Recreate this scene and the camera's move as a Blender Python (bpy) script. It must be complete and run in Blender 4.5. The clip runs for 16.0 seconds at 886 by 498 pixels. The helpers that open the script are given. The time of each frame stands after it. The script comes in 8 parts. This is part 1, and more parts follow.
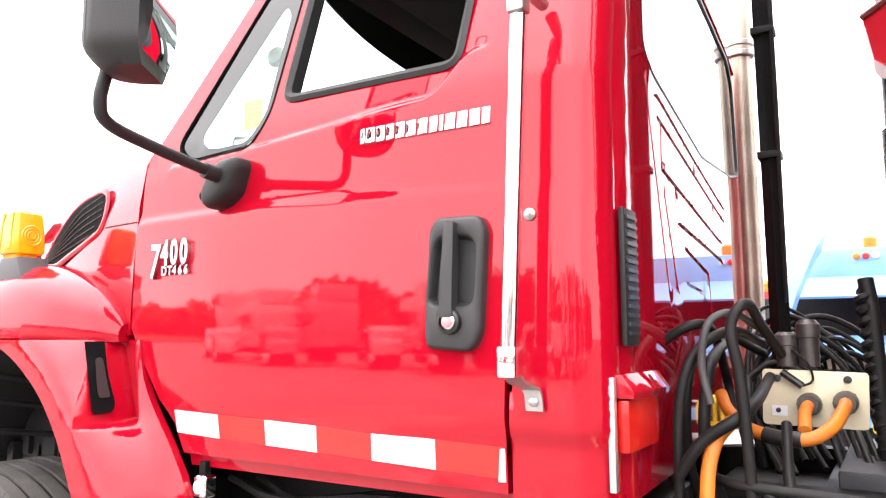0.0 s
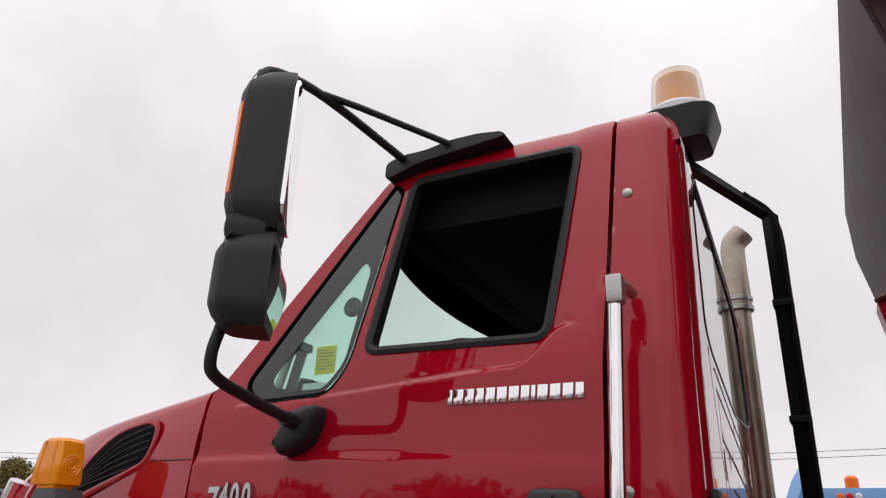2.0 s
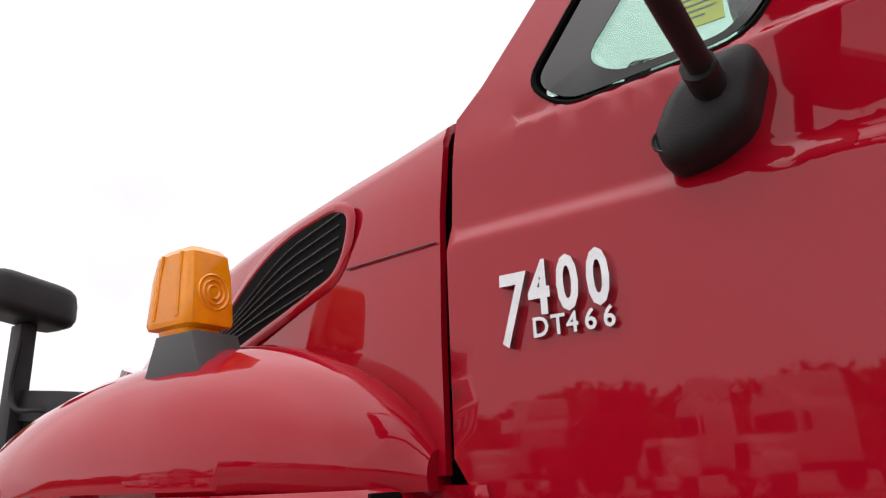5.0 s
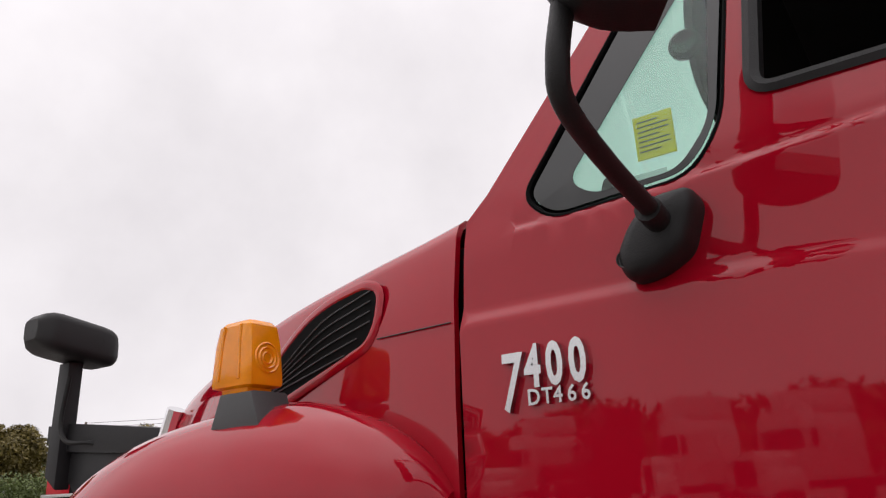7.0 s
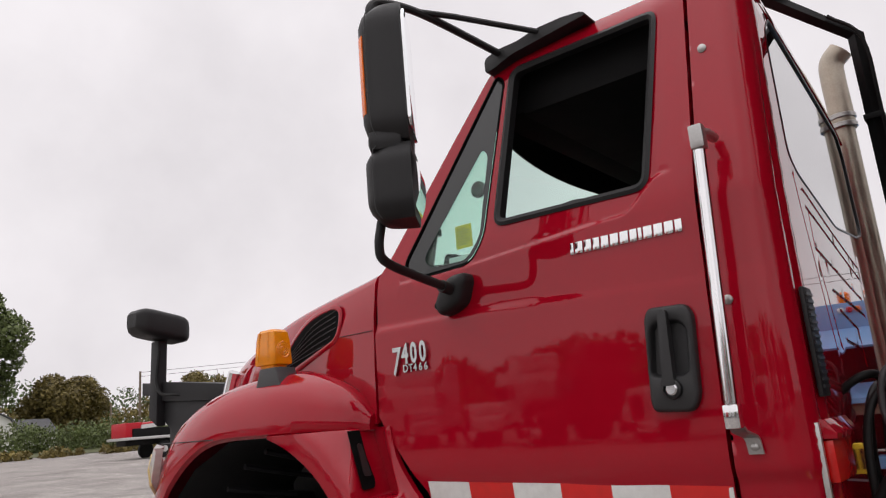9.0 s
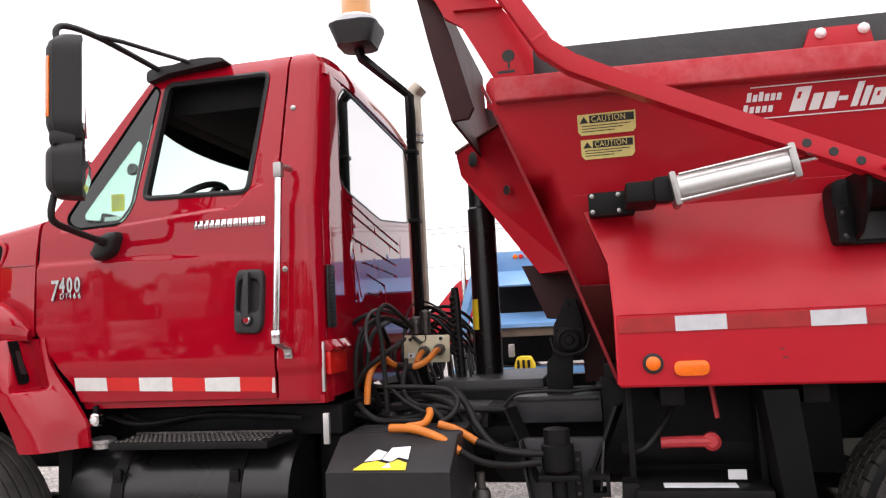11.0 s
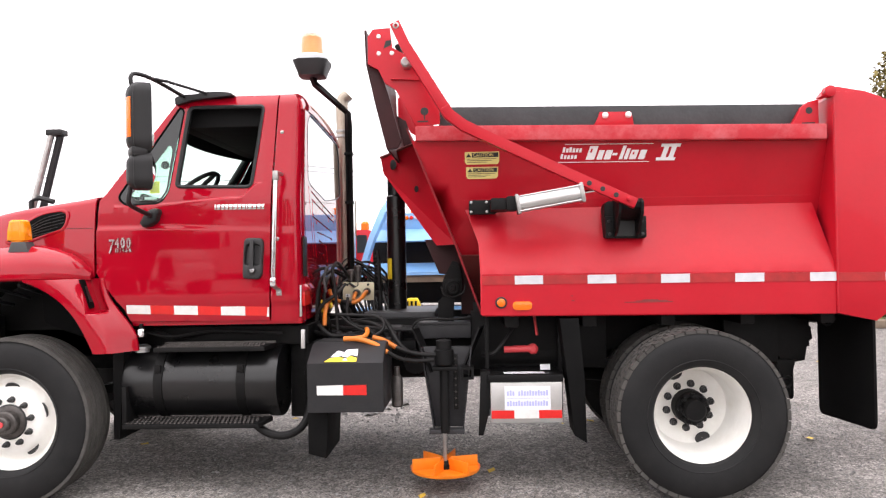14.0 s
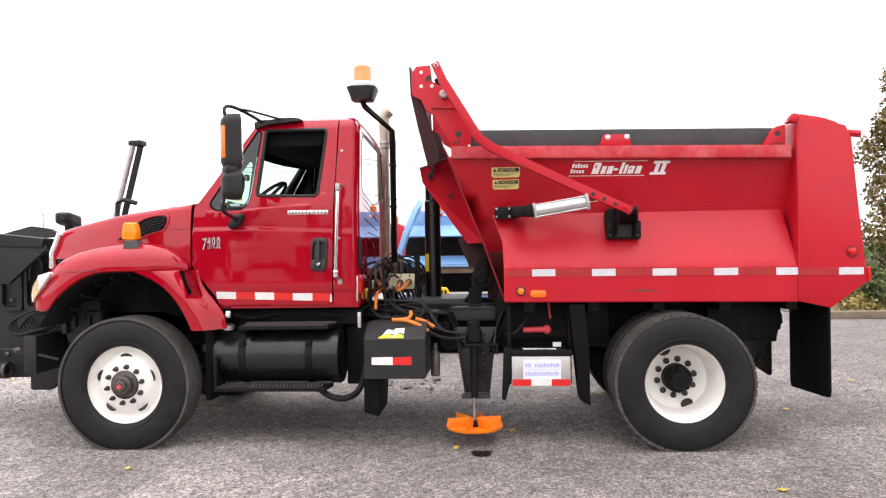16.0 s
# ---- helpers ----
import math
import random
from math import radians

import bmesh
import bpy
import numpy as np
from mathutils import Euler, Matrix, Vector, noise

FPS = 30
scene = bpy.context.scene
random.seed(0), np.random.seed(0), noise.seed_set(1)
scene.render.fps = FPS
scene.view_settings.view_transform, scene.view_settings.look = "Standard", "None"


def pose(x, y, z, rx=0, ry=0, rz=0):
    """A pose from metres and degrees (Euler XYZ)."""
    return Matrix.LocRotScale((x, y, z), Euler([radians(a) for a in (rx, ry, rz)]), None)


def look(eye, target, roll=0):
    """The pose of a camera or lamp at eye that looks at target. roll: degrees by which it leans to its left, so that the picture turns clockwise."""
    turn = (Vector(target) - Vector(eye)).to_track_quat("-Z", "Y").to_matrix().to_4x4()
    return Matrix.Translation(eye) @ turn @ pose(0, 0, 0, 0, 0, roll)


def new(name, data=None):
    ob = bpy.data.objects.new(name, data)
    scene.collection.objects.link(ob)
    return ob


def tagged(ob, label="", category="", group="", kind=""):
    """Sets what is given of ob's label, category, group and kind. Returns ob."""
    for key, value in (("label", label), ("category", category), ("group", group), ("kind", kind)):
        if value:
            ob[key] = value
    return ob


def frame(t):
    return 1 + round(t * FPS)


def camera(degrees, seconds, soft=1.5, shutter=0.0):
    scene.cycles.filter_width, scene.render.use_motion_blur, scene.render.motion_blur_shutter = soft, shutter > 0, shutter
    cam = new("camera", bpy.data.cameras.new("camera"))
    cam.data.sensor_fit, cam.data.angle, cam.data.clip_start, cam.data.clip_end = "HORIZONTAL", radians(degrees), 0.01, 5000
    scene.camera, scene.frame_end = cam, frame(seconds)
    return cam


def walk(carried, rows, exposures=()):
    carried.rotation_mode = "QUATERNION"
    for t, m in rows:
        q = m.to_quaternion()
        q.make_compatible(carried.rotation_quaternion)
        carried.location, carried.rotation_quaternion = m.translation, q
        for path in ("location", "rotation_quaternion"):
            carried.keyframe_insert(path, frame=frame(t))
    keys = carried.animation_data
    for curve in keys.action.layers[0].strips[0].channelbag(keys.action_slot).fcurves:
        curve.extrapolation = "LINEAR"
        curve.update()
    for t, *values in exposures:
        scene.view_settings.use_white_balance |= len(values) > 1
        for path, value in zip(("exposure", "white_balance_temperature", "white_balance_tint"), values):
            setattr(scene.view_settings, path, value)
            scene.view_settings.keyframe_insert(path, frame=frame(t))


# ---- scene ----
# camera and walk
cam = camera(62.4, 16.0, soft=1.25)
PATH = [
    (0, (2.336, -1.236, 1.399), (1.294, 0.454, 1.643), -0.1),
    (0.5, (2.19, -1.259, 1.415), (1.116, 0.373, 1.841), 0.9),
    (1, (2.156, -1.37, 1.438), (1.123, 0.277, 1.907), 1.2),
    (1.5, (2.167, -1.47, 1.496), (1.213, 0.175, 2.117), 1.5),
    (2, (2.139, -1.495, 1.506), (1.264, 0.13, 2.276), 2.2),
    (2.5, (1.998, -1.38, 1.477), (1.105, 0.244, 2.229), 2.9),
    (3, (1.807, -1.209, 1.464), (0.696, 0.325, 2.107), 0.9),
    (3.5, (1.557, -1.163, 1.452), (0.422, 0.406, 1.952), -1.3),
    (3.7, (1.461, -1.153, 1.446), (0.4, 0.475, 1.919), -2.4),
    (5.8, (1.076, -0.627, 1.418), (-0.005, 0.939, 2.033), -2.8),
    (6, (1.079, -0.636, 1.424), (0.004, 0.94, 2.023), -3.0),
    (6.5, (1.135, -0.746, 1.451), (0.052, 0.837, 2.018), -3.3),
    (7, (1.265, -1.012, 1.456), (0.182, 0.555, 2.066), -2.8),
    (7.5, (1.492, -1.163, 1.48), (0.3, 0.333, 2.066), -3.3),
    (8, (1.781, -1.285, 1.393), (0.518, 0.152, 1.977), -3.2),
    (8.5, (2.037, -1.544, 1.406), (0.712, -0.129, 1.901), -4.5),
    (9, (2.305, -1.804, 1.405), (1.115, -0.261, 1.858), -4.8),
    (9.5, (2.6, -1.97, 1.413), (1.51, -0.354, 1.86), -3.4),
    (10, (2.791, -2.192, 1.403), (1.879, -0.454, 1.786), -2.9),
    (10.2, (2.851, -2.313, 1.389), (2.053, -0.512, 1.738), -3.2),
    (12.3, (3.164, -3.533, 1.446), (2.987, -1.541, 1.475), -0.8),
    (12.5, (3.183, -3.679, 1.455), (2.961, -1.692, 1.487), -0.4),
    (13, (3.151, -4.012, 1.483), (2.993, -2.019, 1.533), -0.7),
    (13.5, (3.007, -4.325, 1.485), (2.912, -2.328, 1.527), -1.4),
    (14, (3.016, -4.601, 1.493), (2.93, -2.603, 1.515), -1.1),
    (14.5, (3.047, -4.88, 1.49), (2.99, -2.881, 1.512), -0.7),
    (15, (2.912, -5.159, 1.506), (2.853, -3.16, 1.483), 0.0),
    (15.5, (2.896, -5.409, 1.53), (2.803, -3.412, 1.471), -0.6),
    (16, (2.998, -5.644, 1.545), (2.851, -3.649, 1.541), -0.9),
]
EXPOSURES = [(0.0, 2.12), (0.5, 1.95), (1.0, 1.05), (1.5, 0.1), (2.0, -0.3), (3.0, -0.32), (3.7, -0.2), (5.8, 0.2), (6.5, 0.03), (7.0, -0.22), (7.5, -0.4), (8.0, -0.48), (8.5, -0.42), (9.0, -0.3), (10.0, -0.05), (12.3, 1.15), (13.0, 1.1), (14.5, 0.92), (16.0, 0.85)]
walk(cam, [(t, look(eye, target, roll)) for t, eye, target, roll in PATH], EXPOSURES)

# world, sun and exposure
SUN_EL, SUN_AZ = 48.0, 200.0
world = bpy.data.worlds.new("overcast_sky")
scene.world = world
world.use_nodes = True
wn, wl = world.node_tree.nodes, world.node_tree.links
wn.clear()
w_out = wn.new("ShaderNodeOutputWorld")
w_bg = wn.new("ShaderNodeBackground")
w_sky = wn.new("ShaderNodeTexSky")
w_sky.sky_type, w_sky.sun_disc = "NISHITA", False
w_sky.sun_elevation, w_sky.sun_rotation = radians(SUN_EL), radians(SUN_AZ)
w_grey = wn.new("ShaderNodeHueSaturation")
w_grey.inputs["Saturation"].default_value = 0.04
w_grey.inputs["Value"].default_value = 0.35
w_cloud = wn.new("ShaderNodeTexNoise")
w_cloud.inputs["Scale"].default_value = 2.6
w_cloud.inputs["Detail"].default_value = 7
w_cloud.inputs["Roughness"].default_value = 0.55
w_ramp = wn.new("ShaderNodeValToRGB")
w_ramp.color_ramp.elements[0].position, w_ramp.color_ramp.elements[0].color = 0.32, (7.3, 6.93, 7.2, 1)
w_ramp.color_ramp.elements[1].position, w_ramp.color_ramp.elements[1].color = 0.68, (9.1, 8.68, 8.96, 1)
w_mix = wn.new("ShaderNodeMix")
w_mix.data_type = "RGBA"
w_mix.inputs["Factor"].default_value = 0.86
wl.new(w_sky.outputs["Color"], w_grey.inputs["Color"])
wl.new(w_cloud.outputs["Fac"], w_ramp.inputs["Fac"])
wl.new(w_grey.outputs["Color"], w_mix.inputs[6])
wl.new(w_ramp.outputs["Color"], w_mix.inputs[7])
# an overcast sky is brighter overhead than at the horizon
w_co, w_xyz, w_lift, w_gain = wn.new("ShaderNodeTexCoord"), wn.new("ShaderNodeSeparateXYZ"), wn.new("ShaderNodeMapRange"), wn.new("ShaderNodeVectorMath")
w_lift.interpolation_type = "SMOOTHSTEP"
w_lift.inputs["From Min"].default_value, w_lift.inputs["From Max"].default_value = 0.5, 1.0
w_lift.inputs["To Min"].default_value, w_lift.inputs["To Max"].default_value = 1.0, 2.15
w_gain.operation = "SCALE"
wl.new(w_co.outputs["Generated"], w_xyz.inputs[0])
wl.new(w_xyz.outputs["Z"], w_lift.inputs["Value"])
wl.new(w_mix.outputs[2], w_gain.inputs[0])
wl.new(w_lift.outputs["Result"], w_gain.inputs["Scale"])
wl.new(w_gain.outputs["Vector"], w_bg.inputs["Color"])
w_bg.inputs["Strength"].default_value = 0.145
wl.new(w_bg.outputs["Background"], w_out.inputs["Surface"])
sun_data = bpy.data.lights.new("sun", "SUN")
sun_data.energy, sun_data.angle, sun_data.color = 0.5, radians(120), (1.0, 0.96, 0.9)
sun = new("sun", sun_data)
az = radians(SUN_AZ)
sun.matrix_world = look((-math.sin(az) * 20 * -1, math.cos(az) * 20, 24), (0, 0, 0))

# materials


def mat(name, base, rough=0.5, metal=0.0, coat=0.0, vary=0.15, scale=8.0, bump=0.0, bump_scale=60.0, dirt=None, dirt_amt=0.0, dirt_scale=2.0, spec=0.5, rough_vary=0.1, rand=0.0, coat_ior=1.5):
    """A painted or plain surface: colour varied at two sizes, grime in patches, fine relief."""
    m = bpy.data.materials.new(name)
    m.use_nodes = True
    n, l = m.node_tree.nodes, m.node_tree.links
    p = n["Principled BSDF"]
    co = n.new("ShaderNodeTexCoord")
    big = n.new("ShaderNodeTexNoise")
    big.inputs["Scale"].default_value, big.inputs["Detail"].default_value = scale, 6
    fine = n.new("ShaderNodeTexNoise")
    fine.inputs["Scale"].default_value, fine.inputs["Detail"].default_value = scale * 14, 4
    l.new(co.outputs["Object"], big.inputs["Vector"])
    l.new(co.outputs["Object"], fine.inputs["Vector"])
    add = n.new("ShaderNodeMath")
    add.operation = "MULTIPLY_ADD"
    add.inputs[1].default_value = 0.4
    l.new(fine.outputs["Fac"], add.inputs[0])
    l.new(big.outputs["Fac"], add.inputs[2])
    ramp = n.new("ShaderNodeMapRange")
    ramp.inputs["From Min"].default_value, ramp.inputs["From Max"].default_value = 0.4, 1.0
    ramp.inputs["To Min"].default_value, ramp.inputs["To Max"].default_value = 1 - vary, 1 + vary
    l.new(add.outputs[0], ramp.inputs["Value"])
    col = n.new("ShaderNodeVectorMath")
    col.operation = "SCALE"
    col.inputs[0].default_value = base[:3]
    last = ramp.outputs["Result"]
    if rand:
        info = n.new("ShaderNodeObjectInfo")
        isl = n.new("ShaderNodeNewGeometry")
        both = n.new("ShaderNodeMath")
        both.operation = "ADD"
        l.new(info.outputs["Random"], both.inputs[0])
        l.new(isl.outputs["Random Per Island"], both.inputs[1])
        rr = n.new("ShaderNodeMapRange")
        rr.inputs["From Max"].default_value = 2.0
        rr.inputs["To Min"].default_value, rr.inputs["To Max"].default_value = 1 - rand, 1 + rand
        l.new(both.outputs[0], rr.inputs["Value"])
        mu = n.new("ShaderNodeMath")
        mu.operation = "MULTIPLY"
        l.new(last, mu.inputs[0])
        l.new(rr.outputs["Result"], mu.inputs[1])
        last = mu.outputs[0]
    l.new(last, col.inputs["Scale"])
    out = col.outputs["Vector"]
    if dirt:
        d = n.new("ShaderNodeTexNoise")
        d.inputs["Scale"].default_value, d.inputs["Detail"].default_value, d.inputs["Roughness"].default_value = dirt_scale, 9, 0.65
        l.new(co.outputs["Object"], d.inputs["Vector"])
        dr = n.new("ShaderNodeMapRange")
        dr.inputs["From Min"].default_value, dr.inputs["From Max"].default_value = 0.42, 0.78
        dr.inputs["To Max"].default_value = dirt_amt
        l.new(d.outputs["Fac"], dr.inputs["Value"])
        mx = n.new("ShaderNodeMix")
        mx.data_type = "RGBA"
        l.new(dr.outputs["Result"], mx.inputs["Factor"])
        l.new(out, mx.inputs[6])
        mx.inputs[7].default_value = (*dirt, 1)
        out = mx.outputs[2]
    l.new(out, p.inputs["Base Color"])
    rv = n.new("ShaderNodeMapRange")
    rv.inputs["To Min"].default_value, rv.inputs["To Max"].default_value = max(0.02, rough - rough_vary * rough), min(1, rough + rough_vary * 2 * rough)
    l.new(big.outputs["Fac"], rv.inputs["Value"])
    l.new(rv.outputs["Result"], p.inputs["Roughness"])
    p.inputs["Metallic"].default_value = metal
    p.inputs["Specular IOR Level"].default_value = spec
    p.inputs["Coat Weight"].default_value = coat
    p.inputs["Coat Roughness"].default_value = 0.03
    p.inputs["Coat IOR"].default_value = coat_ior
    if bump:
        b = n.new("ShaderNodeBump")
        b.inputs["Strength"].default_value, b.inputs["Distance"].default_value = bump, 0.01
        bn = n.new("ShaderNodeTexNoise")
        bn.inputs["Scale"].default_value, bn.inputs["Detail"].default_value = bump_scale, 5
        l.new(co.outputs["Object"], bn.inputs["Vector"])
        l.new(bn.outputs["Fac"], b.inputs["Height"])
        l.new(b.outputs["Normal"], p.inputs["Normal"])
    return m


def glass_mat(name, tint, gloss=1.0):
    """A thin pane: lets light through with its tint, and mirrors more at a slant."""
    m = bpy.data.materials.new(name)
    m.use_nodes = True
    n, l = m.node_tree.nodes, m.node_tree.links
    n.remove(n["Principled BSDF"])
    t, g, f, mix = n.new("ShaderNodeBsdfTransparent"), n.new("ShaderNodeBsdfGlossy"), n.new("ShaderNodeLayerWeight"), n.new("ShaderNodeMixShader")
    power, lift = n.new("ShaderNodeMath"), n.new("ShaderNodeMath")
    power.operation, lift.operation = "POWER", "MULTIPLY_ADD"
    power.inputs[1].default_value = 4.0 / gloss
    lift.inputs[1].default_value, lift.inputs[2].default_value = 0.9, 0.035
    t.inputs["Color"].default_value = (*tint, 1)
    g.inputs["Roughness"].default_value = 0.02
    f.inputs["Blend"].default_value = 0.5
    l.new(f.outputs["Facing"], power.inputs[0])
    l.new(power.outputs[0], lift.inputs[0])
    l.new(lift.outputs[0], mix.inputs["Fac"])
    l.new(t.outputs["BSDF"], mix.inputs[1])
    l.new(g.outputs["BSDF"], mix.inputs[2])
    l.new(mix.outputs["Shader"], n["Material Output"].inputs["Surface"])
    return m


def lens_mat(name, base, rough=0.12, trans=0.35):
    m = mat(name, base, rough, vary=0.12, scale=30, bump=0.07, bump_scale=60)
    m.node_tree.nodes["Principled BSDF"].inputs["Transmission Weight"].default_value = trans
    return m


RED = mat("cab_red_paint", (0.325, 0.0021, 0.0125), 0.4, coat=1.0, coat_ior=1.46, vary=0.05, scale=3, dirt=(0.33, 0.005, 0.016), dirt_amt=0.2, dirt_scale=5, rough_vary=0.2, spec=0.0)
BODY_RED = mat("body_red_paint", (0.445, 0.005, 0.0165), 0.36, coat=0.08, spec=0.31, vary=0.09, scale=2.2, dirt=(0.45, 0.017, 0.027), dirt_amt=0.45, dirt_scale=3.5, bump=0.04, bump_scale=9)
CHALK_RED = mat("chalky_red_rail_paint", (0.40, 0.008, 0.017), 0.5, spec=0.35, vary=0.15, scale=5, dirt=(0.52, 0.16, 0.17), dirt_amt=0.55, dirt_scale=7)
RED_IN = mat("red_worn_inside", (0.16, 0.02, 0.02), 0.6, vary=0.3, dirt=(0.11, 0.06, 0.045), dirt_amt=0.7)
# brown-red of guard and sill plate, with their shade included in the colour
GUARD_IN = mat("shaded_brown_red_inside", (0.032, 0.007, 0.008), 0.55, vary=0.3, dirt=(0.034, 0.016, 0.013), dirt_amt=0.5, spec=0.25)
BLACK_PL = mat("black_textured_plastic", (0.0115, 0.0112, 0.0118), 0.48, vary=0.12, scale=12, bump=0.15, bump_scale=420, dirt=(0.034, 0.032, 0.032), dirt_amt=0.25, spec=0.32)
HANDLE_BLACK = mat("faded_black_handle_plastic", (0.024, 0.0235, 0.0245), 0.45, vary=0.12, scale=12, bump=0.1, bump_scale=420, dirt=(0.05, 0.048, 0.048), dirt_amt=0.3, spec=0.4)
BLACK_SM = mat("black_smooth_trim", (0.013, 0.013, 0.0135), 0.38, vary=0.1, dirt=(0.03, 0.03, 0.03), dirt_amt=0.2)
CHASSIS = mat("black_chassis_paint", (0.005, 0.005, 0.0052), 0.5, vary=0.3, scale=6, dirt=(0.018, 0.016, 0.015), dirt_amt=0.4, dirt_scale=4, bump=0.15, bump_scale=40, spec=0.16)
TOOL_BLACK = mat("satin_black_box_paint", (0.015, 0.015, 0.0165), 0.5, spec=0.3, vary=0.2, scale=6, dirt=(0.036, 0.034, 0.033), dirt_amt=0.35, dirt_scale=5, bump=0.06, bump_scale=60)
DEEP = mat("black_liner_plastic", (0.004, 0.004, 0.0042), 0.7, vary=0.2, scale=8, spec=0.06)
TANK = mat("black_tank_paint", (0.005, 0.005, 0.0055), 0.27, spec=0.5, vary=0.15, dirt=(0.018, 0.017, 0.016), dirt_amt=0.35, dirt_scale=3)
RUBBER = mat("tyre_rubber", (0.011, 0.011, 0.0115), 0.55, vary=0.2, scale=10, dirt=(0.026, 0.024, 0.022), dirt_amt=0.3, dirt_scale=5, bump=0.1, bump_scale=120, spec=0.22)
TREAD = mat("dusty_tread_rubber", (0.058, 0.055, 0.052), 0.8, vary=0.3, scale=14, spec=0.2, dirt=(0.12, 0.112, 0.102), dirt_amt=0.65, dirt_scale=6, bump=0.3, bump_scale=150)
HOSE = mat("black_rubber_hose", (0.009, 0.0088, 0.009), 0.5, spec=0.22, vary=0.2, scale=20, dirt=(0.034, 0.030, 0.028), dirt_amt=0.35, dirt_scale=8)
FLAP = mat("black_rubber_sheet", (0.004, 0.004, 0.0042), 0.7, spec=0.1, vary=0.2, scale=6, dirt=(0.014, 0.013, 0.012), dirt_amt=0.35, dirt_scale=3)
# grimy body red, with the front wall's shade mixed into its base
GRIMY_SHADED_RED = mat("grimy_shaded_red_paint", (0.20, 0.0045, 0.009), 0.45, spec=0.25, vary=0.25, scale=3, dirt=(0.045, 0.012, 0.011), dirt_amt=0.75, dirt_scale=2.4)
CHUTE = mat("worn_black_chute_paint", (0.024, 0.024, 0.027), 0.42, spec=0.4, vary=0.3, scale=7, dirt=(0.055, 0.053, 0.052), dirt_amt=0.45, dirt_scale=6, bump=0.12, bump_scale=40)
ORANGE_HOSE = mat("orange_sleeve", (0.62, 0.17, 0.012), 0.5, vary=0.15, scale=20, dirt=(0.2, 0.1, 0.04), dirt_amt=0.4, dirt_scale=12)
CHROME = mat("chrome", (0.78, 0.78, 0.79), 0.07, metal=1.0, vary=0.05, rough_vary=0.6)
BADGE = mat("chromed_plastic_badge", (0.55, 0.55, 0.56), 0.16, metal=1.0, vary=0.15, scale=30, rough_vary=0.6)
STEEL = mat("worn_steel", (0.42, 0.41, 0.40), 0.34, metal=0.9, vary=0.2, scale=14, dirt=(0.16, 0.12, 0.09), dirt_amt=0.5, dirt_scale=9)
DARK_STEEL = mat("greasy_steel", (0.10, 0.09, 0.085), 0.4, metal=0.6, vary=0.3, scale=20, dirt=(0.03, 0.027, 0.025), dirt_amt=0.7, dirt_scale=16)
ALU = mat("aluminium_sheet", (0.62, 0.62, 0.61), 0.36, metal=0.85, vary=0.1, scale=10, dirt=(0.4, 0.38, 0.35), dirt_amt=0.4)
WHEEL_WHITE = mat("white_wheel_paint", (0.84, 0.83, 0.79), 0.38, vary=0.05, scale=9, dirt=(0.62, 0.56, 0.47), dirt_amt=0.35, dirt_scale=6)
WHITE_TAPE = mat("white_reflective_tape", (0.72, 0.72, 0.70), 0.35, vary=0.1, scale=30, dirt=(0.45, 0.43, 0.4), dirt_amt=0.35, dirt_scale=14)
RED_TAPE = mat("red_reflective_tape", (0.62, 0.012, 0.01), 0.35, vary=0.1, scale=30, dirt=(0.4, 0.03, 0.02), dirt_amt=0.3, dirt_scale=14)
DULL_RED_TAPE = mat("faded_red_tape", (0.34, 0.012, 0.014), 0.4, vary=0.25, scale=16)
SILVER_TAPE = mat("silver_reflective_tape", (0.55, 0.55, 0.58), 0.4, vary=0.12, scale=24, dirt=(0.7, 0.7, 0.72), dirt_amt=0.5, dirt_scale=20)
AMBER = lens_mat("amber_lens", (1.0, 0.35, 0.005), 0.08, 0.3)
AMBER_FLAT = lens_mat("amber_side_lens", (0.92, 0.17, 0.006), 0.2, 0.05)
AMBER_PALE = lens_mat("pale_amber_reflector", (0.88, 0.66, 0.30), 0.15, 0.2)
RED_LENS = lens_mat("red_lens", (0.6, 0.01, 0.008), 0.2, 0.1)
CLEAR_LENS = lens_mat("clear_lens", (0.9, 0.9, 0.89), 0.1, 0.25)
GREY_DARK = mat("dark_grey_plastic", (0.05, 0.05, 0.052), 0.5, vary=0.1)
INTERIOR = mat("cab_interior_vinyl", (0.007, 0.007, 0.0073), 0.75, vary=0.2, scale=10, spec=0.2)
# near-black tint for the far panes only, so the far side reads dark
GLASS_DARK = glass_mat("darkened_far_glass", (0.05, 0.055, 0.055))
SEAT = mat("grey_seat_cloth", (0.22, 0.22, 0.225), 0.85, vary=0.2, scale=30)
ORANGE = mat("orange_spinner_paint", (0.80, 0.20, 0.006), 0.38, vary=0.12, scale=14, dirt=(0.5, 0.14, 0.02), dirt_amt=0.4, dirt_scale=8)
RED_PLASTIC = mat("red_handle_plastic", (0.62, 0.05, 0.06), 0.45, vary=0.1)
YELLOW = mat("yellow_decal", (0.85, 0.62, 0.03), 0.45, vary=0.08, scale=30)
PALE_YELLOW = mat("pale_yellow_decal", (0.72, 0.60, 0.22), 0.5, vary=0.08, scale=30)
BLACK_INK = mat("black_ink", (0.015, 0.015, 0.015), 0.5, vary=0.05)
BLUE_INK = mat("faded_blue_ink", (0.42, 0.44, 0.72), 0.5, vary=0.1, scale=40)
WHITE_INK = mat("white_lettering", (0.80, 0.80, 0.80), 0.4, vary=0.04)
PAPER = mat("white_sticker", (0.74, 0.75, 0.78), 0.5, vary=0.05)
BEIGE = mat("beige_valve_plate", (0.66, 0.60, 0.42), 0.45, vary=0.1, scale=14, dirt=(0.3, 0.26, 0.18), dirt_amt=0.4, dirt_scale=9)
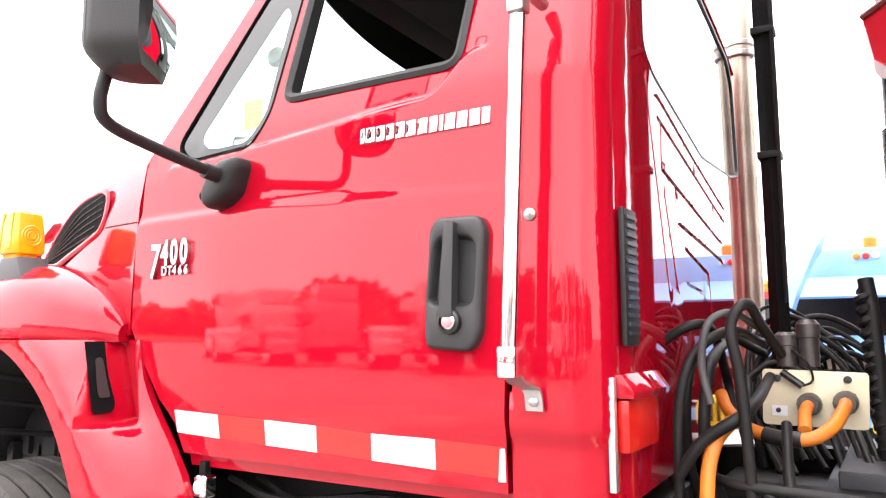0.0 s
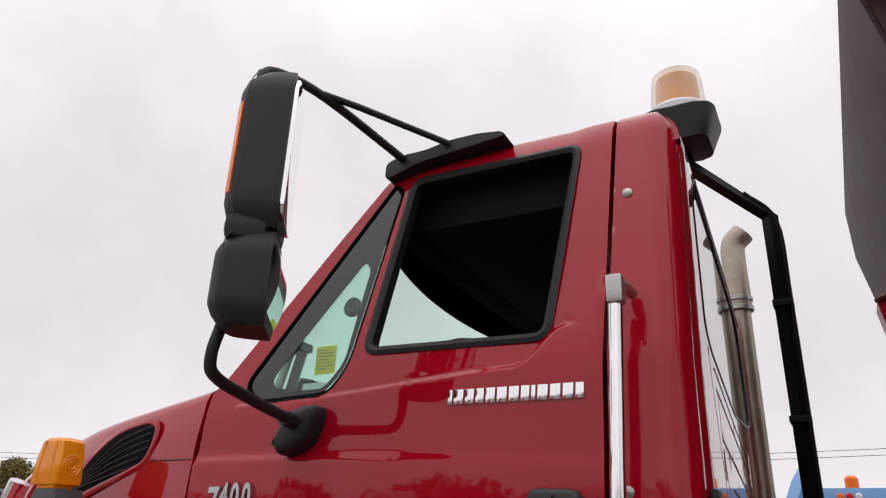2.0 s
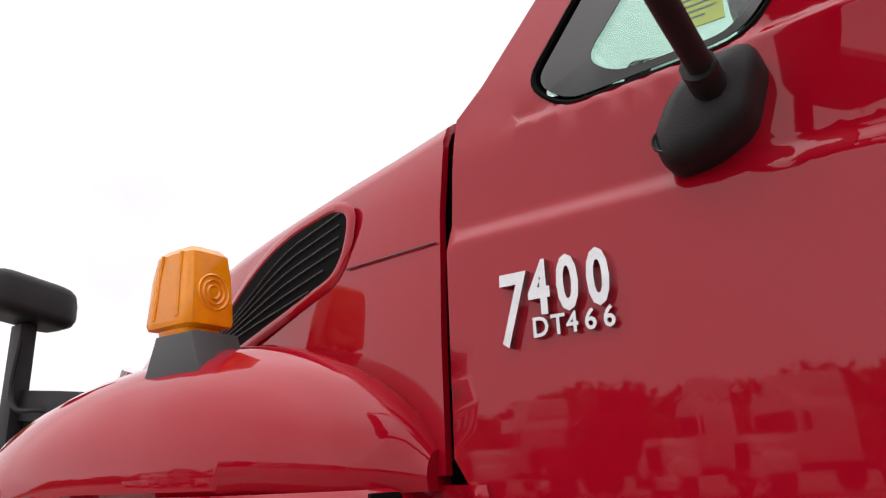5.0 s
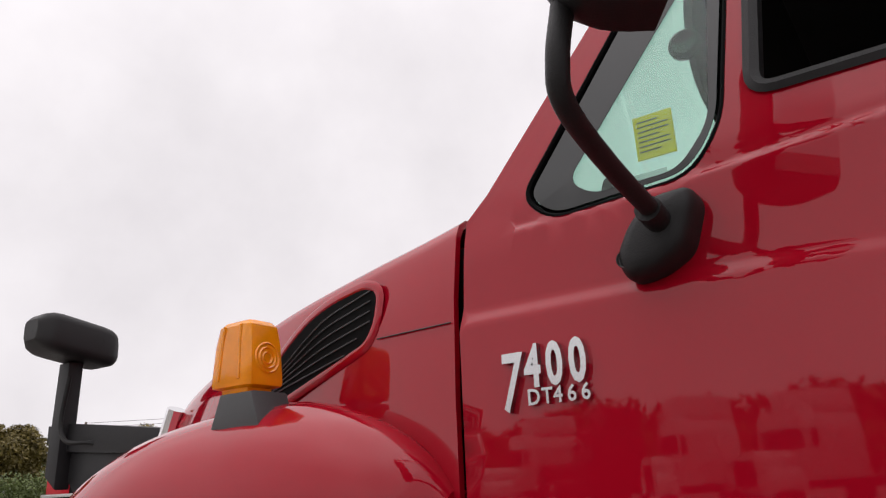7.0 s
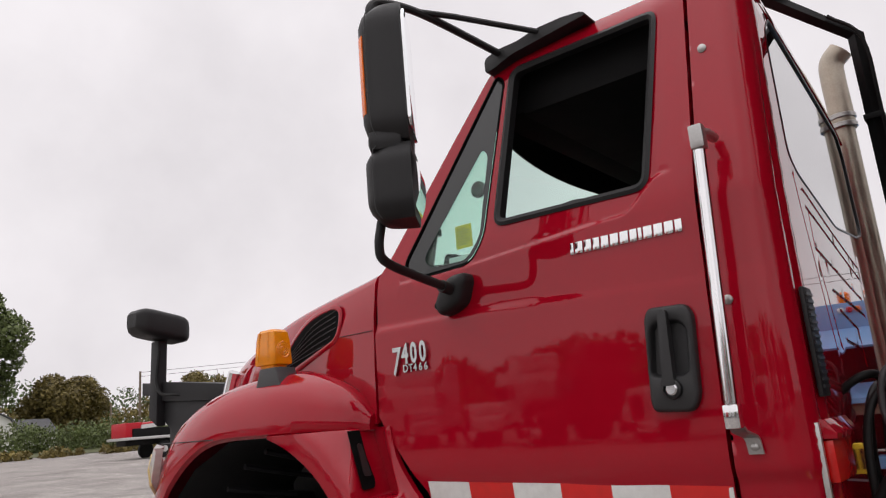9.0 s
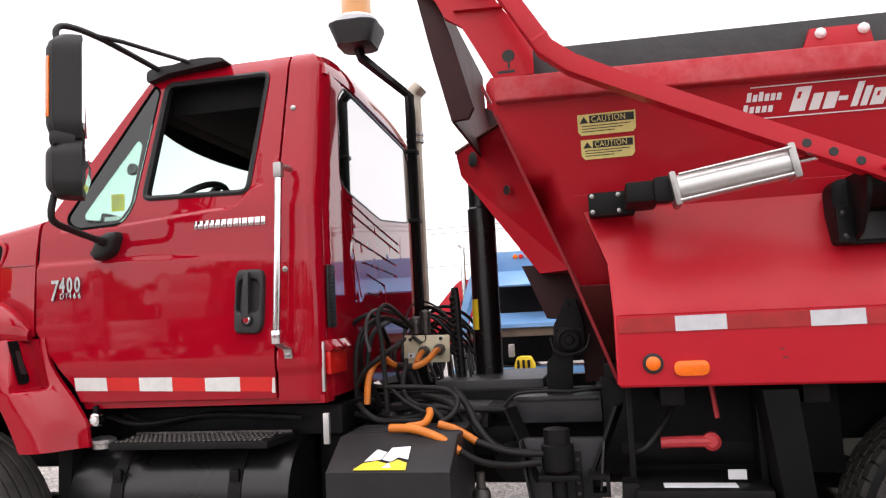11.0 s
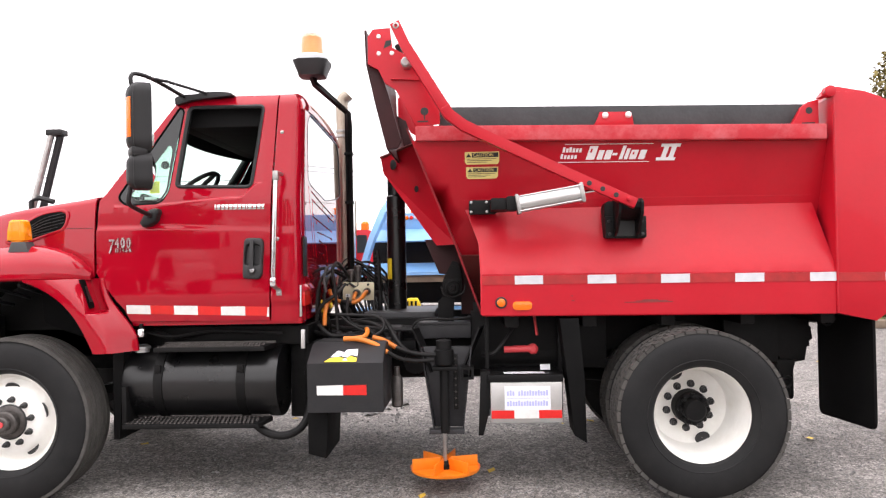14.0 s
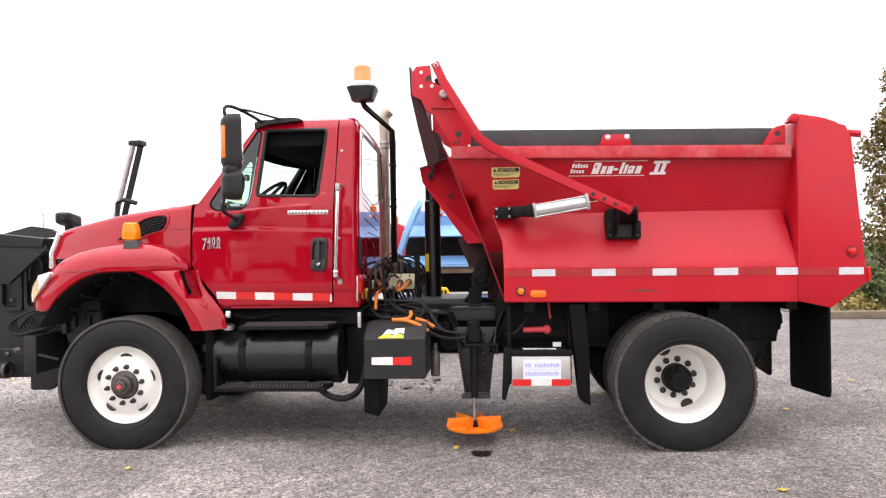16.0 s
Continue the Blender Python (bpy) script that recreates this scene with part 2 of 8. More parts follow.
BOARD = mat("black_painted_plank", (0.030, 0.032, 0.034), 0.6, vary=0.35, scale=5, bump=0.3, bump_scale=24, dirt=(0.09, 0.09, 0.09), dirt_amt=0.3)
MIRROR = mat("mirror_glass", (0.85, 0.87, 0.88), 0.02, metal=1.0, vary=0.0)
GLASS = glass_mat("green_tinted_glass", (0.85, 0.985, 0.925))
GLASS_FRONT = glass_mat("windscreen_glass", (0.86, 0.965, 0.925))
GLASS_REAR = glass_mat("dark_rear_glass", (0.6, 0.67, 0.65), 6.0)
INTERIOR_BAND = mat("dark_interior_band", (0.022, 0.024, 0.024), 0.08, vary=0.05)
EXH = mat("heat_stained_steel", (0.40, 0.355, 0.29), 0.34, metal=0.55, vary=0.25, scale=9, dirt=(0.30, 0.22, 0.15), dirt_amt=0.35, dirt_scale=6)
BLUE = mat("light_blue_paint", (0.16, 0.36, 0.66), 0.4, vary=0.1, scale=3, dirt=(0.35, 0.42, 0.52), dirt_amt=0.4)
BARK = mat("bark", (0.10, 0.075, 0.055), 0.9, vary=0.4, scale=14, bump=0.6, bump_scale=30)
WOOD = mat("weathered_timber", (0.17, 0.13, 0.095), 0.85, vary=0.35, scale=6, bump=0.4, bump_scale=40)
SIDING = mat("white_house_siding", (0.72, 0.72, 0.70), 0.6, vary=0.06, scale=2)
ROOFING = mat("grey_shingle_roof", (0.10, 0.10, 0.105), 0.85, vary=0.3, scale=5)
WINDOW_DARK = mat("dark_window_pane", (0.02, 0.024, 0.03), 0.06, vary=0.05)
GREEN_LEAF = mat("green_leaves", (0.088, 0.115, 0.030), 0.6, vary=0.3, scale=0.8, rand=0.5)
OLIVE_LEAF = mat("turning_leaves", (0.17, 0.13, 0.028), 0.6, vary=0.35, scale=0.8, rand=0.5)
DARK_LEAF = mat("dark_green_leaves", (0.07, 0.098, 0.026), 0.6, vary=0.3, scale=0.8, rand=0.5)
FALLEN = mat("fallen_yellow_leaves", (0.55, 0.36, 0.04), 0.7, vary=0.3, scale=3, rand=0.3)
STONE = mat("gravel_stones", (0.24, 0.235, 0.23), 0.85, vary=0.2, scale=10, rand=0.5)
WHITE_PAINT = mat("white_truck_paint", (0.62, 0.62, 0.61), 0.25, coat=0.6, vary=0.05)
GREY_PAINT = mat("grey_truck_paint", (0.28, 0.29, 0.31), 0.3, coat=0.6, vary=0.06)

# building helpers
from mathutils.geometry import delaunay_2d_cdt


def part(name, bm, material, parent=None, label="", smooth=True, angle=32, kind=""):
    """Links a bmesh as one mesh object, under a thing or a part if one is given."""
    bmesh.ops.remove_doubles(bm, verts=bm.verts, dist=1e-5)
    bmesh.ops.recalc_face_normals(bm, faces=bm.faces)
    lim = radians(angle)
    for f in bm.faces:
        f.smooth = smooth
    for e in bm.edges:
        if len(e.link_faces) == 2 and e.calc_face_angle(0) > lim:
            e.smooth = False
    me = bpy.data.meshes.new(name)
    bm.to_mesh(me)
    bm.free()
    me.materials.append(material)
    ob = new(name, me)
    if parent:
        ob.parent = parent
        ob.matrix_parent_inverse = parent.matrix_basis.inverted()
    return tagged(ob, label, kind=kind)


def thing(name, label, category, group="", kind="", at=(0, 0, 0)):
    ob = new(name)
    ob.location = at
    ob.empty_display_size = 0.2
    return tagged(ob, label, category, group, kind)


def box(x0, x1, y0, y1, z0, z1, bevel=0.0, bm=None, seg=2, m=None):
    bm = bm or bmesh.new()
    vs = [bm.verts.new((x, y, z)) for x in (x0, x1) for y in (y0, y1) for z in (z0, z1)]
    fs = [bm.faces.new([vs[i] for i in q]) for q in ((0, 1, 3, 2), (4, 6, 7, 5), (0, 4, 5, 1), (2, 3, 7, 6), (0, 2, 6, 4), (1, 5, 7, 3))]
    if m:
        bmesh.ops.transform(bm, matrix=m, verts=vs)
    if bevel:
        bmesh.ops.bevel(bm, geom=list({e for f in fs for e in f.edges}), offset=bevel, segments=seg, profile=0.6, affect="EDGES", clamp_overlap=True)
    return bm


def prism(pts, axis, a, b, bevel=0.0, bm=None):
    """A flat outline drawn out along an axis. For axis y the outline is (x, z), for x (y, z), for z (x, y)."""
    bm = bm or bmesh.new()

    def put(p, h):
        return {"y": (p[0], h, p[1]), "x": (h, p[0], p[1]), "z": (p[0], p[1], h)}[axis]
    lo = [bm.verts.new(put(p, a)) for p in pts]
    hi = [bm.verts.new(put(p, b)) for p in pts]
    k = len(pts)
    fs = [bm.faces.new(lo[::-1]), bm.faces.new(hi)]
    for i in range(k):
        fs.append(bm.faces.new((lo[i], lo[(i + 1) % k], hi[(i + 1) % k], hi[i])))
    if bevel:
        bmesh.ops.bevel(bm, geom=list({e for f in fs[:2] for e in f.edges}), offset=bevel, segments=2, profile=0.6, affect="EDGES", clamp_overlap=True)
    return bm


def rounded(pts, r=0.03, n=4):
    """The outline with its corners rounded."""
    out = []
    k = len(pts)
    for i in range(k):
        p, a, b = Vector(pts[i]), Vector(pts[i - 1]), Vector(pts[(i + 1) % k])
        ri = r[i] if isinstance(r, (list, tuple)) else r
        if ri <= 0:
            out.append(tuple(p))
            continue
        ua, ub = a - p, b - p
        d = min(ri, ua.length * 0.48, ub.length * 0.48)
        s, e = p + ua.normalized() * d, p + ub.normalized() * d
        for j in range(n + 1):
            t = j / n
            out.append(tuple(s * (1 - t) ** 2 + p * 2 * t * (1 - t) + e * t * t))
    return out


def inside(pt, poly):
    x, y = pt
    hit = False
    k = len(poly)
    for i in range(k):
        x1, y1 = poly[i]
        x2, y2 = poly[(i + 1) % k]
        if (y1 > y) != (y2 > y) and x < (x2 - x1) * (y - y1) / (y2 - y1) + x1:
            hit = not hit
    return hit


def sheet(outline, holes, put, thick, step=0.04, extra=(), bm=None):
    """A sheet over an outline with holes; put(u, v) gives its place in space, thick (a vector) its thickness."""
    loops = [outline] + list(holes)
    pts, edges = [], []
    for loop in loops:
        first = len(pts)
        k = len(loop)
        for i in range(k):
            a, b = Vector(loop[i]), Vector(loop[(i + 1) % k])
            cuts = max(1, int((b - a).length / step))
            for j in range(cuts):
                pts.append(a.lerp(b, j / cuts))
        k2 = len(pts) - first
        edges += [(first + i, first + (i + 1) % k2) for i in range(k2)]
    rim = [tuple(p) for p in pts]
    us, vs = [p[0] for p in outline], [p[1] for p in outline]
    grid = list(extra)
    nu, nv = int((max(us) - min(us)) / step), int((max(vs) - min(vs)) / step)
    for i in range(1, nu + 1):
        for j in range(1, nv + 1):
            grid.append((min(us) + step * (i + 0.25 * (j % 2)), min(vs) + step * j))
    rim_a = np.array(rim)
    for g in grid:
        if inside(g, outline) and not any(inside(g, h) for h in holes) and np.min(np.hypot(rim_a[:, 0] - g[0], rim_a[:, 1] - g[1])) > step * 0.35:
            pts.append(Vector(g))
    v2, e2, f2 = delaunay_2d_cdt([Vector(p) for p in pts], edges, [], 0, 1e-6)[:3]
    bm = bm or bmesh.new()
    front = [bm.verts.new(put(v[0], v[1])) for v in v2]
    back = [bm.verts.new(Vector(put(v[0], v[1])) + Vector(thick)) for v in v2]
    used = {}
    for f in f2:
        c = sum((v2[i] for i in f), Vector((0, 0))) / len(f)
        if not inside(c, outline) or any(inside(c, h) for h in holes):
            continue
        bm.faces.new([front[i] for i in f])
        bm.faces.new([back[i] for i in reversed(f)])
        for i in range(len(f)):
            a, b = f[i], f[(i + 1) % len(f)]
            used[(a, b)] = True
    for a, b in list(used):
        if (b, a) not in used:
            bm.faces.new((front[b], front[a], back[a], back[b]))
    bmesh.ops.delete(bm, geom=[v for v in bm.verts if not v.link_faces], context="VERTS")
    return bm


def loft(rows, bm=None, close=False, cap=False):
    """A skin through rows of points, all rows of one length."""
    bm = bm or bmesh.new()
    vs = [[bm.verts.new(p) for p in r] for r in rows]
    k = len(rows[0])
    for i in range(len(rows) - 1):
        for j in range(k if close else k - 1):
            q = (vs[i][j], vs[i][(j + 1) % k], vs[i + 1][(j + 1) % k], vs[i + 1][j])
            try:
                bm.faces.new(q)
            except ValueError:
                pass
    if cap:
        bm.faces.new(vs[0][::-1])
        bm.faces.new(vs[-1])
    return bm


def thicken(bm, d):
    """Gives an open skin a back d metres behind it."""
    bmesh.ops.recalc_face_normals(bm, faces=bm.faces)
    bmesh.ops.solidify(bm, geom=list(bm.faces), thickness=d)
    return bm


def smooth_line(pts, n=6):
    """A soft curve through the points."""
    p = [Vector(q) for q in pts]
    p = [2 * p[0] - p[1]] + p + [2 * p[-1] - p[-2]]
    out = []
    for i in range(1, len(p) - 2):
        a, b, c, d = p[i - 1:i + 3]
        for j in range(n):
            t = j / n
            out.append(0.5 * (2 * b + (c - a) * t + (2 * a - 5 * b + 4 * c - d) * t * t + (3 * b - a - 3 * c + d) * t ** 3))
    return out + [p[-2]]


def tube(pts, r, n=10, bm=None, r_end=None):
    """A round bar along the points."""
    bm = bm or bmesh.new()
    pts = [Vector(p) for p in pts]
    k = len(pts)
    dirs = [((pts[min(i + 1, k - 1)] - pts[max(i - 1, 0)]).normalized()) for i in range(k)]
    up = Vector((0, 0, 1)) if abs(dirs[0].z) < 0.9 else Vector((1, 0, 0))
    side = dirs[0].cross(up).normalized()
    rings = []
    for i in range(k):
        side = (side - dirs[i] * side.dot(dirs[i])).normalized()
        other = dirs[i].cross(side)
        rr = r if r_end is None else r + (r_end - r) * i / (k - 1)
        rings.append([bm.verts.new(pts[i] + (side * math.cos(a) + other * math.sin(a)) * rr) for a in (2 * math.pi * j / n for j in range(n))])
    for i in range(k - 1):
        for j in range(n):
            bm.faces.new((rings[i][j], rings[i][(j + 1) % n], rings[i + 1][(j + 1) % n], rings[i + 1][j]))
    bm.faces.new(rings[0][::-1])
    bm.faces.new(rings[-1])
    return bm


def lathe(profile, c, axis="y", n=40, bm=None, closed=False, cap=True):
    """Turns a profile of (radius, height along the axis) round the axis through c."""
    bm = bm or bmesh.new()
    rings = []
    for r, h in profile:
        ring = []
        for j in range(n):
            a = 2 * math.pi * j / n
            u, v = r * math.cos(a), r * math.sin(a)
            ring.append(bm.verts.new({"y": (c[0] + u, c[1] + h, c[2] + v), "z": (c[0] + u, c[1] + v, c[2] + h), "x": (c[0] + h, c[1] + u, c[2] + v)}[axis]))
        rings.append(ring)
    k = len(rings)
    for i in range(k if closed else k - 1):
        for j in range(n):
            bm.faces.new((rings[i][j], rings[i][(j + 1) % n], rings[(i + 1) % k][(j + 1) % n], rings[(i + 1) % k][j]))
    if cap and not closed:
        if profile[0][0] > 1e-4:
            bm.faces.new(rings[0][::-1])
        if profile[-1][0] > 1e-4:
            bm.faces.new(rings[-1])
    return bm


def frame_ring(outer, inner, axis, a, b, bevel=0.0):
    """A frame between two outlines of equal length."""
    bm = bmesh.new()

    def put(p, h):
        return {"y": (p[0], h, p[1]), "x": (h, p[0], p[1])}[axis]
    k = len(outer)
    rows = [[bm.verts.new(put(p, h)) for p in loop] for loop, h in ((outer, a), (inner, a), (inner, b), (outer, b))]
    for i in range(4):
        for j in range(k):
            bm.faces.new((rows[i][j], rows[i][(j + 1) % k], rows[(i + 1) % 4][(j + 1) % k], rows[(i + 1) % 4][j]))
    return bm


def grow(poly, d):
    """The outline moved outwards by d (inwards if negative)."""
    k = len(poly)
    area = sum(poly[i][0] * poly[(i + 1) % k][1] - poly[(i + 1) % k][0] * poly[i][1] for i in range(k))
    sgn = 1 if area > 0 else -1
    out = []
    for i in range(k):
        a, p, b = Vector(poly[i - 1]), Vector(poly[i]), Vector(poly[(i + 1) % k])
        u, w = (p - a), (b - p)
        if u.length < 1e-7 or w.length < 1e-7:
            out.append(tuple(p))
            continue
        u.normalize(), w.normalize()
        n1, n2 = Vector((u.y, -u.x)) * sgn, Vector((w.y, -w.x)) * sgn
        bis = n1 + n2
        bis = bis / max(bis.length_squared * 0.5, 0.5)
        out.append(tuple(p + bis * d))
    return out


def ss(t):
    t = max(0.0, min(1.0, t))
    return t * t * (3 - 2 * t)


def interp(x, table):
    """Soft interpolation in a table of (x, value), with no overshoot."""
    k = len(table)
    if x <= table[0][0]:
        return table[0][1]
    if x >= table[-1][0]:
        return table[-1][1]
    i = max(j for j in range(k - 1) if table[j][0] <= x)
    h = [table[j + 1][0] - table[j][0] for j in range(k - 1)]
    d = [(table[j + 1][1] - table[j][1]) / h[j] for j in range(k - 1)]

    def tangent(j):
        if j == 0:
            return d[0]
        if j == k - 1:
            return d[-1]
        if d[j - 1] * d[j] <= 0:
            return 0.0
        w1, w2 = 2 * h[j] + h[j - 1], h[j] + 2 * h[j - 1]
        return (w1 + w2) / (w1 / d[j - 1] + w2 / d[j])
    t = (x - table[i][0]) / h[i]
    m0, m1 = tangent(i) * h[i], tangent(i + 1) * h[i]
    a, b = table[i][1], table[i + 1][1]
    return a * (2 * t ** 3 - 3 * t * t + 1) + m0 * (t ** 3 - 2 * t * t + t) + b * (3 * t * t - 2 * t ** 3) + m1 * (t ** 3 - t * t)


def words(name, text, material, parent, m, size, depth=0.004, shear=0.0, space=1.0, bold=0.0, label=""):
    """Lettering in the built-in font as a mesh, set by the pose m."""
    cu = bpy.data.curves.new(name, "FONT")
    cu.body, cu.size, cu.extrude, cu.shear, cu.space_character, cu.offset = text, size, depth, shear, space, bold
    cu.resolution_u = 3
    tmp = new(name, cu)
    bpy.context.view_layer.update()
    me = bpy.data.meshes.new_from_object(tmp)
    bpy.data.objects.remove(tmp)
    me.materials.clear()
    me.materials.append(material)
    me.transform(m)
    ob = new(name, me)
    ob.parent = parent
    ob.matrix_parent_inverse = parent.matrix_basis.inverted()
    return tagged(ob, label)

# ------------------------------------------------------------------ the red dump truck
CY = 1.03  # middle of the truck across
truck = thing("dump_truck", "red single-axle highway dump truck with black chassis and white wheels", "dump truck")


def far(p):
    """The same place on the truck's other side."""
    return (p[0], 2 * CY - p[1], p[2])


def lean(z):
    """How far the cab's sides fall in above the belt line."""
    return 0.21 * max(0.0, z - 1.9)


def fall_in(p):
    """A place on the upright cab moved in with its leaning sides."""
    return (p[0], CY + (p[1] - CY) * (1 - 0.72 * lean(p[2]) / CY), p[2])


SKEW = 0.045  # the cab's back runs forward towards the far side


def back_x(y):
    return -SKEW * max(0.0, y - 0.07)


# --- cab
def skin(x, z):
    """How far in the cab's side lies at a place on it: creases, leaning window part, turned rear corner."""
    y = lean(z) + 0.10 * max(0.0, 1.26 - z) ** 1.2
    y += 0.03 * max(0.0, 0.9 - x)
    za = 1.862 + 0.040 * ss((x - 0.8) / 0.8) + 0.09 * ss((x - 1.52) / 0.12)
    y += 0.010 * ss((z - za + 0.008) / 0.016) * (1 - ss((x - 1.62) / 0.06))
    zb = 1.720 - 0.012 * max(0.0, x - 0.9) - 0.03 * max(0.0, x - 1.1)
    y += (0.003 + 0.010 * (1 - ss((x - 0.75) / 0.8))) * ss((z - zb + 0.014) / 0.028)
    y += 0.012 * ss((1.235 - z) / 0.03)
    if x > 1.83:
        d = min(x - 1.83, 0.0699)
        y += 0.07 - math.sqrt(0.07 ** 2 - d * d)
    if z > 2.515:
        d = min(z - 2.515, 0.0799)
        y += 0.05 * (1 - math.sqrt(1 - (d / 0.08) ** 2))
    return y


CREASES = [(0.6 + 0.02 * i, 1.720 - 0.012 * max(0.0, 0.02 * i - 0.3) - 0.03 * max(0.0, 0.02 * i - 0.5) + d) for i in range(57) for d in (-0.020, -0.013, -0.0065, 0.0, 0.0065, 0.013, 0.020)]
CREASES += [(0.7 + 0.02 * i, 1.862 + 0.040 * ss((0.02 * i - 0.1) / 0.8) + 0.09 * ss((0.02 * i - 0.82) / 0.12) + d) for i in range(40) for d in (-0.014, -0.008, -0.004, 0.0, 0.004, 0.008, 0.014)]
CREASES += [(1.5 + 0.006 * i, 1.862 + 0.040 + 0.09 * ss((0.006 * i - 0.02) / 0.12) + d) for i in range(36) for d in (-0.018, -0.012, -0.007, -0.003, 0.0, 0.003, 0.007, 0.012, 0.018)]
DOOR_EDGE = [(0.795, 1.118), (1.702, 1.112), (1.746, 2.582), (1.13, 2.582), (1.072, 2.55), (0.64, 1.945), (0.598, 1.90), (0.585, 1.70), (0.582, 1.43), (0.63, 1.355), (0.76, 1.19)]
SIDE_WINDOW = rounded([(1.096, 1.974), (1.598, 1.962), (1.661, 2.514), (1.150, 2.518)], 0.042, 5)
VENT_WINDOW = rounded([(0.712, 1.916), (0.765, 1.862), (1.005, 1.870), (1.056, 1.945), (1.124, 2.492), (1.090, 2.522)], [0.05, 0.05, 0.07, 0.06, 0.03, 0.05], 5)
BACK_EDGE = [(1.712, 1.098), (1.895, 1.10), (1.899, 1.3), (1.899, 2.45), (1.885, 2.535), (1.85, 2.588), (1.757, 2.588)]


def cab_side(mirror):
    put = (lambda x, z: far((x - 0.09 * ss((x - 1.72) / 0.18), skin(x, z), z))) if mirror else (lambda x, z: (x, skin(x, z), z))
    s = -1 if mirror else 1
    door = part("door", sheet(DOOR_EDGE, [SIDE_WINDOW, VENT_WINDOW], put, (0, 0.035 * s, 0), 0.035, CREASES), RED, truck, "glossy red cab door with its window wound down", angle=40)
    part("cab_back_pillar", sheet(BACK_EDGE, [], put, (0, 0.03 * s, 0), 0.014 if not mirror else 0.04), RED, truck, angle=40)
    # rubber frame follows the leaning skin
    for outline, wid, nm in ((SIDE_WINDOW, 0.017, "window_seal"), (VENT_WINDOW, 0.005, "vent_window_seal")):
        inner = grow(outline, -wid)
        slim = nm == "vent_window_seal"
        outer = grow(outline, 0.002 if slim else 0.006)
        rows = []
        for loop, off in ((outer, -0.001 if slim else -0.004), (grow(outline, -wid * 0.3), -0.003 if slim else -0.010), (inner, 0.001 if slim else -0.002), (inner, 0.03)):
            rows.append([Vector(put(x, z)) + Vector((0, off * s, 0)) for x, z in loop])
        part(nm, loft(rows, close=True), DEEP if slim else BLACK_PL, door, "black rubber window seal")
    trim = [(0.82, 1.14), (1.70, 1.14), (1.735, 2.56), (1.14, 2.56), (1.09, 2.53), (0.66, 1.94), (0.62, 1.88), (0.61, 1.45), (0.66, 1.36)]
    part("door_trim", sheet(trim, [grow(SIDE_WINDOW, 0.004), grow(VENT_WINDOW, 0.004)], lambda x, z: Vector(put(x, z)) + Vector((0, 0.039 * s, 0)), (0, 0.012 * s, 0), 0.06), INTERIOR, door, "dark inner door trim")
    inner = grow(VENT_WINDOW, -0.010)
    glass = sheet(inner, [], lambda x, z: Vector(put(x, z)) + Vector((0, 0.008 * s, 0)), (0, 0.004 * s, 0), 0.12)
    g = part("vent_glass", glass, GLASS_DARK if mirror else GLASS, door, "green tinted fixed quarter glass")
    g.visible_shadow = False
    # wide dark band painted for the dim interior behind, broader along the sloping front edge
    clear = rounded([(0.800, 1.925), (0.84, 1.888), (0.985, 1.888), (1.035, 1.955), (1.058, 2.235), (1.034, 2.262)], 0.03, 5)
    part("interior_band", sheet(grow(VENT_WINDOW, -0.011), [clear], lambda x, z: Vector(put(x, z)) + Vector((0, 0.0045 * s, 0)), (0, 0.0015 * s, 0), 0.1), INTERIOR_BAND, door, "dark band standing for the cab interior behind the quarter glass")
    return door


door = cab_side(False)
door_far = cab_side(True)
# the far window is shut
gl = part("door_glass", sheet(grow(SIDE_WINDOW, -0.02), [], lambda x, z: far((x, skin(x, z) + 0.012, z)), (0, -0.004, 0), 0.3), GLASS_DARK, door_far, "darkened door glass, wound up")
gl.visible_shadow = False

# roof with a soft crown, cowl, floor, firewall
rows = []
for x, drop in [(1.085 + 0.735 * i / 12, 0.028 * (1 - min(1, 0.735 * i / 12 / 0.12)) ** 2) for i in range(13)] + [(1.845, 0.004), (1.868, 0.012), (1.886, 0.026), (1.898, 0.045), (1.906, 0.070), (1.910, 0.100)]:
    row = []
    for j in range(33):
        u = -1 + 2 * j / 32
        z = 2.586 - drop
        y = CY + u * (CY - 0.040 - lean(z))
        row.append((x + back_x(y) * (x - 1.085) / 0.82, y, z + 0.085 * (1 - abs(u) ** 4) * (1 if x < 1.84 else 1 - 0.55 * ss((x - 1.84) / 0.07))))
    rows.append(row)
part("roof", thicken(loft(rows), 0.02), RED, truck, angle=50)
part("floor_pan", box(0.62, 1.80, 0.12, 2 * CY - 0.12, 1.12, 1.17, 0.01), CHASSIS, truck)
part("firewall", box(0.60, 0.66, 0.06, 2 * CY - 0.06, 1.12, 1.86, 0.01), INTERIOR, truck)
part("sill_panel", prism([(0.80, 1.085), (1.90, 1.085), (1.90, 1.118), (0.79, 1.118)], "y", 0.045, 0.16, 0.004), RED, truck)
part("sill_panel", prism([(0.80, 1.085), (1.80, 1.085), (1.80, 1.118), (0.79, 1.118)], "y", 2 * CY - 0.16, 2 * CY - 0.045, 0.004), RED, truck)

# rear wall with its window and pressed ribs
BACK_OUT = [(0.07, 1.10), (2 * CY - 0.07, 1.10), (2 * CY - 0.07, 2.42), (2 * CY - 0.13, 2.52), (2 * CY - 0.45, 2.60), (0.45, 2.60), (0.13, 2.52), (0.07, 2.42)]
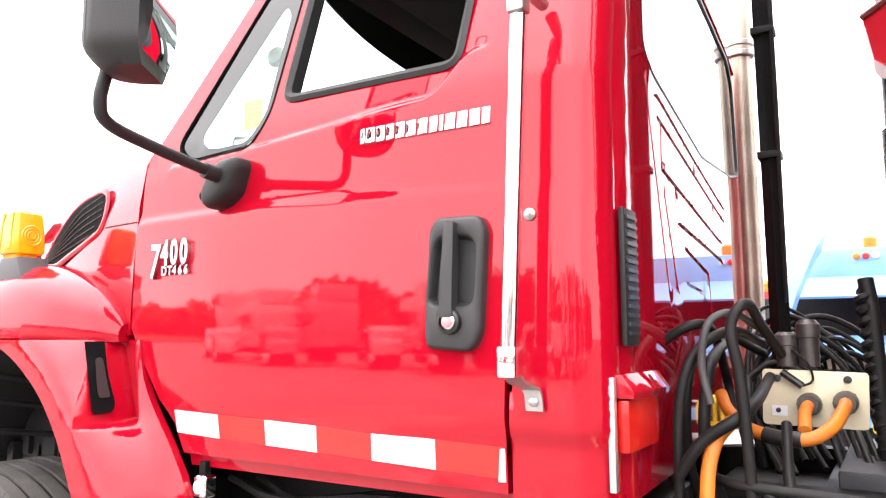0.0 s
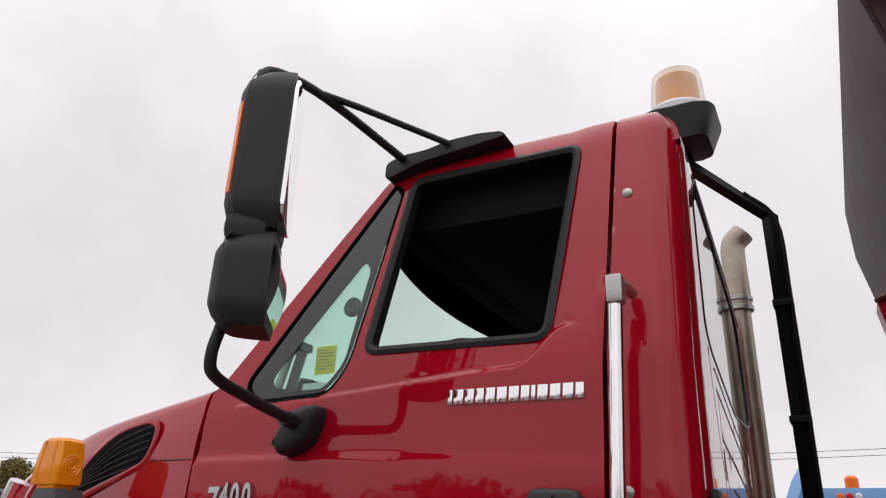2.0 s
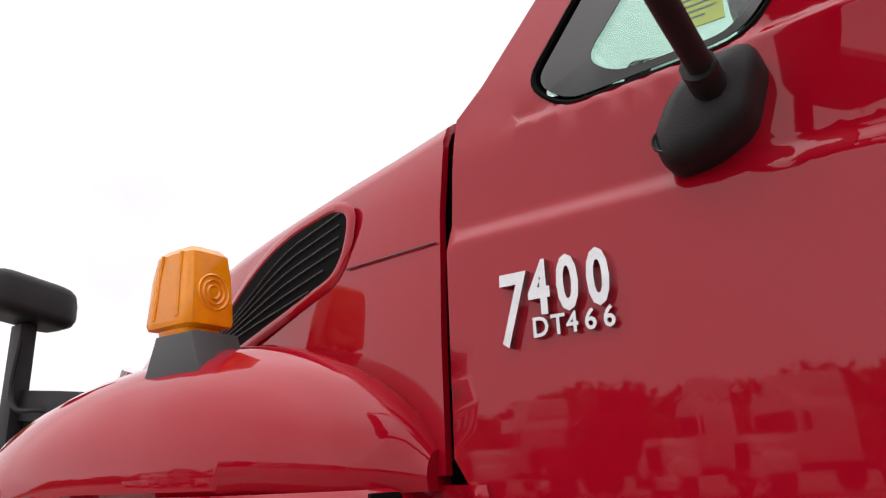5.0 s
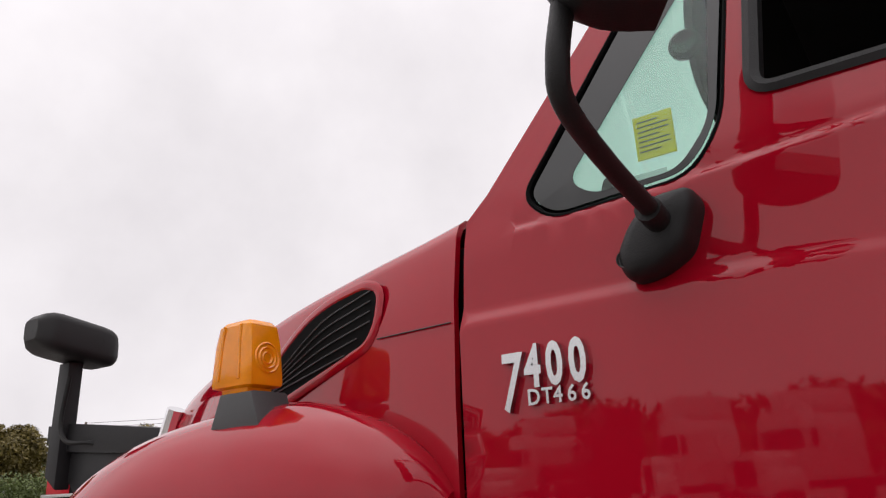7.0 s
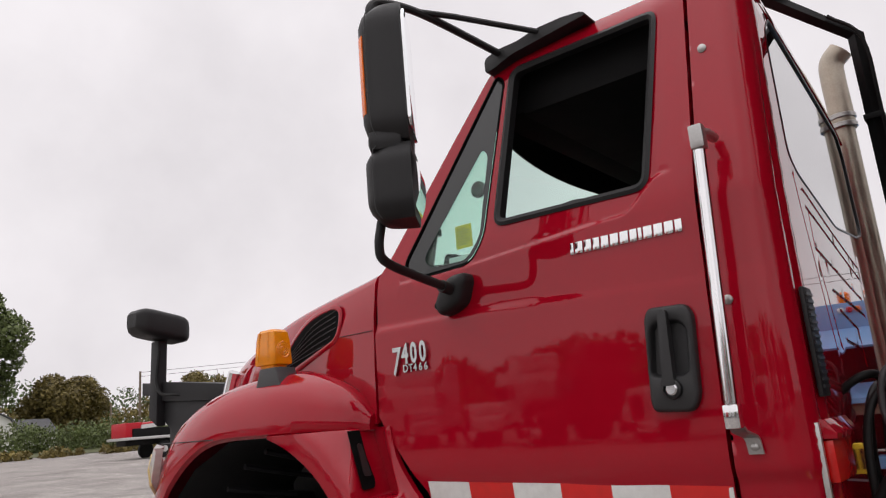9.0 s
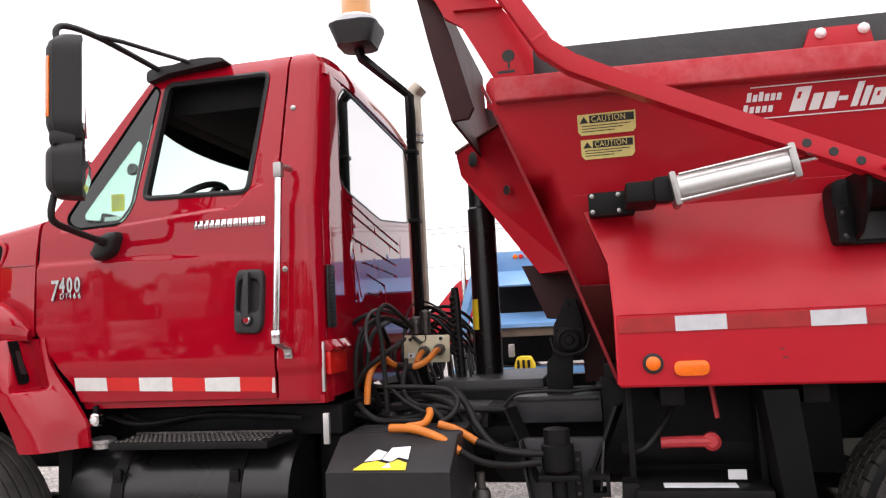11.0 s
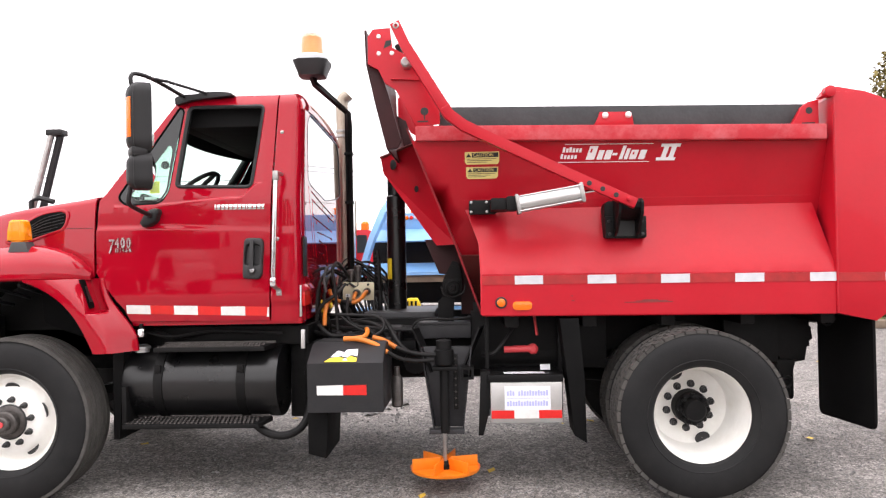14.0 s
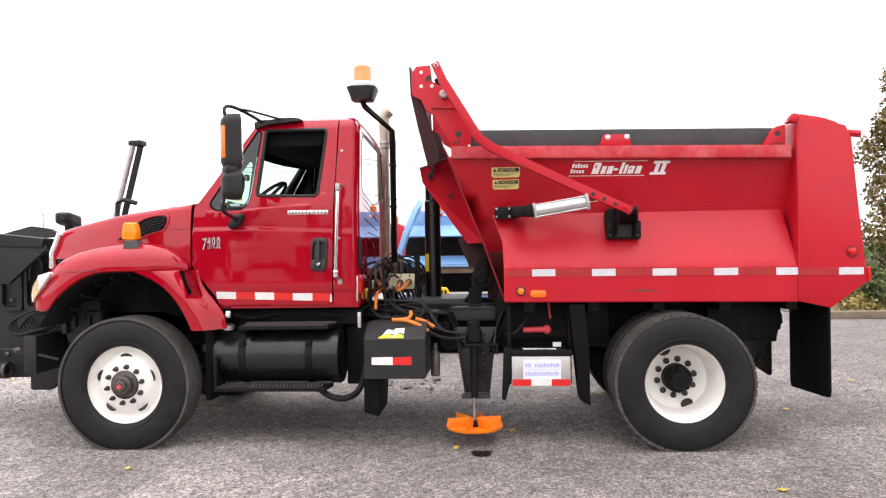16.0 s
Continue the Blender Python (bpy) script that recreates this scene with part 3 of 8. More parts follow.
BACK_WIN = rounded([(0.30, 2.045), (0.40, 2.005), (CY, 1.945), (2 * CY - 0.40, 2.005), (2 * CY - 0.15, 2.055), (2 * CY - 0.14, 2.42), (2 * CY - 0.24, 2.50), (0.36, 2.50), (0.26, 2.42)], 0.04, 4)


GROOVES = [[(0.44, 1.965), (0.90, 1.905), (1.45, 1.845)], [(0.44, 1.912), (1.44, 1.798)], [(0.47, 1.895), (0.465, 1.795), (1.34, 1.716)], [(0.49, 1.73), (0.585, 1.545)],
           [(0.71, 1.632), (1.06, 1.590), (1.08, 1.50)], [(0.33, 1.97), (0.50, 1.51)], [(0.73, 1.538), (0.95, 1.528)], [(0.657, 1.688), (1.34, 1.655)]]


def groove(y, z):
    """How deep the pressed lines of the rear wall lie at a place on it."""
    deep = 0.0
    for line in GROOVES:
        for (ya, za), (yb, zb) in zip(line, line[1:]):
            dy, dz = yb - ya, zb - za
            t = max(0.0, min(1.0, ((y - ya) * dy + (z - za) * dz) / (dy * dy + dz * dz)))
            deep = max(deep, (0.0066 - math.hypot(y - ya - t * dy, z - za - t * dz)) / 0.0018)
    return 0.008 * max(0.0, min(1.0, deep))


def back_put(y, z):
    x = 1.908 + back_x(y) - 0.03 * (1 - ss((min(y, 2 * CY - y) - 0.06) / 0.05)) - 0.05 * ss((z - 2.50) / 0.1)
    return fall_in((x - groove(y, z), y, z))


GROOVE_GRID = []
for line in GROOVES:
    for (ya, za), (yb, zb) in zip(line, line[1:]):
        L = math.hypot(yb - ya, zb - za)
        n = max(2, int(L / 0.02))
        GROOVE_GRID += [(ya + (yb - ya) * i / n - (zb - za) / L * o, za + (zb - za) * i / n + (yb - ya) / L * o) for i in range(n + 1) for o in (-0.0067, -0.0047, 0.0, 0.0047, 0.0067)]
back = part("rear_wall", sheet(BACK_OUT, [BACK_WIN], back_put, (-0.03, 0, 0), 0.045, GROOVE_GRID), RED, truck, "glossy red cab rear wall with pressed grooves", angle=40)
gl = part("rear_glass", sheet(grow(BACK_WIN, -0.005), [], lambda y, z: fall_in((1.903 + back_x(y), y, z)), (-0.004, 0, 0), 0.2), GLASS_REAR, back, "tinted rear window reflecting the sky")
gl.visible_shadow = False
rows = [[fall_in((x + back_x(y), y, z)) for y, z in loop] for loop, x in ((grow(BACK_WIN, 0.003), 1.909), (grow(BACK_WIN, 0.0), 1.9105), (grow(BACK_WIN, -0.006), 1.909), (grow(BACK_WIN, -0.006), 1.888))]
part("rear_window_seal", loft(rows, close=True), BLACK_SM, back)
# air vent at the corner
vent = part("cab_vent", box(1.905, 1.917, 0.085, 0.165, 1.385, 1.645, 0.005), BLACK_PL, back, "black louvred cab vent")
for i in range(14):
    z = 1.405 + i * 0.0168
    part("louvre", box(1.912, 1.9205, 0.095, 0.155, z, z + 0.007), BLACK_SM, vent)
part("corner_reflector", box(1.898, 1.922, 0.066, 0.26, 1.195, 1.290, 0.008), RED_LENS, back, "red reflector on the cab's lower rear corner")
part("lamp_ledge", prism([(1.88, 1.291), (1.932, 1.291), (1.934, 1.303), (1.912, 1.335), (1.88, 1.335)], "y", 0.062, 0.30, 0.005), RED, back)
part("edge_strip", box(1.889, 1.902, 0.044, 0.060, 1.13, 1.33, 0.003), ALU, truck, "bare metal edge strip")

# windscreen
A, B = (0.66, 1.945), (1.10, 2.545)
rows = []
for i in range(9):
    t = i / 8
    row = []
    for j in range(17):
        u = -1 + 2 * j / 16
        half = (CY - 0.085) + (CY - 0.135 - (CY - 0.085)) * t
        bow = 0.17 * (1 - u * u)
        row.append(fall_in((A[0] + (B[0] - A[0]) * t - bow + 0.02, CY + u * half, A[1] + (B[1] - A[1]) * t + 0.02 * math.sin(math.pi * t))))
    rows.append(row)
g = part("windscreen", thicken(loft(rows), 0.005), GLASS_FRONT, truck, "green tinted windscreen")
g.visible_shadow = False
for k in (0, 1):
    pts = [(0.655, 0.10, 1.945), (0.86, 0.150, 2.24), (1.085, 0.205, 2.55)]
    part("windscreen_pillar", tube([far(p) for p in pts] if k else pts, 0.024, 8), BLACK_SM, truck)
part("cowl", loft([[(x, CY + u * (CY - 0.075), z + 0.05 * (1 - u * u)) for u in (-1, -0.8, -0.4, 0, 0.4, 0.8, 1)] for x, z in ((0.625, 1.80), (0.64, 1.87), (0.70, 1.925))]), BLACK_PL, truck)
# inside the cab
part("headliner", box(1.12, 1.79, 0.235, 2 * CY - 0.20, 2.39, 2.575, 0.02), INTERIOR, truck, "dark cab headliner")
part("header_trim", thicken(loft([[Vector(p).lerp(Vector(q), f) + Vector((0.022, 0, -0.004)) for p, q in zip(rows[a], rows[b])] for a, b, f in ((5, 6, 0.75), (6, 7, 0.3), (7, 8, 0.0), (8, 8, 0.0))]), 0.02), INTERIOR, truck)
part("header_shelf", box(1.0, 1.14, 0.235, 2 * CY - 0.21, 2.40, 2.53, 0.02), INTERIOR, truck)
part("rear_trim", box(1.755, 1.785, 0.12, 2 * CY - 0.12, 1.17, 1.82, 0.01), INTERIOR, truck)
part("dashboard", prism(rounded([(0.66, 1.50), (1.00, 1.50), (1.02, 1.78), (0.92, 1.90), (0.68, 1.93)], 0.03), "y", 0.10, 2 * CY - 0.10), INTERIOR, truck, "dark moulded dashboard")
part("steering_wheel", lathe([(0.235 + 0.016 * math.cos(a), 0.016 * math.sin(a)) for a in (2 * math.pi * i / 8 for i in range(8))], (0, 0, 0), "z", 28, closed=True), BLACK_PL, truck)
sw = scene.objects["steering_wheel"]
sw.matrix_basis = pose(1.0, 0.56, 1.965, 0, -42, 0)
part("steering_spoke", box(-0.23, 0.23, -0.02, 0.02, -0.012, 0.012, 0.005), BLACK_PL, sw).matrix_parent_inverse = Matrix()
part("steering_column", tube([(0.86, 0.56, 1.72), (1.0, 0.56, 1.955)], 0.04), BLACK_PL, truck)
for y in (0.56, 1.5):
    seat = part("seat", box(1.18, 1.60, y - 0.25, y + 0.25, 1.42, 1.58, 0.05), SEAT, truck, "dark grey cloth cab seat")
    part("backrest", prism(rounded([(1.54, 1.56), (1.68, 1.55), (1.74, 2.18), (1.62, 2.20)], 0.04), "y", y - 0.24, y + 0.24, 0.02), SEAT, seat)
    part("headrest", box(1.63, 1.73, y - 0.13, y + 0.13, 2.18, 2.34, 0.035), SEAT, seat)
    part("seat_base", box(1.22, 1.58, y - 0.2, y + 0.2, 1.17, 1.42, 0.02), INTERIOR, seat)
# papers and a vacuum cup behind the quarter glass
note = part("inspection_note", box(0.905, 0.970, 0.085, 0.088, 1.945, 2.022), YELLOW, truck, "yellow paper tag taped inside the quarter glass")
for i in range(7):
    part("text_bar", box(0.911, 0.911 + (0.052 if i % 3 else 0.036), 0.0838, 0.0846, 2.010 - i * 0.0088, 2.012 - i * 0.0088), GREY_DARK, note)
part("window_sticker", box(0.87, 0.95, 0.085, 0.087, 1.905, 1.922), PAPER, truck)
part("vacuum_cup", lathe([(0.006, -0.01), (0.02, -0.008), (0.028, 0.0), (0.028, 0.006)], (1.008, 0.090, 2.128), "y", 18), BLACK_SM, truck)
part("mirror_hump", prism(rounded([(0.815, 1.905), (0.90, 1.905), (0.88, 1.94), (0.83, 1.95)], 0.012), "y", 0.12, 0.16), BLACK_PL, truck)

# door furniture
PLATE = rounded([(x - 0.004, z + 0.008) for x, z in ((1.553, 1.372), (1.652, 1.366), (1.672, 1.400), (1.684, 1.600), (1.670, 1.628), (1.572, 1.630), (1.558, 1.605), (1.546, 1.395))], 0.022, 4)
POCKET = rounded([(x - 0.004, z + 0.008) for x, z in ((1.568, 1.456), (1.640, 1.453), (1.657, 1.464), (1.665, 1.570), (1.648, 1.590), (1.590, 1.592), (1.572, 1.578), (1.559, 1.468))], 0.014, 4)
rows = [[(x, y, z) for x, z in loop] for loop, y in ((PLATE, 0.008), (PLATE, -0.016), (grow(PLATE, -0.003), -0.022), (grow(PLATE, -0.009), -0.025), (grow(POCKET, 0.006), -0.026), (grow(POCKET, 0.001), -0.023), (grow(POCKET, -0.002), -0.016), (grow(POCKET, -0.007), -0.0035))]
bm = loft(rows, close=True)
bm.verts.ensure_lookup_table()
bm.faces.new(bm.verts[-len(POCKET):])
plate = part("door_handle", bm, HANDLE_BLACK, door, "black plastic pull handle with key lock", angle=50)
part("grip", prism(rounded([(x - 0.002, z + 0.008) for x, z in ((1.601, 1.618), (1.624, 1.618), (1.622, 1.56), (1.619, 1.448), (1.622, 1.432), (1.582, 1.432), (1.592, 1.455), (1.594, 1.52), (1.599, 1.565))], 0.008), "y", -0.041, -0.016, 0.006), HANDLE_BLACK, plate)
boss = part("lock_boss", lathe([(0.026, 0), (0.024, -0.012), (0.019, -0.015), (0.0175, -0.009), (0.001, -0.009)], (1.606, -0.024, 1.432), "y", 22), BLACK_SM, plate)
part("key_lock", lathe([(0.0155, 0), (0.0155, -0.006), (0.012, -0.0085), (0.003, -0.0085)], (1.606, -0.031, 1.432), "y", 18), CHROME, plate, "chrome key lock")
# badge of separate chrome letters, drawn as plain blocks
x = 1.362
for w in (0.012, 0.026, 0.024, 0.022, 0.025, 0.026, 0.026, 0.022, 0.011, 0.026, 0.026, 0.026, 0.020):
    z0 = 1.822 + (x - 1.362) * -0.008
    y0 = skin(x + w / 2, z0 + 0.015)
    part("badge_letter", prism([(x, z0), (x + w * 0.92, z0), (x + w, z0 + 0.034), (x + w * 0.08, z0 + 0.034)], "y", y0 - 0.006, y0 + 0.002, 0.002), CHROME, door)
    x += w + 0.0026
badge = words("model_number", "7", BADGE, door, pose(0.666, skin(0.69, 1.6) - 0.007, 1.558, 90) @ Matrix.Diagonal((0.62, 1, 1, 1)), 0.128, 0.006, 0.08, 1.0, 0.0016, label="chrome model number on the door")
for ch_, x in (("4", 0.713), ("0", 0.751), ("0", 0.790)):
    words("model_number", ch_, BADGE, badge, pose(x, skin(x, 1.6) - 0.007, 1.592, 90) @ Matrix.Diagonal((0.62, 1, 1, 1)), 0.090, 0.006, 0.0, 1.0, 0.0028)
for ch_, x in (("D", 0.712), ("T", 0.738), ("4", 0.758), ("6", 0.781), ("6", 0.804)):
    words("engine_badge", ch_, BADGE, badge, pose(x, skin(x, 1.55) - 0.006, 1.564, 90) @ Matrix.Diagonal((0.9, 1, 1, 1)), 0.034, 0.004, 0.0, 1.0, 0.0006)
# reflective tape along the door's foot
xs = [0.774, 0.932, 1.085, 1.239, 1.389, 1.546, 1.697]
for i in range(6):
    a, b = xs[i], xs[i + 1]
    part("reflective_tape", sheet([(a, 1.190 - 0.03 * a), (b, 1.190 - 0.03 * b), (b, 1.244 - 0.027 * b), (a, 1.244 - 0.027 * a)], [], lambda x, z: (x, skin(x, z) - 0.0025, z), (0, 0.002, 0), 0.05), RED_TAPE if i % 2 else WHITE_TAPE, door, "" if i else "white reflective tape block")
part("reflective_tape", sheet([(1.684, 1.134), (1.699, 1.134), (1.700, 1.196), (1.690, 1.194)], [], lambda x, z: (x, skin(x, z) - 0.0028, z), (0, 0.002, 0), 0.05), WHITE_TAPE, door)
# grab bar
bar = part("grab_bar", tube([(1.778, -0.065, 2.005), (1.754, -0.072, 1.375)], 0.0155, 16), CHROME, truck, "polished chrome grab bar behind the door")
part("bar_end", box(1.763, 1.799, -0.088, -0.052, 1.993, 2.055, 0.008), STEEL, bar)
part("bar_foot", tube([(1.786, -0.07, 2.035), (1.793, -0.04, 2.04), (1.795, 0.012, 2.04)], 0.013, 10), STEEL, bar)
part("bar_end", box(1.737, 1.773, -0.088, -0.052, 1.331, 1.386, 0.006), CHROME, bar)
part("bar_foot", thicken(loft([[(x - 0.017, y, z), (x + 0.017, y, z)] for x, y, z in ((1.755, -0.062, 1.338), (1.758, -0.050, 1.326), (1.768, -0.012, 1.312), (1.771, -0.007, 1.300), (1.774, -0.007, 1.270))]), 0.006), STEEL, bar)


def screw(p, r=0.012, material=None, parent=None, axis="y", s=-1):
    return part("screw", lathe([(r, 0), (r, s * r * 0.4), (r * 0.5, s * r * 0.7), (0.001, s * r * 0.75)], p, axis, 12), material or STEEL, parent or truck)


screw((1.783, skin(1.783, 2.323), 2.323), 0.012)
screw((1.766, skin(1.766, 1.63), 1.63), 0.012)
screw((1.773, -0.012, 1.286), 0.009)

# --- door mirror
mir = thing("door_mirror", "", "")
mir.parent = truck
for k in ("label", "category"):
    if k in mir:
        del mir[k]
tagged(mir, "tall black two-part door mirror on tube arms")


MC = Matrix.Translation((1.047, -0.376, 0)) @ Matrix.Rotation(radians(34), 4, "Z")


def turned(bm):
    bmesh.ops.transform(bm, matrix=MC, verts=bm.verts)
    return bm


def mirror_shell(z0, z1, d, w, r=0.05):
    """A housing with a domed front, rounded ends and a flat back."""
    rows = []
    n = 14
    for i in range(n + 1):
        t = i / n
        z = z0 + (z1 - z0) * t
        e = min(t, 1 - t) * (z1 - z0)
        k = 1 - 0.30 * (1 - min(1, e / 0.055)) ** 2
        row = []
        for a in [math.pi / 2 + math.pi * j / 14 for j in range(15)]:
            row.append((d * 0.5 - d * k * abs(math.cos(a)) ** 0.75, w * 0.5 * k * math.copysign(abs(math.sin(a)) ** 0.6, math.sin(a)), z))
        rows.append(row)
    return loft(rows, close=True, cap=True)


up = part("mirror_housing", turned(mirror_shell(2.146, 2.550, 0.128, 0.172)), BLACK_PL, mir, angle=50)
lo = part("mirror_housing", turned(mirror_shell(1.925, 2.136, 0.130, 0.170)), BLACK_PL, mir, angle=50)
part("housing_neck", turned(box(-0.050, 0.045, -0.070, 0.070, 2.115, 2.175, 0.022)), BLACK_PL, mir)
for z0, z1, owner, d in ((2.148, 2.548, up, 0.128), (1.927, 2.134, lo, 0.130)):
    part("housing_seam", turned(tube([(d * 0.5 - d * 0.80 + 0.016 * (abs(2 * t - 1) ** 8), -0.0752 + 0.011 * (abs(2 * t - 1) ** 8), z0 + (z1 - z0) * t) for t in [j / 12 for j in range(13)]], 0.0014, 5)), BLACK_INK, owner)
part("mirror_glass", turned(prism(rounded([(-0.077, 2.172), (0.080, 2.172), (0.080, 2.530), (-0.077, 2.530)], 0.03), "x", 0.0655, 0.075, 0.002)), MIRROR, up, "flat mirror glass reflecting sky and cab")
part("mirror_glass", turned(loft([[(0.068 + 0.018 * (1 - (i / 4 - 1) ** 2), -0.072 + 0.144 * j / 8, 1.952 + 0.164 * i / 8) for j in range(9)] for i in range(9)])), MIRROR, lo, "convex mirror glass")
part("mirror_arm", tube(smooth_line([(0.995, -0.370, 1.945), (0.985, -0.375, 1.880), (0.975, -0.345, 1.842), (0.968, -0.22, 1.818), (0.968, -0.035, 1.790)], 6), 0.0135, 12), BLACK_PL, mir, "bent black lower tube arm")
part("arm_boot", tube([(0.966, -0.090, 1.797), (0.966, -0.030, 1.788)], 0.019, 12), BLACK_PL, mir)
FOOT = rounded([(x - 0.008, z) for x, z in ((0.899, 1.752), (0.912, 1.716), (0.955, 1.722), (1.003, 1.748), (1.026, 1.815), (1.018, 1.838), (0.968, 1.836), (0.925, 1.800))], 0.018, 6)
mid = Vector((sum(p[0] for p in FOOT) / len(FOOT), sum(p[1] for p in FOOT) / len(FOOT)))
rows = []
for s_, y in ((1.0, 0.012), (1.0, -0.020), (0.97, -0.032), (0.90, -0.042), (0.78, -0.049), (0.55, -0.053)):
    rows.append([(mid.x + (p[0] - mid.x) * s_, y, mid.y + (p[1] - mid.y) * s_) for p in FOOT])
part("mirror_foot", loft(rows, close=True, cap=True), BLACK_PL, mir, "black moulded mirror foot")
for x, z in ((0.993, 1.815), (0.908, 1.748)):
    cup_ = part("screw_well", lathe([(0.0135, 0.0), (0.0125, -0.004), (0.0105, -0.003), (0.0095, 0.002)], (x, -0.040, z), "y", 16, cap=False), BLACK_SM, mir)
    part("well_floor", lathe([(0.001, 0), (0.0105, 0)], (x, -0.0412, z), "y", 14, cap=False), BLACK_INK, cup_)
    screw((x, -0.0405, z), 0.0055, DARK_STEEL, cup_)
part("mirror_arm", tube(smooth_line([(1.015, -0.376, 2.53), (1.008, -0.376, 2.592), (1.022, -0.330, 2.622), (1.070, -0.200, 2.615), (1.130, 0.130, 2.578)], 6), 0.0125, 10), BLACK_PL, mir)
part("mirror_arm", tube([(1.063, -0.222, 2.620), (1.12, -0.12, 2.622), (1.30, 0.145, 2.592)], 0.0095, 8), BLACK_PL, mir)
mk = []
for z in (2.225, 2.23, 2.455, 2.46):
    e = 0.0 if z in (2.225, 2.46) else 0.0015
    mk.append([(0.064 - 0.128 * (1 - (abs(y) / 0.089) ** 3.33) ** 0.375 - e * 0.8, y - e, z) for y in (-0.060, -0.048, -0.034, -0.018, -0.004)])
part("mirror_marker", turned(thicken(loft(mk), 0.006)), AMBER_FLAT, up, "amber marker strip on the mirror housing")
part("roof_bracket", prism(rounded([(1.070, 2.525), (1.105, 2.532), (1.18, 2.555), (1.36, 2.572), (1.455, 2.580), (1.445, 2.596), (1.37, 2.606), (1.28, 2.606), (1.20, 2.592), (1.12, 2.592), (1.070, 2.575)], 0.010), "y", 0.112, 0.19, 0.008), BLACK_PL, mir, "black roof bracket of the mirror arm")

# --- hood, fender, cowl gap
HOOD_TOP = [(-0.84, 1.70), (-0.80, 1.755), (-0.70, 1.790), (-0.42, 1.840), (-0.10, 1.893), (0.30, 1.935), (0.46, 1.952), (0.578, 1.968)]
HOOD_Y = [(-0.84, 0.46), (-0.70, 0.405), (-0.4, 0.290), (0.0, 0.160), (0.30, 0.092), (0.578, 0.046)]


def hood_row(x):
    top, y0 = interp(x, HOOD_TOP), interp(x, HOOD_Y)
    edge = top - 0.045
    low = 1.50 - 0.09 * ss((x + 0.1) / 0.5)
    side = [(y0 - 0.030 - 0.02 * ss((0.3 - x) / 0.6), low), (y0 - 0.028, low + (edge - low) * 0.35), (y0 - 0.018, low + (edge - low) * 0.7), (y0, edge - 0.035), (y0 + 0.012, edge - 0.010), (y0 + 0.035, edge + 0.006)]
    half = [(CY + (y0 + 0.035 - CY) * (1 - t), edge + 0.006 + (top - edge + 0.02) * math.sin(t * math.pi / 2) * 0.9) for t in (0.12, 0.3, 0.55, 0.8)]
    near = side + half
    full = near + [(CY, edge + 0.006 + (top - edge + 0.02) * 0.9)] + [(2 * CY - y, z) for y, z in near[::-1]]
    return [(x, y, z) for y, z in full]


hood = part("hood", thicken(loft([hood_row(-0.84 + (0.562 + 0.84) * i / 26) for i in range(27)]), 0.012), RED, truck, "sloping glossy red hood", angle=50)
# side air scoop in the hood
SCOOP = rounded([(-0.10, 1.650), (-0.03, 1.700), (0.05, 1.762), (0.13, 1.806), (0.21, 1.828), (0.318, 1.838), (0.358, 1.822), (0.350, 1.765), (0.325, 1.726), (0.15, 1.678), (0.02, 1.643)], [0.02, 0.05, 0.05, 0.05, 0.05, 0.03, 0.02, 0.03, 0.03, 0.05, 0.02], 4)


def hood_side(x, z, off=0.0):
    y0 = interp(x, HOOD_Y)
    edge = interp(x, HOOD_TOP) - 0.045
    low = 1.50 - 0.09 * ss((x + 0.1) / 0.5)
    t = max(0.0, min(1.0, (z - low) / (edge - low)))
    return (x, y0 - 0.030 - 0.02 * ss((0.3 - x) / 0.6) + 0.02 * t ** 2 + off, z)


scoop = part("hood_vent", sheet(SCOOP, [], lambda x, z: hood_side(x, z, -0.0025), (0, 0.002, 0), 0.03), DEEP, hood, "black slatted air vent in the hood side")
for i in range(6):
    t = i / 6
    pts = []
    for j in range(11):
        x = -0.05 + 0.39 * j / 10
        z = 1.652 + 0.072 * j / 10 + t * (0.040 + 0.085 * ss(j / 7))
        if inside((x, z), SCOOP):
            pts.append(Vector(hood_side(x, z, -0.005)))
    if len(pts) > 2:
        part("slat", tube(pts, 0.0014, 6), GREY_DARK, scoop)
rows = [[hood_side(x, z, o) for x, z in loop] for loop, o in ((grow(SCOOP, 0.020), 0.001), (grow(SCOOP, 0.014), -0.003), (grow(SCOOP, 0.004), -0.004), (grow(SCOOP, -0.004), 0.0), (grow(SCOOP, -0.010), 0.008))]
part("vent_surround", loft(rows, close=True), RED, scoop)
part("panel_seam", tube([Vector(hood_side(x, 1.728 - 0.02 * (x - 0.31), -0.001)) for x in (0.36, 0.44, 0.52, 0.556)], 0.0014, 5), BLACK_INK, hood)

ARCH = [(-0.78, 1.09), (-0.56, 1.098), (-0.52, 1.108), (-0.48, 1.142), (-0.44, 1.192), (-0.40, 1.236), (-0.33, 1.296), (-0.255, 1.345), (-0.17, 1.381), (-0.08, 1.399), (0.02, 1.404), (0.10, 1.404), (0.66, 1.404)]
CROWN = [(-0.80, 1.19), (-0.72, 1.292), (-0.62, 1.388), (-0.50, 1.470), (-0.40, 1.522), (-0.30, 1.560), (-0.10, 1.604), (0.05, 1.620), (0.15, 1.623), (0.24, 1.617), (0.30, 1.606), (0.36, 1.588), (0.44, 1.552), (0.50, 1.508), (0.53, 1.474), (0.552, 1.440)]
OUTER = [(-0.80, 0.19), (-0.70, 0.0), (-0.58, -0.100), (-0.40, -0.155), (-0.15, -0.165), (0.15, -0.154), (0.35, -0.126), (0.44, -0.095), (0.50, -0.055), (0.535, -0.018), (0.552, -0.006)]


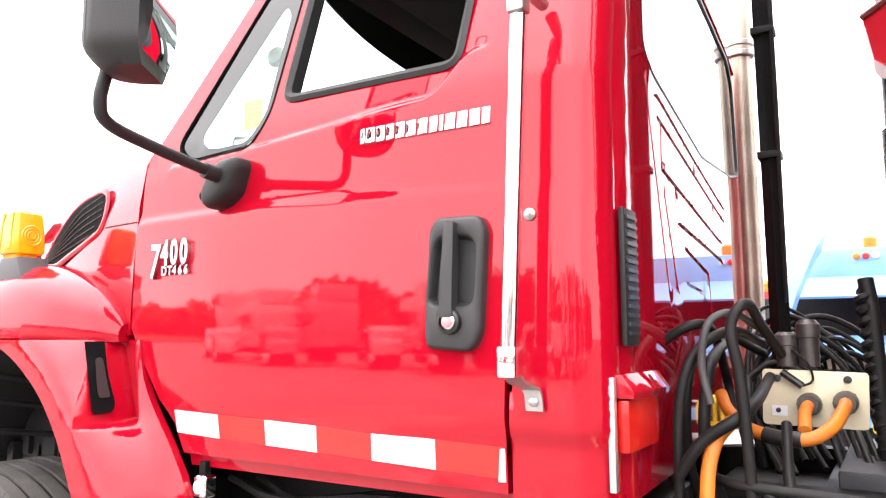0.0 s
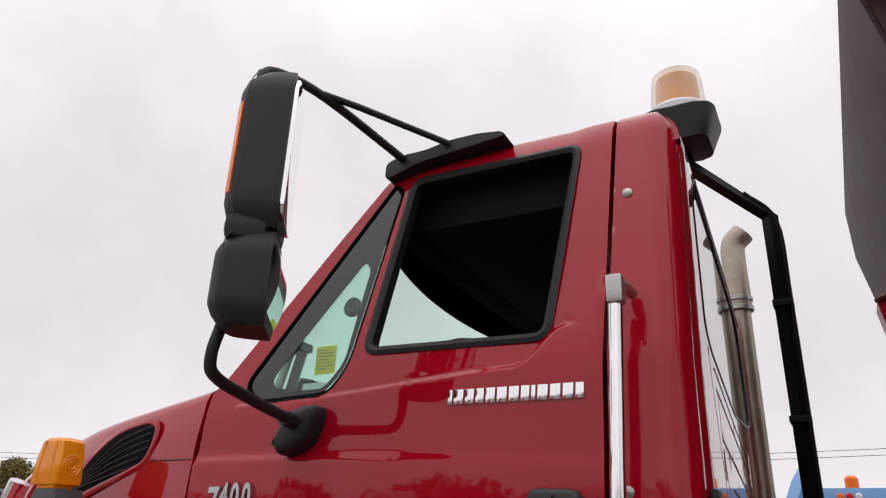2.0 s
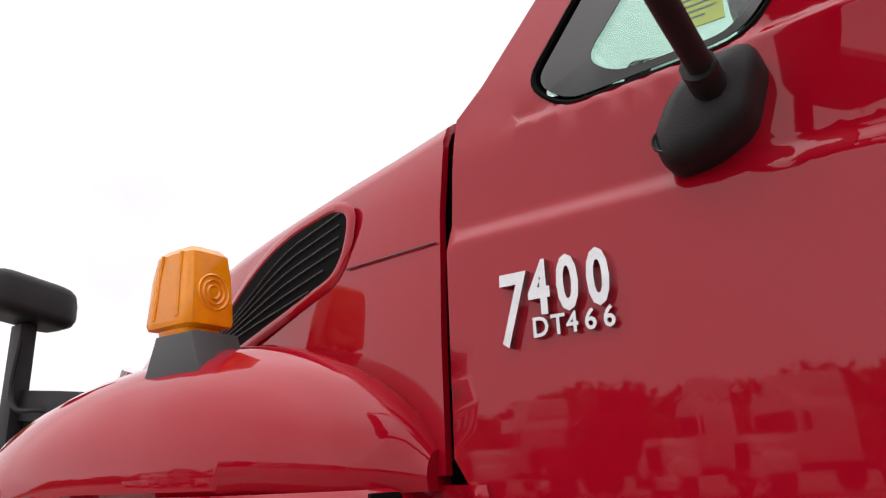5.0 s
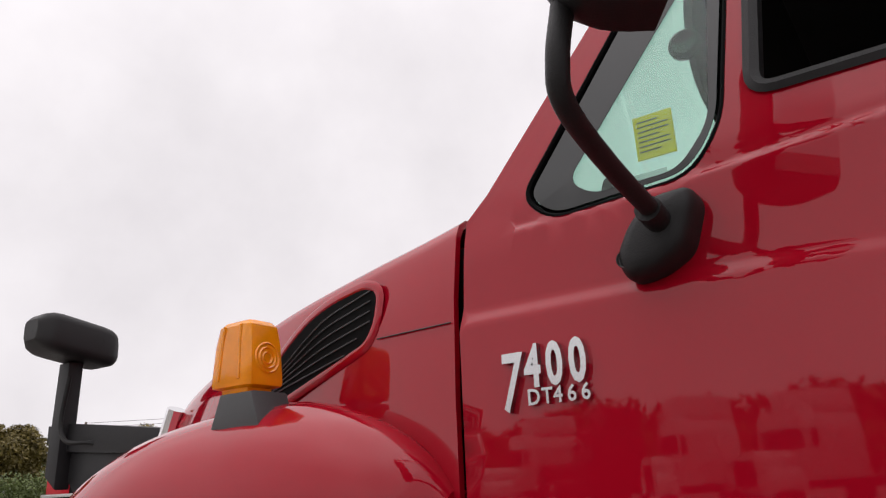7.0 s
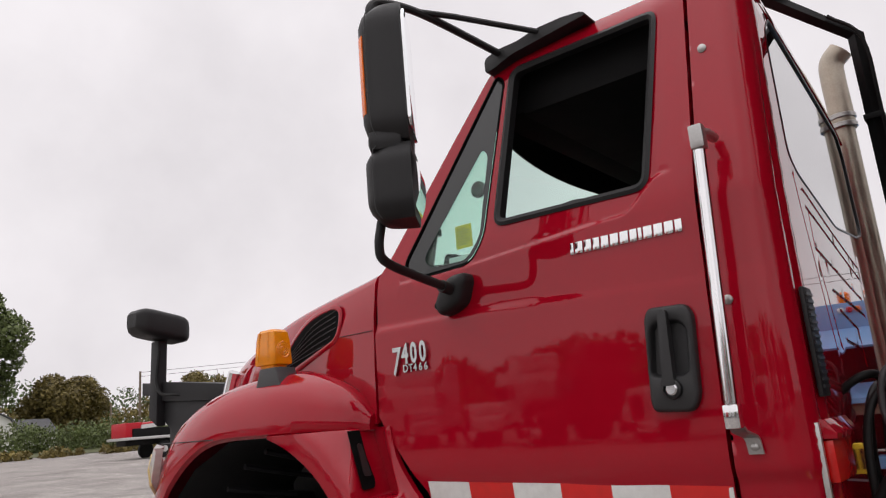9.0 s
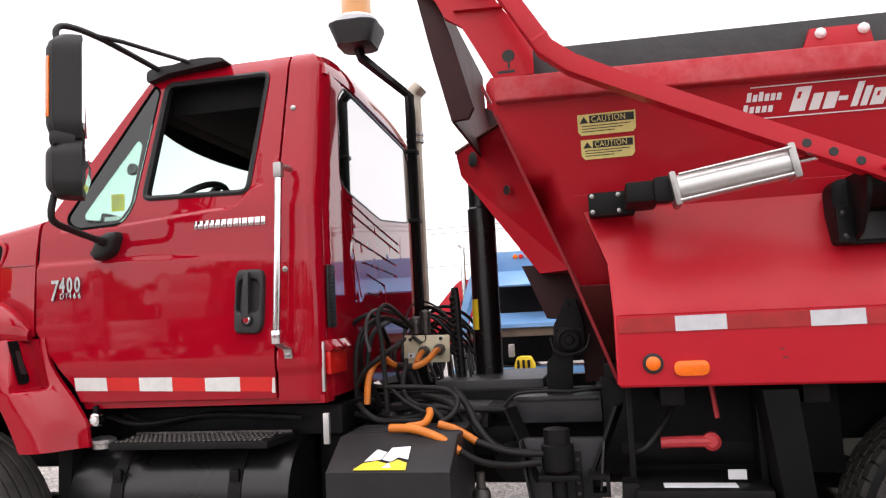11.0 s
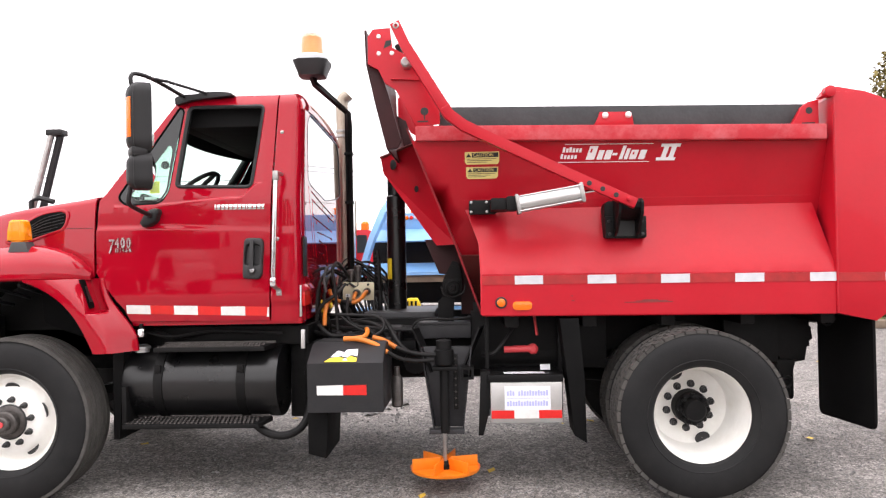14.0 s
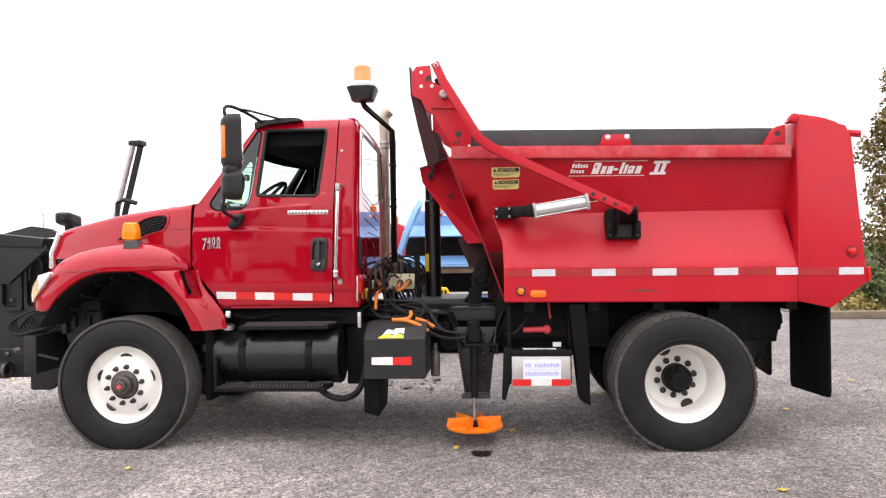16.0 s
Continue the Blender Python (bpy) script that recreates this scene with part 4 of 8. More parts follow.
def fender_row(x):
    za, zt, yo = interp(x, ARCH), interp(x, CROWN), interp(x, OUTER)
    h = max(0.02, zt - za)
    k = ss((x + 0.30) / 0.3)
    if x < -0.30:
        yi = max(interp(x, HOOD_Y) + 0.03, yo + 0.06)
        zi = min(max(1.56, zt + 0.02), interp(x, HOOD_TOP) - 0.1) if x >= -0.55 else zt + 0.01
        f = 0.9
        inner = [(max(yi - 0.02, yo + 0.2), (zt + zi) / 2), (max(yi, yo + 0.22), zi)]
    else:
        yi = interp(x, HOOD_Y) - 0.030 - 0.02 * ss((0.3 - x) / 0.6) + 0.012
        f = 0.9 + (min(1.0, max(0.04, (yi - yo) / 0.27)) - 0.9) * k
        zi = zt + 0.012 * (1 - k) - 0.020 * k * f
        inner = [(max(yo + (yi - yo) * 0.86, yo + 0.2 * f), (zt + zi) / 2), (max(yi, yo + 0.215 * f), zi)]
    roll = [(0.022, -0.012 / h), (0.005, 0.0), (0.003, 0.20), (0.016, 0.43), (0.040, 0.64), (0.078, 0.82), (0.125, 0.945), (0.178, 1.0)]
    prof = [(yo + u * f, za + v * h) for u, v in roll] + inner
    return [(x - 0.032 * ss((-0.15 - x) / 0.4), y, z) for y, z in prof]


def fender(mirror):
    xs_ = [-0.80 + 1.350 * i / 110 for i in range(111)]
    rows = [fender_row(x) for x in xs_]
    if mirror:
        rows = [[far(p) for p in r] for r in rows]
    end = loft([rows[-1], [(x - 0.004, y + (0.06 if not mirror else -0.06), z) for x, y, z in rows[-1]]])
    part("fender_flange", end, RED, truck)
    return part("fender", thicken(loft(rows), 0.008), RED, truck, "rounded glossy red front fender", angle=45)


fend = fender(False)
fender(True)


EXT_IN = [(0.93, 0.640), (1.02, 0.602), (1.08, 0.572), (1.14, 0.537), (1.20, 0.492), (1.265, 0.430), (1.32, 0.355), (1.36, 0.285), (1.385, 0.225), (1.398, 0.185)]
EXT_OUT = [(0.93, 0.850), (1.02, 0.838), (1.13, 0.775), (1.225, 0.700), (1.30, 0.655), (1.40, 0.632)]


def ext_put(x, z):
    """The lower fender: proud along the wheel, falling back to the door."""
    a, b = interp(z, EXT_IN), interp(z, EXT_OUT)
    u = (x - a) / (b - a)
    y = -0.148 + 0.150 * ss((u - 0.30) / 0.75) + 0.03 * max(0.0, 1.1 - z)
    y = min(y, 0.03)
    left, right = interp(z, POCKET_L), interp(z, POCKET_R)
    p = ss((x - left) / 0.012) * ss((right - x) / 0.05) * ss((z - 1.178) / 0.012)
    return (x, y + (0.028 - y) * p, z)


POCKET_L = [(1.17, 0.590), (1.22, 0.576), (1.30, 0.550), (1.398, 0.516)]
POCKET_R = [(1.17, 0.700), (1.19, 0.692), (1.29, 0.648), (1.35, 0.630), (1.40, 0.625)]
POCKET_ROWS = [1.166 + 0.0064 * j for j in range(36)]
POCKET_GRID = [(interp(z, POCKET_L) + d, z) for z in POCKET_ROWS for d in (-0.006, 0.0, 0.003, 0.006, 0.009, 0.012, 0.018)]
POCKET_GRID += [(interp(z, POCKET_R) - d, z) for z in POCKET_ROWS for d in (0.05, 0.042, 0.034, 0.025, 0.016, 0.008, 0.0, -0.008)]
POCKET_GRID += [(0.612 + 0.0085 * i, z) for i in range(5) for z in (1.176, 1.1795, 1.1825, 1.1855, 1.1885, 1.192)]
EXT = [(interp(1.398 - 0.468 * i / 26, EXT_IN), 1.398 - 0.468 * i / 26) for i in range(27)] + [(interp(0.93 + 0.468 * i / 14, EXT_OUT), 0.93 + 0.468 * i / 14) for i in range(15)]
for k in (0, 1):
    ext = part("fender_extension", sheet(EXT, [], (lambda x, z: far(ext_put(x, z))) if k else ext_put, (0, -0.02 if k else 0.02, 0), 0.024, [] if k else POCKET_GRID), RED, truck, "red lower fender behind the wheel", angle=50)
    pts = [ext_put(interp(z, EXT_IN), z) for z in [1.397 - 0.465 * i / 26 for i in range(27)]]
    rim = [[Vector(p) + Vector((0.0, d, 0.0)) for p in pts] for d in (0.004, 0.10)]
    if k:
        rim = [[far(p) for p in r] for r in rim]
    part("arch_lip", thicken(loft(rim), 0.010), RED, ext)
    part("panel_seam", tube([(p[0], (2 * CY - p[1]) if k else p[1], 1.4015) for p in [(x, interp(x, OUTER) + 0.001, 0) for x in (-0.50, -0.45, -0.40, -0.35, -0.30, -0.25, -0.2, -0.15, -0.1)]], 0.002, 5), BLACK_INK, truck)
STRAP = rounded([(0.526, 1.394), (0.584, 1.394), (0.612, 1.31), (0.652, 1.232), (0.648, 1.212), (0.592, 1.210), (0.570, 1.27)], [0.004, 0.004, 0.03, 0.012, 0.012, 0.012, 0.03], 4)
def strap_put(x, z, off=0.0):
    d = x - (0.526 + 0.36 * max(0.0, 1.394 - z))
    return (x - 0.95 * d + off, -0.088 + 0.95 * d - 0.05 * (1.394 - z) - 0.4 * off, z)


strap = part("hood_latch", sheet(STRAP, [], strap_put, (-0.02, 0.018, 0), 0.03), DEEP, truck, "black rubber hood latch strap")
part("latch_pull", sheet(rounded([(0.566, 1.352), (0.588, 1.352), (0.620, 1.278), (0.634, 1.250), (0.600, 1.250), (0.588, 1.278)], 0.010), [], lambda x, z: strap_put(x, z, 0.005), (-0.006, 0.004, 0), 0.03), BLACK_SM, strap)
# black box added inside the open hood gap so it reads dark
part("cowl_gap", box(0.545, 0.61, 0.064, 0.10, 1.15, 1.865), DEEP, truck)
part("cowl_side", prism([(0.56, 1.10), (0.80, 1.10), (0.76, 1.19), (0.64, 1.36), (0.585, 1.42), (0.57, 1.88)], "y", 0.075, 0.12), DEEP, truck)
part("wheel_well_liner", loft([[(x, y, z) for y in (-0.06, 0.25, 0.55)] for x, z in ((-0.66, 0.95), (-0.55, 1.14), (-0.38, 1.29), (-0.15, 1.385), (0.08, 1.40), (0.30, 1.355), (0.46, 1.25), (0.58, 1.08), (0.64, 0.95))]), TOOL_BLACK, truck, "dark wheel well liner")
for i in range(9):
    a = radians(35 + 14 * i)
    part("liner_rib", tube([(0.02 + 0.60 * math.cos(a), 0.10, 0.76 + 0.60 * math.sin(a)), (0.02 + 0.52 * math.cos(a), 0.42, 0.76 + 0.52 * math.sin(a))], 0.012, 6), CHUTE, truck)
# red panel coloured black here, for the shade inside the wheel arch
part("inner_fender", prism(rounded([(0.10, 1.37), (0.30, 1.345), (0.46, 1.23), (0.56, 1.06), (0.52, 0.98), (0.34, 1.02), (0.12, 1.10)], 0.04), "y", 0.20, 0.21), DEEP, truck)

# headlamp, grille edge, marker lamp
lampo = [(-0.767, 0.040), (-0.632, -0.088), (-0.503, -0.143)]
rows = []
for i, (x, y) in enumerate(lampo):
    zl, zu = (1.150, 1.245, 1.372)[i], (1.275, 1.375, 1.402)[i]
    rows.append([(x, y - 0.012, zl), (x, y - 0.022, zl + (zu - zl) * 0.5), (x, y - 0.006, zu)])
part("headlight", thicken(loft(rows), 0.03), CLEAR_LENS, fend, "clear headlight wrapped round the fender front")
part("turn_signal", thicken(loft([[Vector(p).lerp(Vector(rows[1][j]), 0.25) + Vector((0, -0.006, -0.004)) for j, p in enumerate(rows[0])], [Vector(p) + Vector((0, -0.006, -0.01)) for p in rows[1]]]), 0.01), AMBER_PALE, fend, "pale amber turn signal in the headlight")
marker = part("marker_base", prism([(0.052, 1.560), (0.202, 1.560), (0.172, 1.640), (0.082, 1.640)], "y", -0.088, 0.006, 0.008), GREY_DARK, truck, "dark rubber base of the fender marker lamp")
rows = []
for z, hx, hy in ((1.630, 0.036, 0.031), (1.648, 0.038, 0.033), (1.652, 0.056, 0.042), (1.660, 0.058, 0.044), (1.732, 0.053, 0.041), (1.771, 0.046, 0.037), (1.781, 0.037, 0.029)):
    rows.append([(0.112 + px * hx * 1.05, -0.046 + py * hy * 1.05, z) for px, py in rounded([(-1, -1), (1, -1), (1, 1), (-1, 1)], 0.35, 3)])
lens_ = part("marker_lens", loft(rows, close=True, cap=True), AMBER, marker, "amber plastic fender marker lens")
for r_ in (0.011, 0.020, 0.029):
    ring = lathe([(r_ - 0.003, 0), (r_, -0.0025), (r_ + 0.003, 0)], (0, 0, 0), "x", 22, cap=False)
    bmesh.ops.transform(ring, matrix=Matrix.Translation((0.1695, -0.046, 1.705)) @ Matrix.Rotation(radians(-5), 4, "Y") @ Matrix.Diagonal((-1, 1, 1, 1)), verts=ring.verts)
    part("lens_ring", ring, AMBER, lens_)
for k in (-1, 1):
    part("lens_rib", tube([(0.112 + k * 0.030, -0.0925, 1.664), (0.112 + k * 0.024, -0.086, 1.772)], 0.0035, 6), AMBER, lens_)
part("grille", box(-0.86, -0.80, 0.52, 2 * CY - 0.52, 1.08, 1.72, 0.02), BLACK_PL, truck)
part("grille_surround", tube([(-0.835, 0.42, 1.42), (-0.825, 0.41, 1.55), (-0.755, 0.41, 1.715)], 0.032, 10), CHROME, truck, "bright grille surround")
part("grille_surround", tube([far(p) for p in [(-0.835, 0.42, 1.42), (-0.825, 0.41, 1.55), (-0.755, 0.41, 1.715)]], 0.032, 10), CHROME, truck)

# --- wheels
def tyre_profile(R, W, n=6):
    """Half inner bead, sidewall, shoulder and tread of a truck tyre, as (radius, offset)."""
    h = W / 2
    side = [(0.292, -h * 0.72), (0.305, -h * 0.86), (0.34, -h * 0.97), (0.40, -h), (0.45, -h * 0.985), (R - 0.035, -h * 0.92), (R - 0.018, -h * 0.86)]
    tread = [(R - 0.004, -h * 0.80), (R, -h * 0.5), (R + 0.002, 0), (R, h * 0.5), (R - 0.004, h * 0.80)]
    return side, tread, [(r, -o) for r, o in side[::-1]]


def wheel(cx, cy, cz, s, R, W, lugs, parent, rear):
    """A steel disc wheel with its tyre; s is +1 when its outer face looks towards -y."""
    a, t, b = tyre_profile(R, W)
    if not rear:
        a = [(0.304, a[0][1]), (0.317, a[1][1])] + a[2:]
        b = b[:-2] + [(0.317, b[-2][1]), (0.304, b[-1][1])]
    fl = cy - s * W * 0.36
    rim = [(0.300, fl), (0.302, fl + s * 0.012), (0.288, fl + s * 0.016), (0.280, fl + s * 0.045), (0.262, fl + s * (0.07 if not rear else 0.10))]
    if rear:
        rim += [(0.255, fl + s * 0.25), (0.240, fl + s * 0.298), (0.22, fl + s * 0.305), (0.18, fl + s * 0.305), (0.10, fl + s * 0.300), (0.001, fl + s * 0.300)]
    else:
        rim += [(0.245, fl + s * 0.075), (0.222, fl + s * 0.050), (0.195, fl + s * 0.022), (0.165, fl + s * 0.008), (0.10, fl + s * 0.006), (0.001, fl + s * 0.006)]
    if not rear:
        rim = [(r * 1.045, y) for r, y in rim]
    disc = part("wheel", lathe([(r, y - cy) for r, y in rim], (cx, cy, cz), "y", 56, cap=False), WHEEL_WHITE, parent, "white painted steel disc wheel")
    tyre = part("tyre", lathe(a + t + b, (cx, cy, cz), "y", 72, cap=False), RUBBER, disc, "black truck tyre with dusty tread")
    # raised ring on the sidewall
    part("sidewall_rib", lathe([(0.335, 0), (0.339, -s * 0.004), (0.343, 0)], (cx, cy - s * W / 2 * 0.965, cz), "y", 60, cap=False), RUBBER, tyre)
    bm = bmesh.new()
    k = 44 if not rear else 40
    rng = random.Random(int(cx * 100) + int(cy * 10))
    if rear:
        for j in range(4):
            off = (-0.345 + 0.23 * j) * W
            for i in range(48):
                m = Matrix.Translation((cx, cy, cz)) @ Matrix.Rotation(2 * math.pi * (i + 0.5 * (j % 2)) / 48, 4, "Y")
                box(R - 0.014, R + 0.006, off - 0.027, off + 0.027, -0.027, 0.027, 0, bm, m=m)
        for i in range(48):
            for side in (-1, 1):
                m = Matrix.Translation((cx, cy, cz)) @ Matrix.Rotation(2 * math.pi * (i + (0.06 if side > 0 else 0.0)) / 48, 4, "Y")
                box(R - 0.016, R + 0.005, side * W * 0.440, side * W * 0.385, -0.030, 0.030, 0, bm, m=m)
    else:
        for j in range(5):
            off = (-0.39 + 0.195 * j) * W
            lathe([(R - 0.01, off - 0.021), (R + 0.010, off - 0.019), (R + 0.010, off + 0.019), (R - 0.01, off + 0.021)], (cx, cy, cz), "y", 72, bm, cap=False)
        for i in range(90):
            m = Matrix.Translation((cx, cy, cz)) @ Matrix.Rotation(2 * math.pi * i / 90, 4, "Y")
            for side in (-1, 1):
                box(R - 0.012, R + 0.006, side * W * 0.425, side * W * 0.465, -0.011, 0.011, 0, bm, m=m)
    part("tread", bm, TREAD, tyre, "dusty worn tread", smooth=False, kind="stuff")
    yd = fl + s * (0.305 if rear else 0.008)
    o = -s
    # hand holes round the disc
    for i in range(5 if not rear else 2):
        ang = radians(18 + 72 * i) if not rear else radians(-68 + 180 * i)
        rr = 0.216 if not rear else 0.222
        c = (cx + rr * math.cos(ang), 0, cz + rr * math.sin(ang))
        y1 = fl + s * (0.045 if not rear else 0.3)
        hole = lathe([(0.001, 0), (0.026, 0.0), (0.030, 0.004 * o), (0.034, 0.0)], (0, 0, 0), "y", 16, cap=False)
        bmesh.ops.transform(hole, matrix=Matrix.Translation((c[0], y1 + o * 0.006, c[2])) @ Matrix.Rotation(-ang, 4, "Y") @ Matrix.Rotation(radians(-24 * s if not rear else 0), 4, "Z") @ Matrix.Diagonal((0.95, 1, 1.4, 1) if not rear else (1.1, 1, 1.45, 1)), verts=hole.verts)
        part("hand_hole", hole, BLACK_INK, disc)
    for i in range(10):
        ang = 2 * math.pi * (i + 0.3) / 10
        c = (cx + 0.1425 * math.cos(ang), yd, cz + 0.1425 * math.sin(ang))
        part("lug_nut", lathe([(0.025 if rear else 0.0205, 0), (0.025 if rear else 0.0205, o * 0.008), (0.020 if rear else 0.016, o * 0.012), (0.0195 if rear else 0.0155, o * 0.030), (0.009, o * 0.034), (0.009, o * 0.046), (0.001, o * 0.047)], c, "y", 10), BLACK_SM, disc)
    if rear:
        part("axle_hub", lathe([(0.110, 0), (0.108, o * 0.09), (0.098, o * 0.105), (0.076, o * 0.108), (0.072, o * 0.16), (0.060, o * 0.175), (0.001, o * 0.178)], (cx, yd, cz), "y", 28), CHASSIS, disc, "black axle hub")
        for i in range(8):
            ang = 2 * math.pi * i / 8
            part("hub_bolt", lathe([(0.017, 0), (0.017, o * 0.05), (0.012, o * 0.055), (0.001, o * 0.056)], (cx + 0.083 * math.cos(ang), yd + o * 0.092, cz + 0.083 * math.sin(ang)), "y", 8), CHASSIS, disc)
    else:
        hub = part("axle_hub", lathe([(0.105, 0), (0.105, o * 0.012), (0.095, o * 0.018), (0.078, o * 0.020), (0.074, o * 0.055), (0.066, o * 0.062), (0.048, o * 0.064), (0.045, o * 0.088), (0.036, o * 0.094), (0.001, o * 0.095)], (cx, yd, cz), "y", 28), DARK_STEEL, disc, "greasy dark steel hub")
        part("hub_rubber", lathe([(0.112, 0), (0.112, o * 0.006), (0.092, o * 0.014), (0.09, o * 0.014)], (cx, yd - s * 0.002, cz), "y", 28, cap=False), BLACK_SM, hub)
        part("hub_plug", lathe([(0.018, 0), (0.018, o * 0.006), (0.001, o * 0.007)], (cx, yd + o * 0.094, cz), "y", 14), RED_PLASTIC, hub, "red oil plug")
    return disc


RW = 0.505
wheel(0.065, 0.0, RW, 1, 0.522, 0.28, 10, truck, False)
wheel(0.065, 2 * CY, RW, -1, 0.522, 0.28, 10, truck, False)
wheel(4.375, -0.005, RW, 1, 0.512, 0.27, 10, truck, True)
wheel(4.375, 0.37, RW, 1, 0.512, 0.27, 10, truck, True)
wheel(4.375, 2 * CY + 0.005, RW, -1, 0.512, 0.27, 10, truck, True)
wheel(4.375, 2 * CY - 0.37, RW, -1, 0.512, 0.27, 10, truck, True)
part("front_axle", box(-0.02, 0.12, 0.16, 2 * CY - 0.16, 0.40, 0.52, 0.03), CHASSIS, truck)
part("rear_axle", tube([(4.375, 0.2, RW), (4.375, 2 * CY - 0.2, RW)], 0.085, 14), CHASSIS, truck)
part("differential", lathe([(0.03, -0.26), (0.14, -0.20), (0.21, -0.08), (0.22, 0.05), (0.16, 0.16), (0.05, 0.2)], (4.375, CY, RW), "y", 22), CHASSIS, truck)

# --- dump body
body = thing("dump_body", "", "")
body.parent = truck
for k in ("label", "category"):
    if k in body:
        del body[k]
tagged(body, "red steel dump box with sloping side skirts and faded paint")


def rail_z(x):
    return 2.235 - 0.021 * (x - 2.66)


def skirt_y(z):
    return 0.04 + max(0.0, z - 1.378) * 0.48


def up_y(z):
    return 0.085 + (2.24 - z) * 0.36


UPPER = [(2.625, 2.245), (2.93, 1.50), (3.02, 1.50), (5.26, 1.50), (5.26, 2.20), (3.9, 2.225)]
SKIRT = [(2.945, 1.858), (2.985, 1.76), (3.05, 1.58), (3.058, 1.378), (5.262, 1.362), (5.205, 1.843)]
for k in (0, 1):
    fl = far if k else (lambda p: p)
    s = -1 if k else 1
    part("upper_side", sheet(UPPER, [], lambda x, z: fl((x, up_y(z), z)), (0, 0.01 * s, 0), 0.12), BODY_RED, body)
    part("side_skirt", sheet(SKIRT, [], lambda x, z: fl((x, skirt_y(z), z)), (0, 0.012 * s, 0), 0.06), BODY_RED, body, "sun-faded red sloping side skirt")
    # the skirt's closed front end and top ledge
    ends = [[(2.945, skirt_y(1.858), 1.858), (2.985, skirt_y(1.76), 1.76), (3.05, skirt_y(1.58), 1.58), (3.058, 0.04, 1.378), (3.056, 0.04, 1.122)], [(2.945, 0.45, 1.858), (2.985, 0.47, 1.76), (3.05, 0.47, 1.58), (3.058, 0.47, 1.378), (3.056, 0.47, 1.122)]]
    part("skirt_end", thicken(loft([[fl(p) for p in r] for r in ends]), 0.008), BODY_RED, body)
    rr = [[(2.93, up_y(1.868), 1.868), (5.205, up_y(1.852), 1.852)], [(2.93, skirt_y(1.858) - 0.012, 1.870), (5.205, skirt_y(1.843) - 0.012, 1.854)], [(2.93, skirt_y(1.858) - 0.012, 1.850), (5.205, skirt_y(1.843) - 0.012, 1.836)]]
    part("skirt_ledge", thicken(loft([[fl(p) for p in r] for r in rr]), 0.004), BODY_RED, body)
    lowr = [[(3.056, 0.16, 1.112), (5.25, 0.16, 1.094)], [(3.056, 0.046, 1.112), (5.25, 0.046, 1.094)], [(3.056, 0.04, 1.120), (5.25, 0.04, 1.102)], [(3.058, 0.04, 1.374), (5.262, 0.04, 1.360)], [(3.058, 0.046, 1.382), (5.262, 0.046, 1.366)]]
    lr = part("lower_rail", thicken(loft([[fl(p) for p in r] for r in lowr]), 0.008), BODY_RED, body, "dented red lower side rail")
    tr = [[(2.655, y, rail_z(2.655) + h), (5.215, y, rail_z(5.215) + h)] for y, h in ((0.14, 0.0), (0.036, 0.0), (0.032, 0.006), (0.032, 0.088), (0.036, 0.096), (0.20, 0.096), (0.20, 0.0))]
    part("top_rail", loft([[fl(p) for p in r] for r in tr], close=False), CHALK_RED, body, "chalky red top rail")
    bd = box(2.80, 5.20, 0.15, 0.20, 2.30, 2.47, 0.004)
    if k:
        bmesh.ops.transform(bd, matrix=Matrix.Translation((0, 2 * CY, 0)) @ Matrix.Diagonal((1, -1, 1, 1)), verts=bd.verts)
    bmesh.ops.rotate(bd, verts=bd.verts, cent=(2.8, 0, 2.4), matrix=Matrix.Rotation(radians(1.1), 3, "Y"))
    part("side_board", bd, BOARD, body, "black painted wooden side board")
    POST = [(5.252, 1.100), (5.493, 1.048), (5.772, 1.256), (5.735, 1.366), (5.655, 2.315), (5.612, 2.415), (5.40, 2.470), (5.285, 2.478), (5.252, 2.44)]
    pp = prism(POST, "y", 0.035, 0.30, 0.006)
    if k:
        bmesh.ops.transform(pp, matrix=Matrix.Translation((0, 2 * CY, 0)) @ Matrix.Diagonal((1, -1, 1, 1)), verts=pp.verts)
    post = part("rear_post", pp, BODY_RED, body, "tall red rear corner post")
    cap_ = prism([(5.205, 2.455), (5.235, 2.495), (5.30, 2.512), (5.46, 2.480), (5.56, 2.445), (5.60, 2.405), (5.45, 2.44), (5.27, 2.478), (5.24, 2.45)], "y", 0.06, 0.16, 0.005)
    if k:
        bmesh.ops.transform(cap_, matrix=Matrix.Translation((0, 2 * CY, 0)) @ Matrix.Diagonal((1, -1, 1, 1)), verts=cap_.verts)
    part("hinge_plate", cap_, BODY_RED, post)
    if not k:
        part("hinge_pin", tube([(5.645, 0.07, 2.36), (5.73, 0.07, 2.35)], 0.028, 8), BODY_RED, post)
        part("hinge_pin", lathe([(0.035, 0), (0.035, -0.05), (0.02, -0.055), (0.001, -0.055)], (5.235, 0.06, 2.475), "y", 16), BODY_RED, post)
        edge = part("post_crease", tube([(5.258, 0.032, 1.11), (5.262, 0.030, 2.44)], 0.006, 6), BODY_RED, post)
        part("tail_lamp", lathe([(0.034, 0), (0.034, -0.006), (0.027, -0.009), (0.024, -0.016), (0.015, -0.019), (0.001, -0.02)], (5.645, 0.033, 1.468), "y", 22), RED_LENS, post, "round red side lamp")
        part("lamp_grommet", lathe([(0.040, 0), (0.040, -0.008), (0.034, -0.008)], (5.645, 0.0335, 1.468), "y", 22, cap=False), BLACK_SM, post)
        part("tail_reflector", box(5.752, 5.775, 0.02, 0.05, 1.245, 1.355, 0.008), RED_LENS, post, "red tail reflector on the corner")
